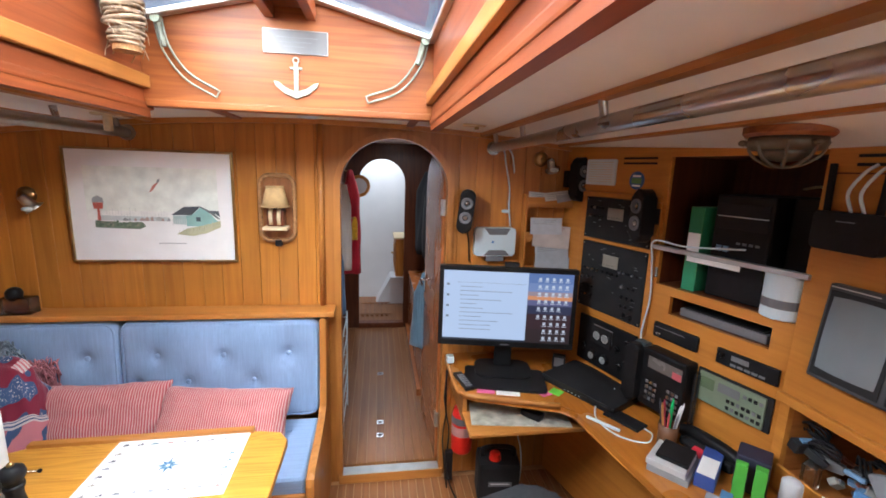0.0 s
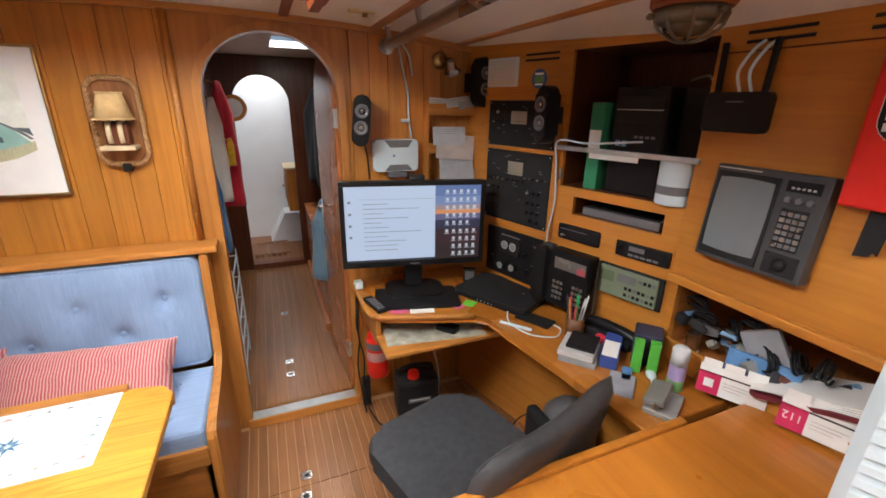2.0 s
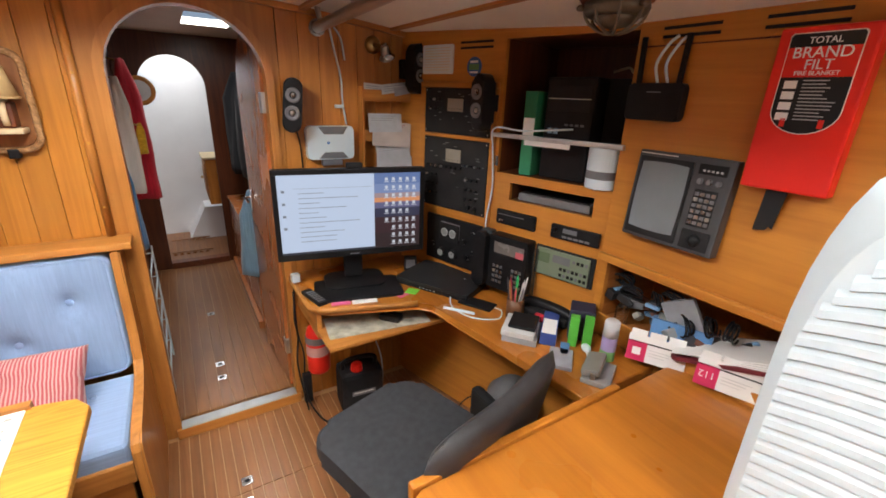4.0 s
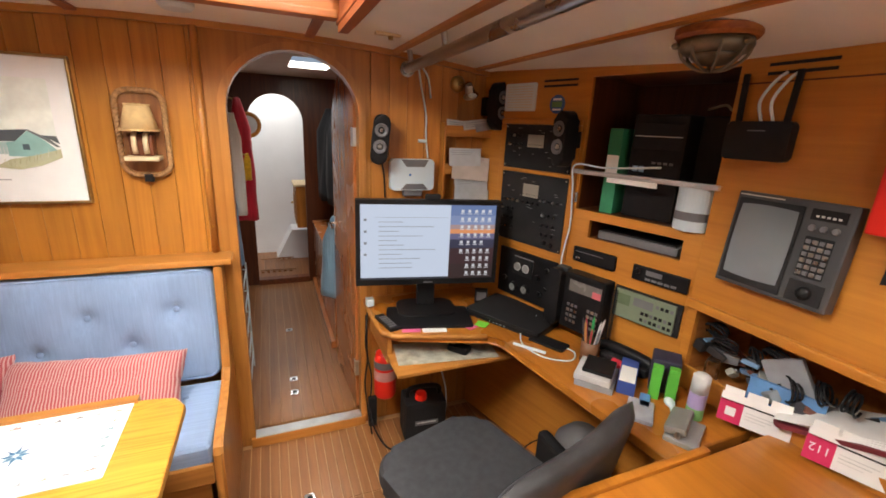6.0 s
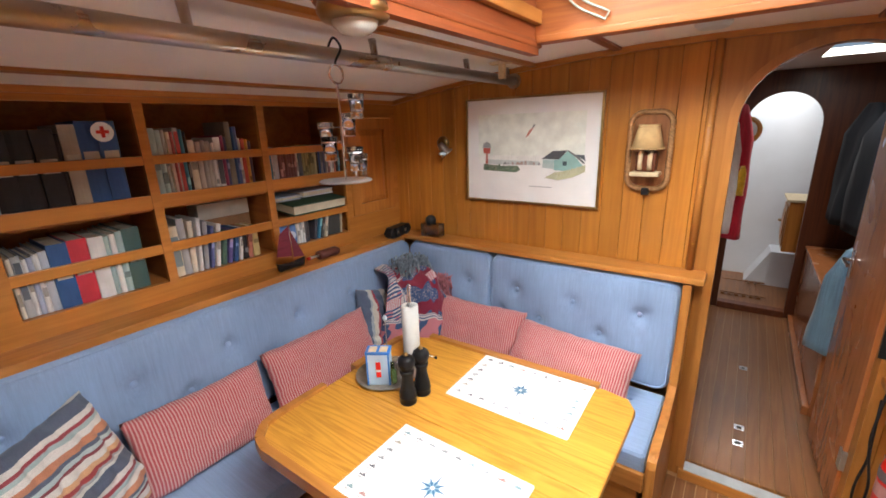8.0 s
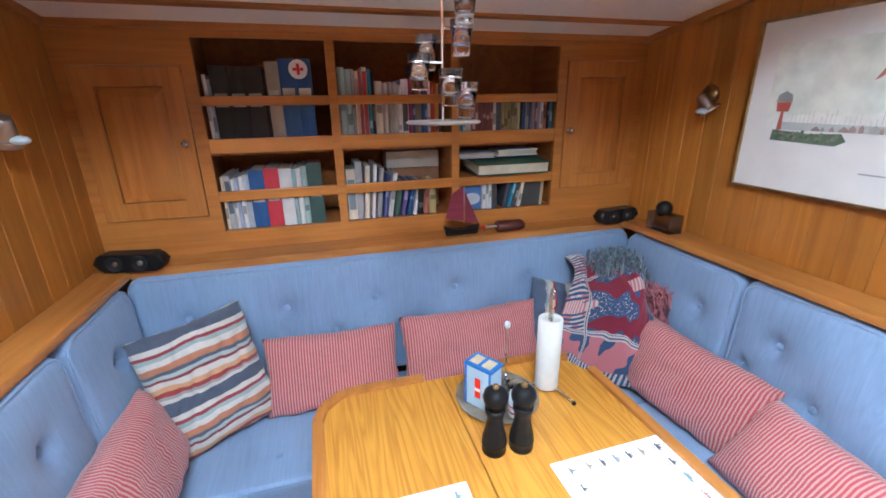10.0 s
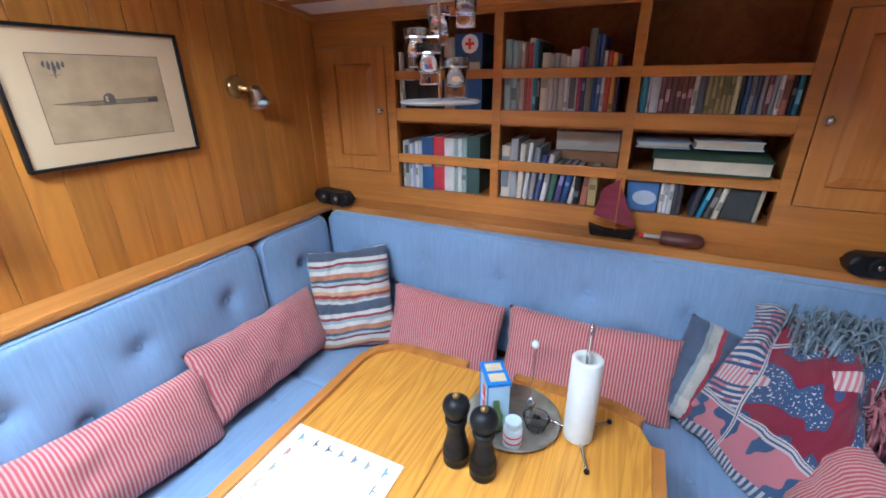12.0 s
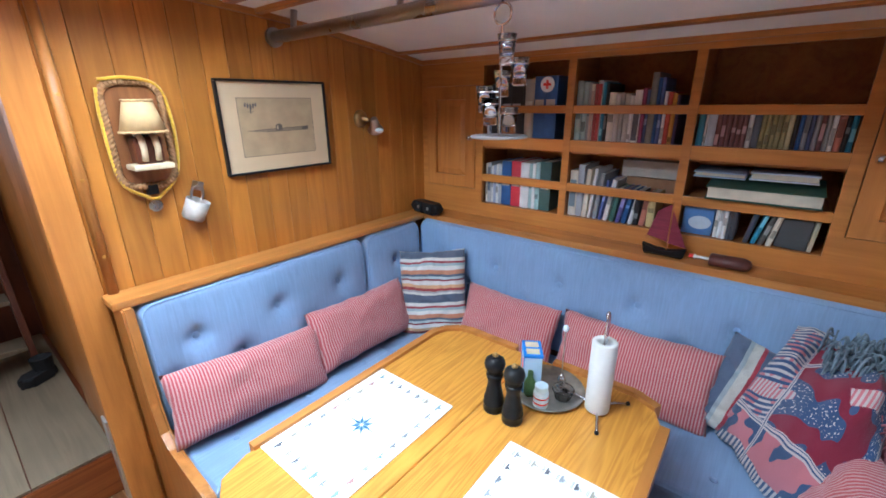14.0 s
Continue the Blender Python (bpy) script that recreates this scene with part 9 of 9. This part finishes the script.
garment("hanging_jacket", "dark red sailing jacket hanging in the passage", -0.185, 2.80, 1.60, 0.115, 0.66, cloth("crimson_jacket", (0.52, 0.012, 0.035), axis=2), 1)
garment("hanging_shirt", "white cloth hanging in the passage", -0.20, 2.56, 1.52, 0.075, 0.50, cloth("white_cotton", (0.78, 0.76, 0.72), axis=2, streak=0.1), 2)
garment("yellow_strap", "yellow strip of a life vest hanging in the passage", -0.145, 2.66, 1.32, 0.035, 0.14, LANYARD, 3)
garment("blue_cloth", "blue cloth hanging low in the passage", -0.225, 2.48, 1.18, 0.06, 0.42, cloth("mid_blue_cloth", (0.03, 0.16, 0.40), axis=2), 4)
for k, (y, z) in enumerate(((3.5, 1.6), (3.8, 1.6))):
    garment("dark_coat", "dark navy coat hanging in the passage", 0.50 - 0.05 * k, y, z, 0.24, 0.72, cloth("navy_coat_%d" % k, (0.005, 0.006, 0.010), axis=2, sheen=0.02), 5 + k)
bench = thing("passage_bench", "mahogany bench box in the passage", "bench")
part("front", B(0.30, 0.32, 2.75, 4.05, 0.05, 0.62), MAHOG_DOOR, bench)
part("seat", B(0.29, 0.72, 2.75, 4.05, 0.62, 0.645, 0.006), MAHOG_DOOR, bench)
part("base_moulding", B(0.27, 0.30, 2.75, 4.05, 0.05, 0.10, 0.006), MAHOG_DOOR, bench)
o = garment("blue_bag", "light blue cloth bag hanging behind the door", 0.31, 2.72, 0.95, 0.15, 0.50, cloth("light_blue_bag", (0.15, 0.26, 0.36), axis=2), 9)
rackp = thing("bottle_rack", "white wire rack with bottles low in the passage", "rack", pose(-0.26, 2.5, SILL))
for k in range(5):
    part("wire", tube(bmesh.new(), [(-0.05, -0.18, 0.1 + 0.13 * k), (0.06, -0.18, 0.1 + 0.13 * k), (0.06, 0.18, 0.1 + 0.13 * k), (-0.05, 0.18, 0.1 + 0.13 * k)], 0.004, 6), WHITEP, rackp)
for y in (-0.18, 0.18):
    part("upright", rod(bmesh.new(), (0.06, y, 0.0), (0.06, y, 0.66), 0.005, seg=8), WHITEP, rackp)
    part("upright", rod(bmesh.new(), (-0.05, y, 0.0), (-0.05, y, 0.66), 0.005, seg=8), WHITEP, rackp)
rk = random.Random(6)
for k in range(4):
    o = thing("stored_bottle", "plastic bottle standing in the wire rack", "bottle", pose(-0.255, 2.37 + 0.085 * k, SILL + 0.105), "bottles in the rack")
    colour(part("body", lathe([(0.0005, 0), (0.03, 0), (0.03, 0.12), (0.014, 0.16), (0.012, 0.19), (0.0005, 0.19)], 16), TINT, o, smooth=True), rk.choice([(0.02, 0.02, 0.03), (0.03, 0.08, 0.25), (0.4, 0.4, 0.4), (0.05, 0.06, 0.06)]))
    part("shelf_peg", B(-0.03, 0.03, -0.03, 0.03, -0.012, -0.0005), WHITEP, o)

# ---- aft passage ----
wall_box("wall_aft_port", B(-0.335, -0.30, -0.76, -0.06, 0.0, 1.98), TEAK_V, "teak side panel of the aft passage")
wall_box("wall_aft_locker", B(-0.36, -0.318, -1.8, -0.761, 0.0, 1.98), TEAK_V, "teak locker side along the aft passage")
# added dark sheet that stands for the unlit space aft of the ladder
wall_box("wall_aft_end", B(-2.0, 1.5, -1.84, -1.80, 0.0, 2.05), DARK, "dark backdrop for the unlit space behind the companion ladder")
wall_box("wall_aft_outer", B(-2.04, -2.0, -1.84, -0.05, 0.0, 2.05), DARK_Y, "dark port side of the aft cabin")
part("riser_board", B(-0.30, 0.30, -0.362, -0.358, 0.0, 0.19), MAHOG_X, floor_aft, "dark red riser below the raised floor")
ladder = thing("companion_ladder", "dark wooden companion ladder with worn pale treads", "ladder", pose(0.03, -1.33, 0.2))
for x in (-0.25, 0.25):
    part("stringer", B(-0.014, 0.014, -0.045, 0.045, 0, 1.62, 0.004, Matrix.Translation((x, 0, 0)) @ pose(0, 0, 0, 14, 0, 0)), DARK, ladder)
for k in range(6):
    z = 0.13 + 0.235 * k
    part("tread", B(-0.234, 0.234, -0.075, 0.075, z, z + 0.024, 0.004, Matrix.Translation((0, -0.25 * z, 0))), FLOOR_AFT, ladder, "worn pale tread")
o = thing("boot", "black rubber boot by the ladder", "boot", pose(-0.20, -1.19, 0.2, 0, 0, 30))
part("foot", prism(rounded(0.16, 0.08, 0.035), 0, 0.05, 0.02), BLACKM, o)
part("shaft", lathe([(0.0005, 0.045), (0.04, 0.045), (0.045, 0.11), (0.04, 0.11), (0.0005, 0.10)], 16, Matrix.Translation((-0.035, 0, 0))), BLACKM, o)

# ---- boards of the bulkheads and floors ----
PLANKS = {}


def plank_row(parent, x0, x1, width, y, z0, top, material, face, gap=0.0010):
    """Upright tongue-and-groove boards; face is the way they look along y."""
    x = x0
    while x < x1 - 0.02:
        w = min(width, x1 - x)
        h = round(top(x + w / 2) - z0, 2)
        key = (round(w, 4), h, face, material.name)
        if key not in PLANKS:
            b = B(gap / 2, w - gap / 2, 0 if face > 0 else -0.011, 0.011 if face > 0 else 0, 0, h, 0.0018, seg=1)
            bmesh.ops.recalc_face_normals(b, faces=b.faces)
            me = bpy.data.meshes.new("plank")
            b.to_mesh(me)
            b.free()
            me.materials.append(material)
            PLANKS[key] = me
        ob = new("plank", PLANKS[key])
        ob.parent = parent
        ob.location = (x, y, z0)
        x += w


low = LEDGE
plank_row(wall_n, -1.79, -0.262, 0.0833, NORTH + 0.0115, low, ceil_z, PINE_V, -1)
plank_row(wall_n, 0.376, 0.945, 0.0813, NORTH + 0.0115, 0.0, ceil_z, TEAK_V, -1)
plank_row(wall_s, -1.79, -0.345, 0.0803, -0.0115, low, ceil_z, PINE_V, 1)


def strip_row(parent, x0, x1, width, y0, y1, z, material, t=0.004, seam=0.0035):
    me = bpy.data.meshes.new("floor_strip")
    b = B(seam / 2, width - seam / 2, y0, y1, 0, t, 0.0006, seg=1)
    bmesh.ops.recalc_face_normals(b, faces=b.faces)
    b.to_mesh(me)
    b.free()
    me.materials.append(material)
    n = int(round((x1 - x0) / width))
    for k in range(n):
        ob = new("floor_strip", me)
        ob.parent = parent
        ob.location = (x0 + k * width, 0, z)


strip_row(floor, -0.40, 1.2, 0.04, 1.582, NORTH - 0.03, -0.004, FLOOR)
strip_row(floor, -0.40, 1.2, 0.04, -0.355, 1.578, -0.004, FLOOR)
strip_row(floor, -1.2, -0.40, 0.04, 0.45, 1.48, -0.004, FLOOR)
strip_row(floor_passage, -0.32, 0.72, 0.052, 2.066, 4.08, 0.046, FLOOR, seam=0.002)
strip_row(floor_aft, -0.30, 1.2, 0.25, -1.8, -0.366, 0.19, FLOOR_AFT, t=0.01, seam=0.004)


def floor_latch(x, y, z):
    o = thing("floor_latch", "small chrome flush latch in the floor", "latch", pose(x, y, z), "flush floor latches")
    part("plate", prism(rounded(0.042, 0.042, 0.005), 0, 0.003, 0.001), CHROME, o)
    part("ring", tube(bmesh.new(), [(0.012 * math.cos(a), 0.012 * math.sin(a), 0.0035) for a in [k * math.pi / 8 for k in range(16)]], 0.002, 6, True), STEEL, o)
    part("cup", prism(rounded(0.02, 0.014, 0.005), 0.003, 0.0042), BLACKM, o)


for x, y, z in ((0.03, 1.632, 0.0), (0.018, 1.528, 0.0), (0.015, 2.457, SILL), (0.013, 2.325, SILL), (0.02, 3.1, SILL)):
    floor_latch(x, y, z)
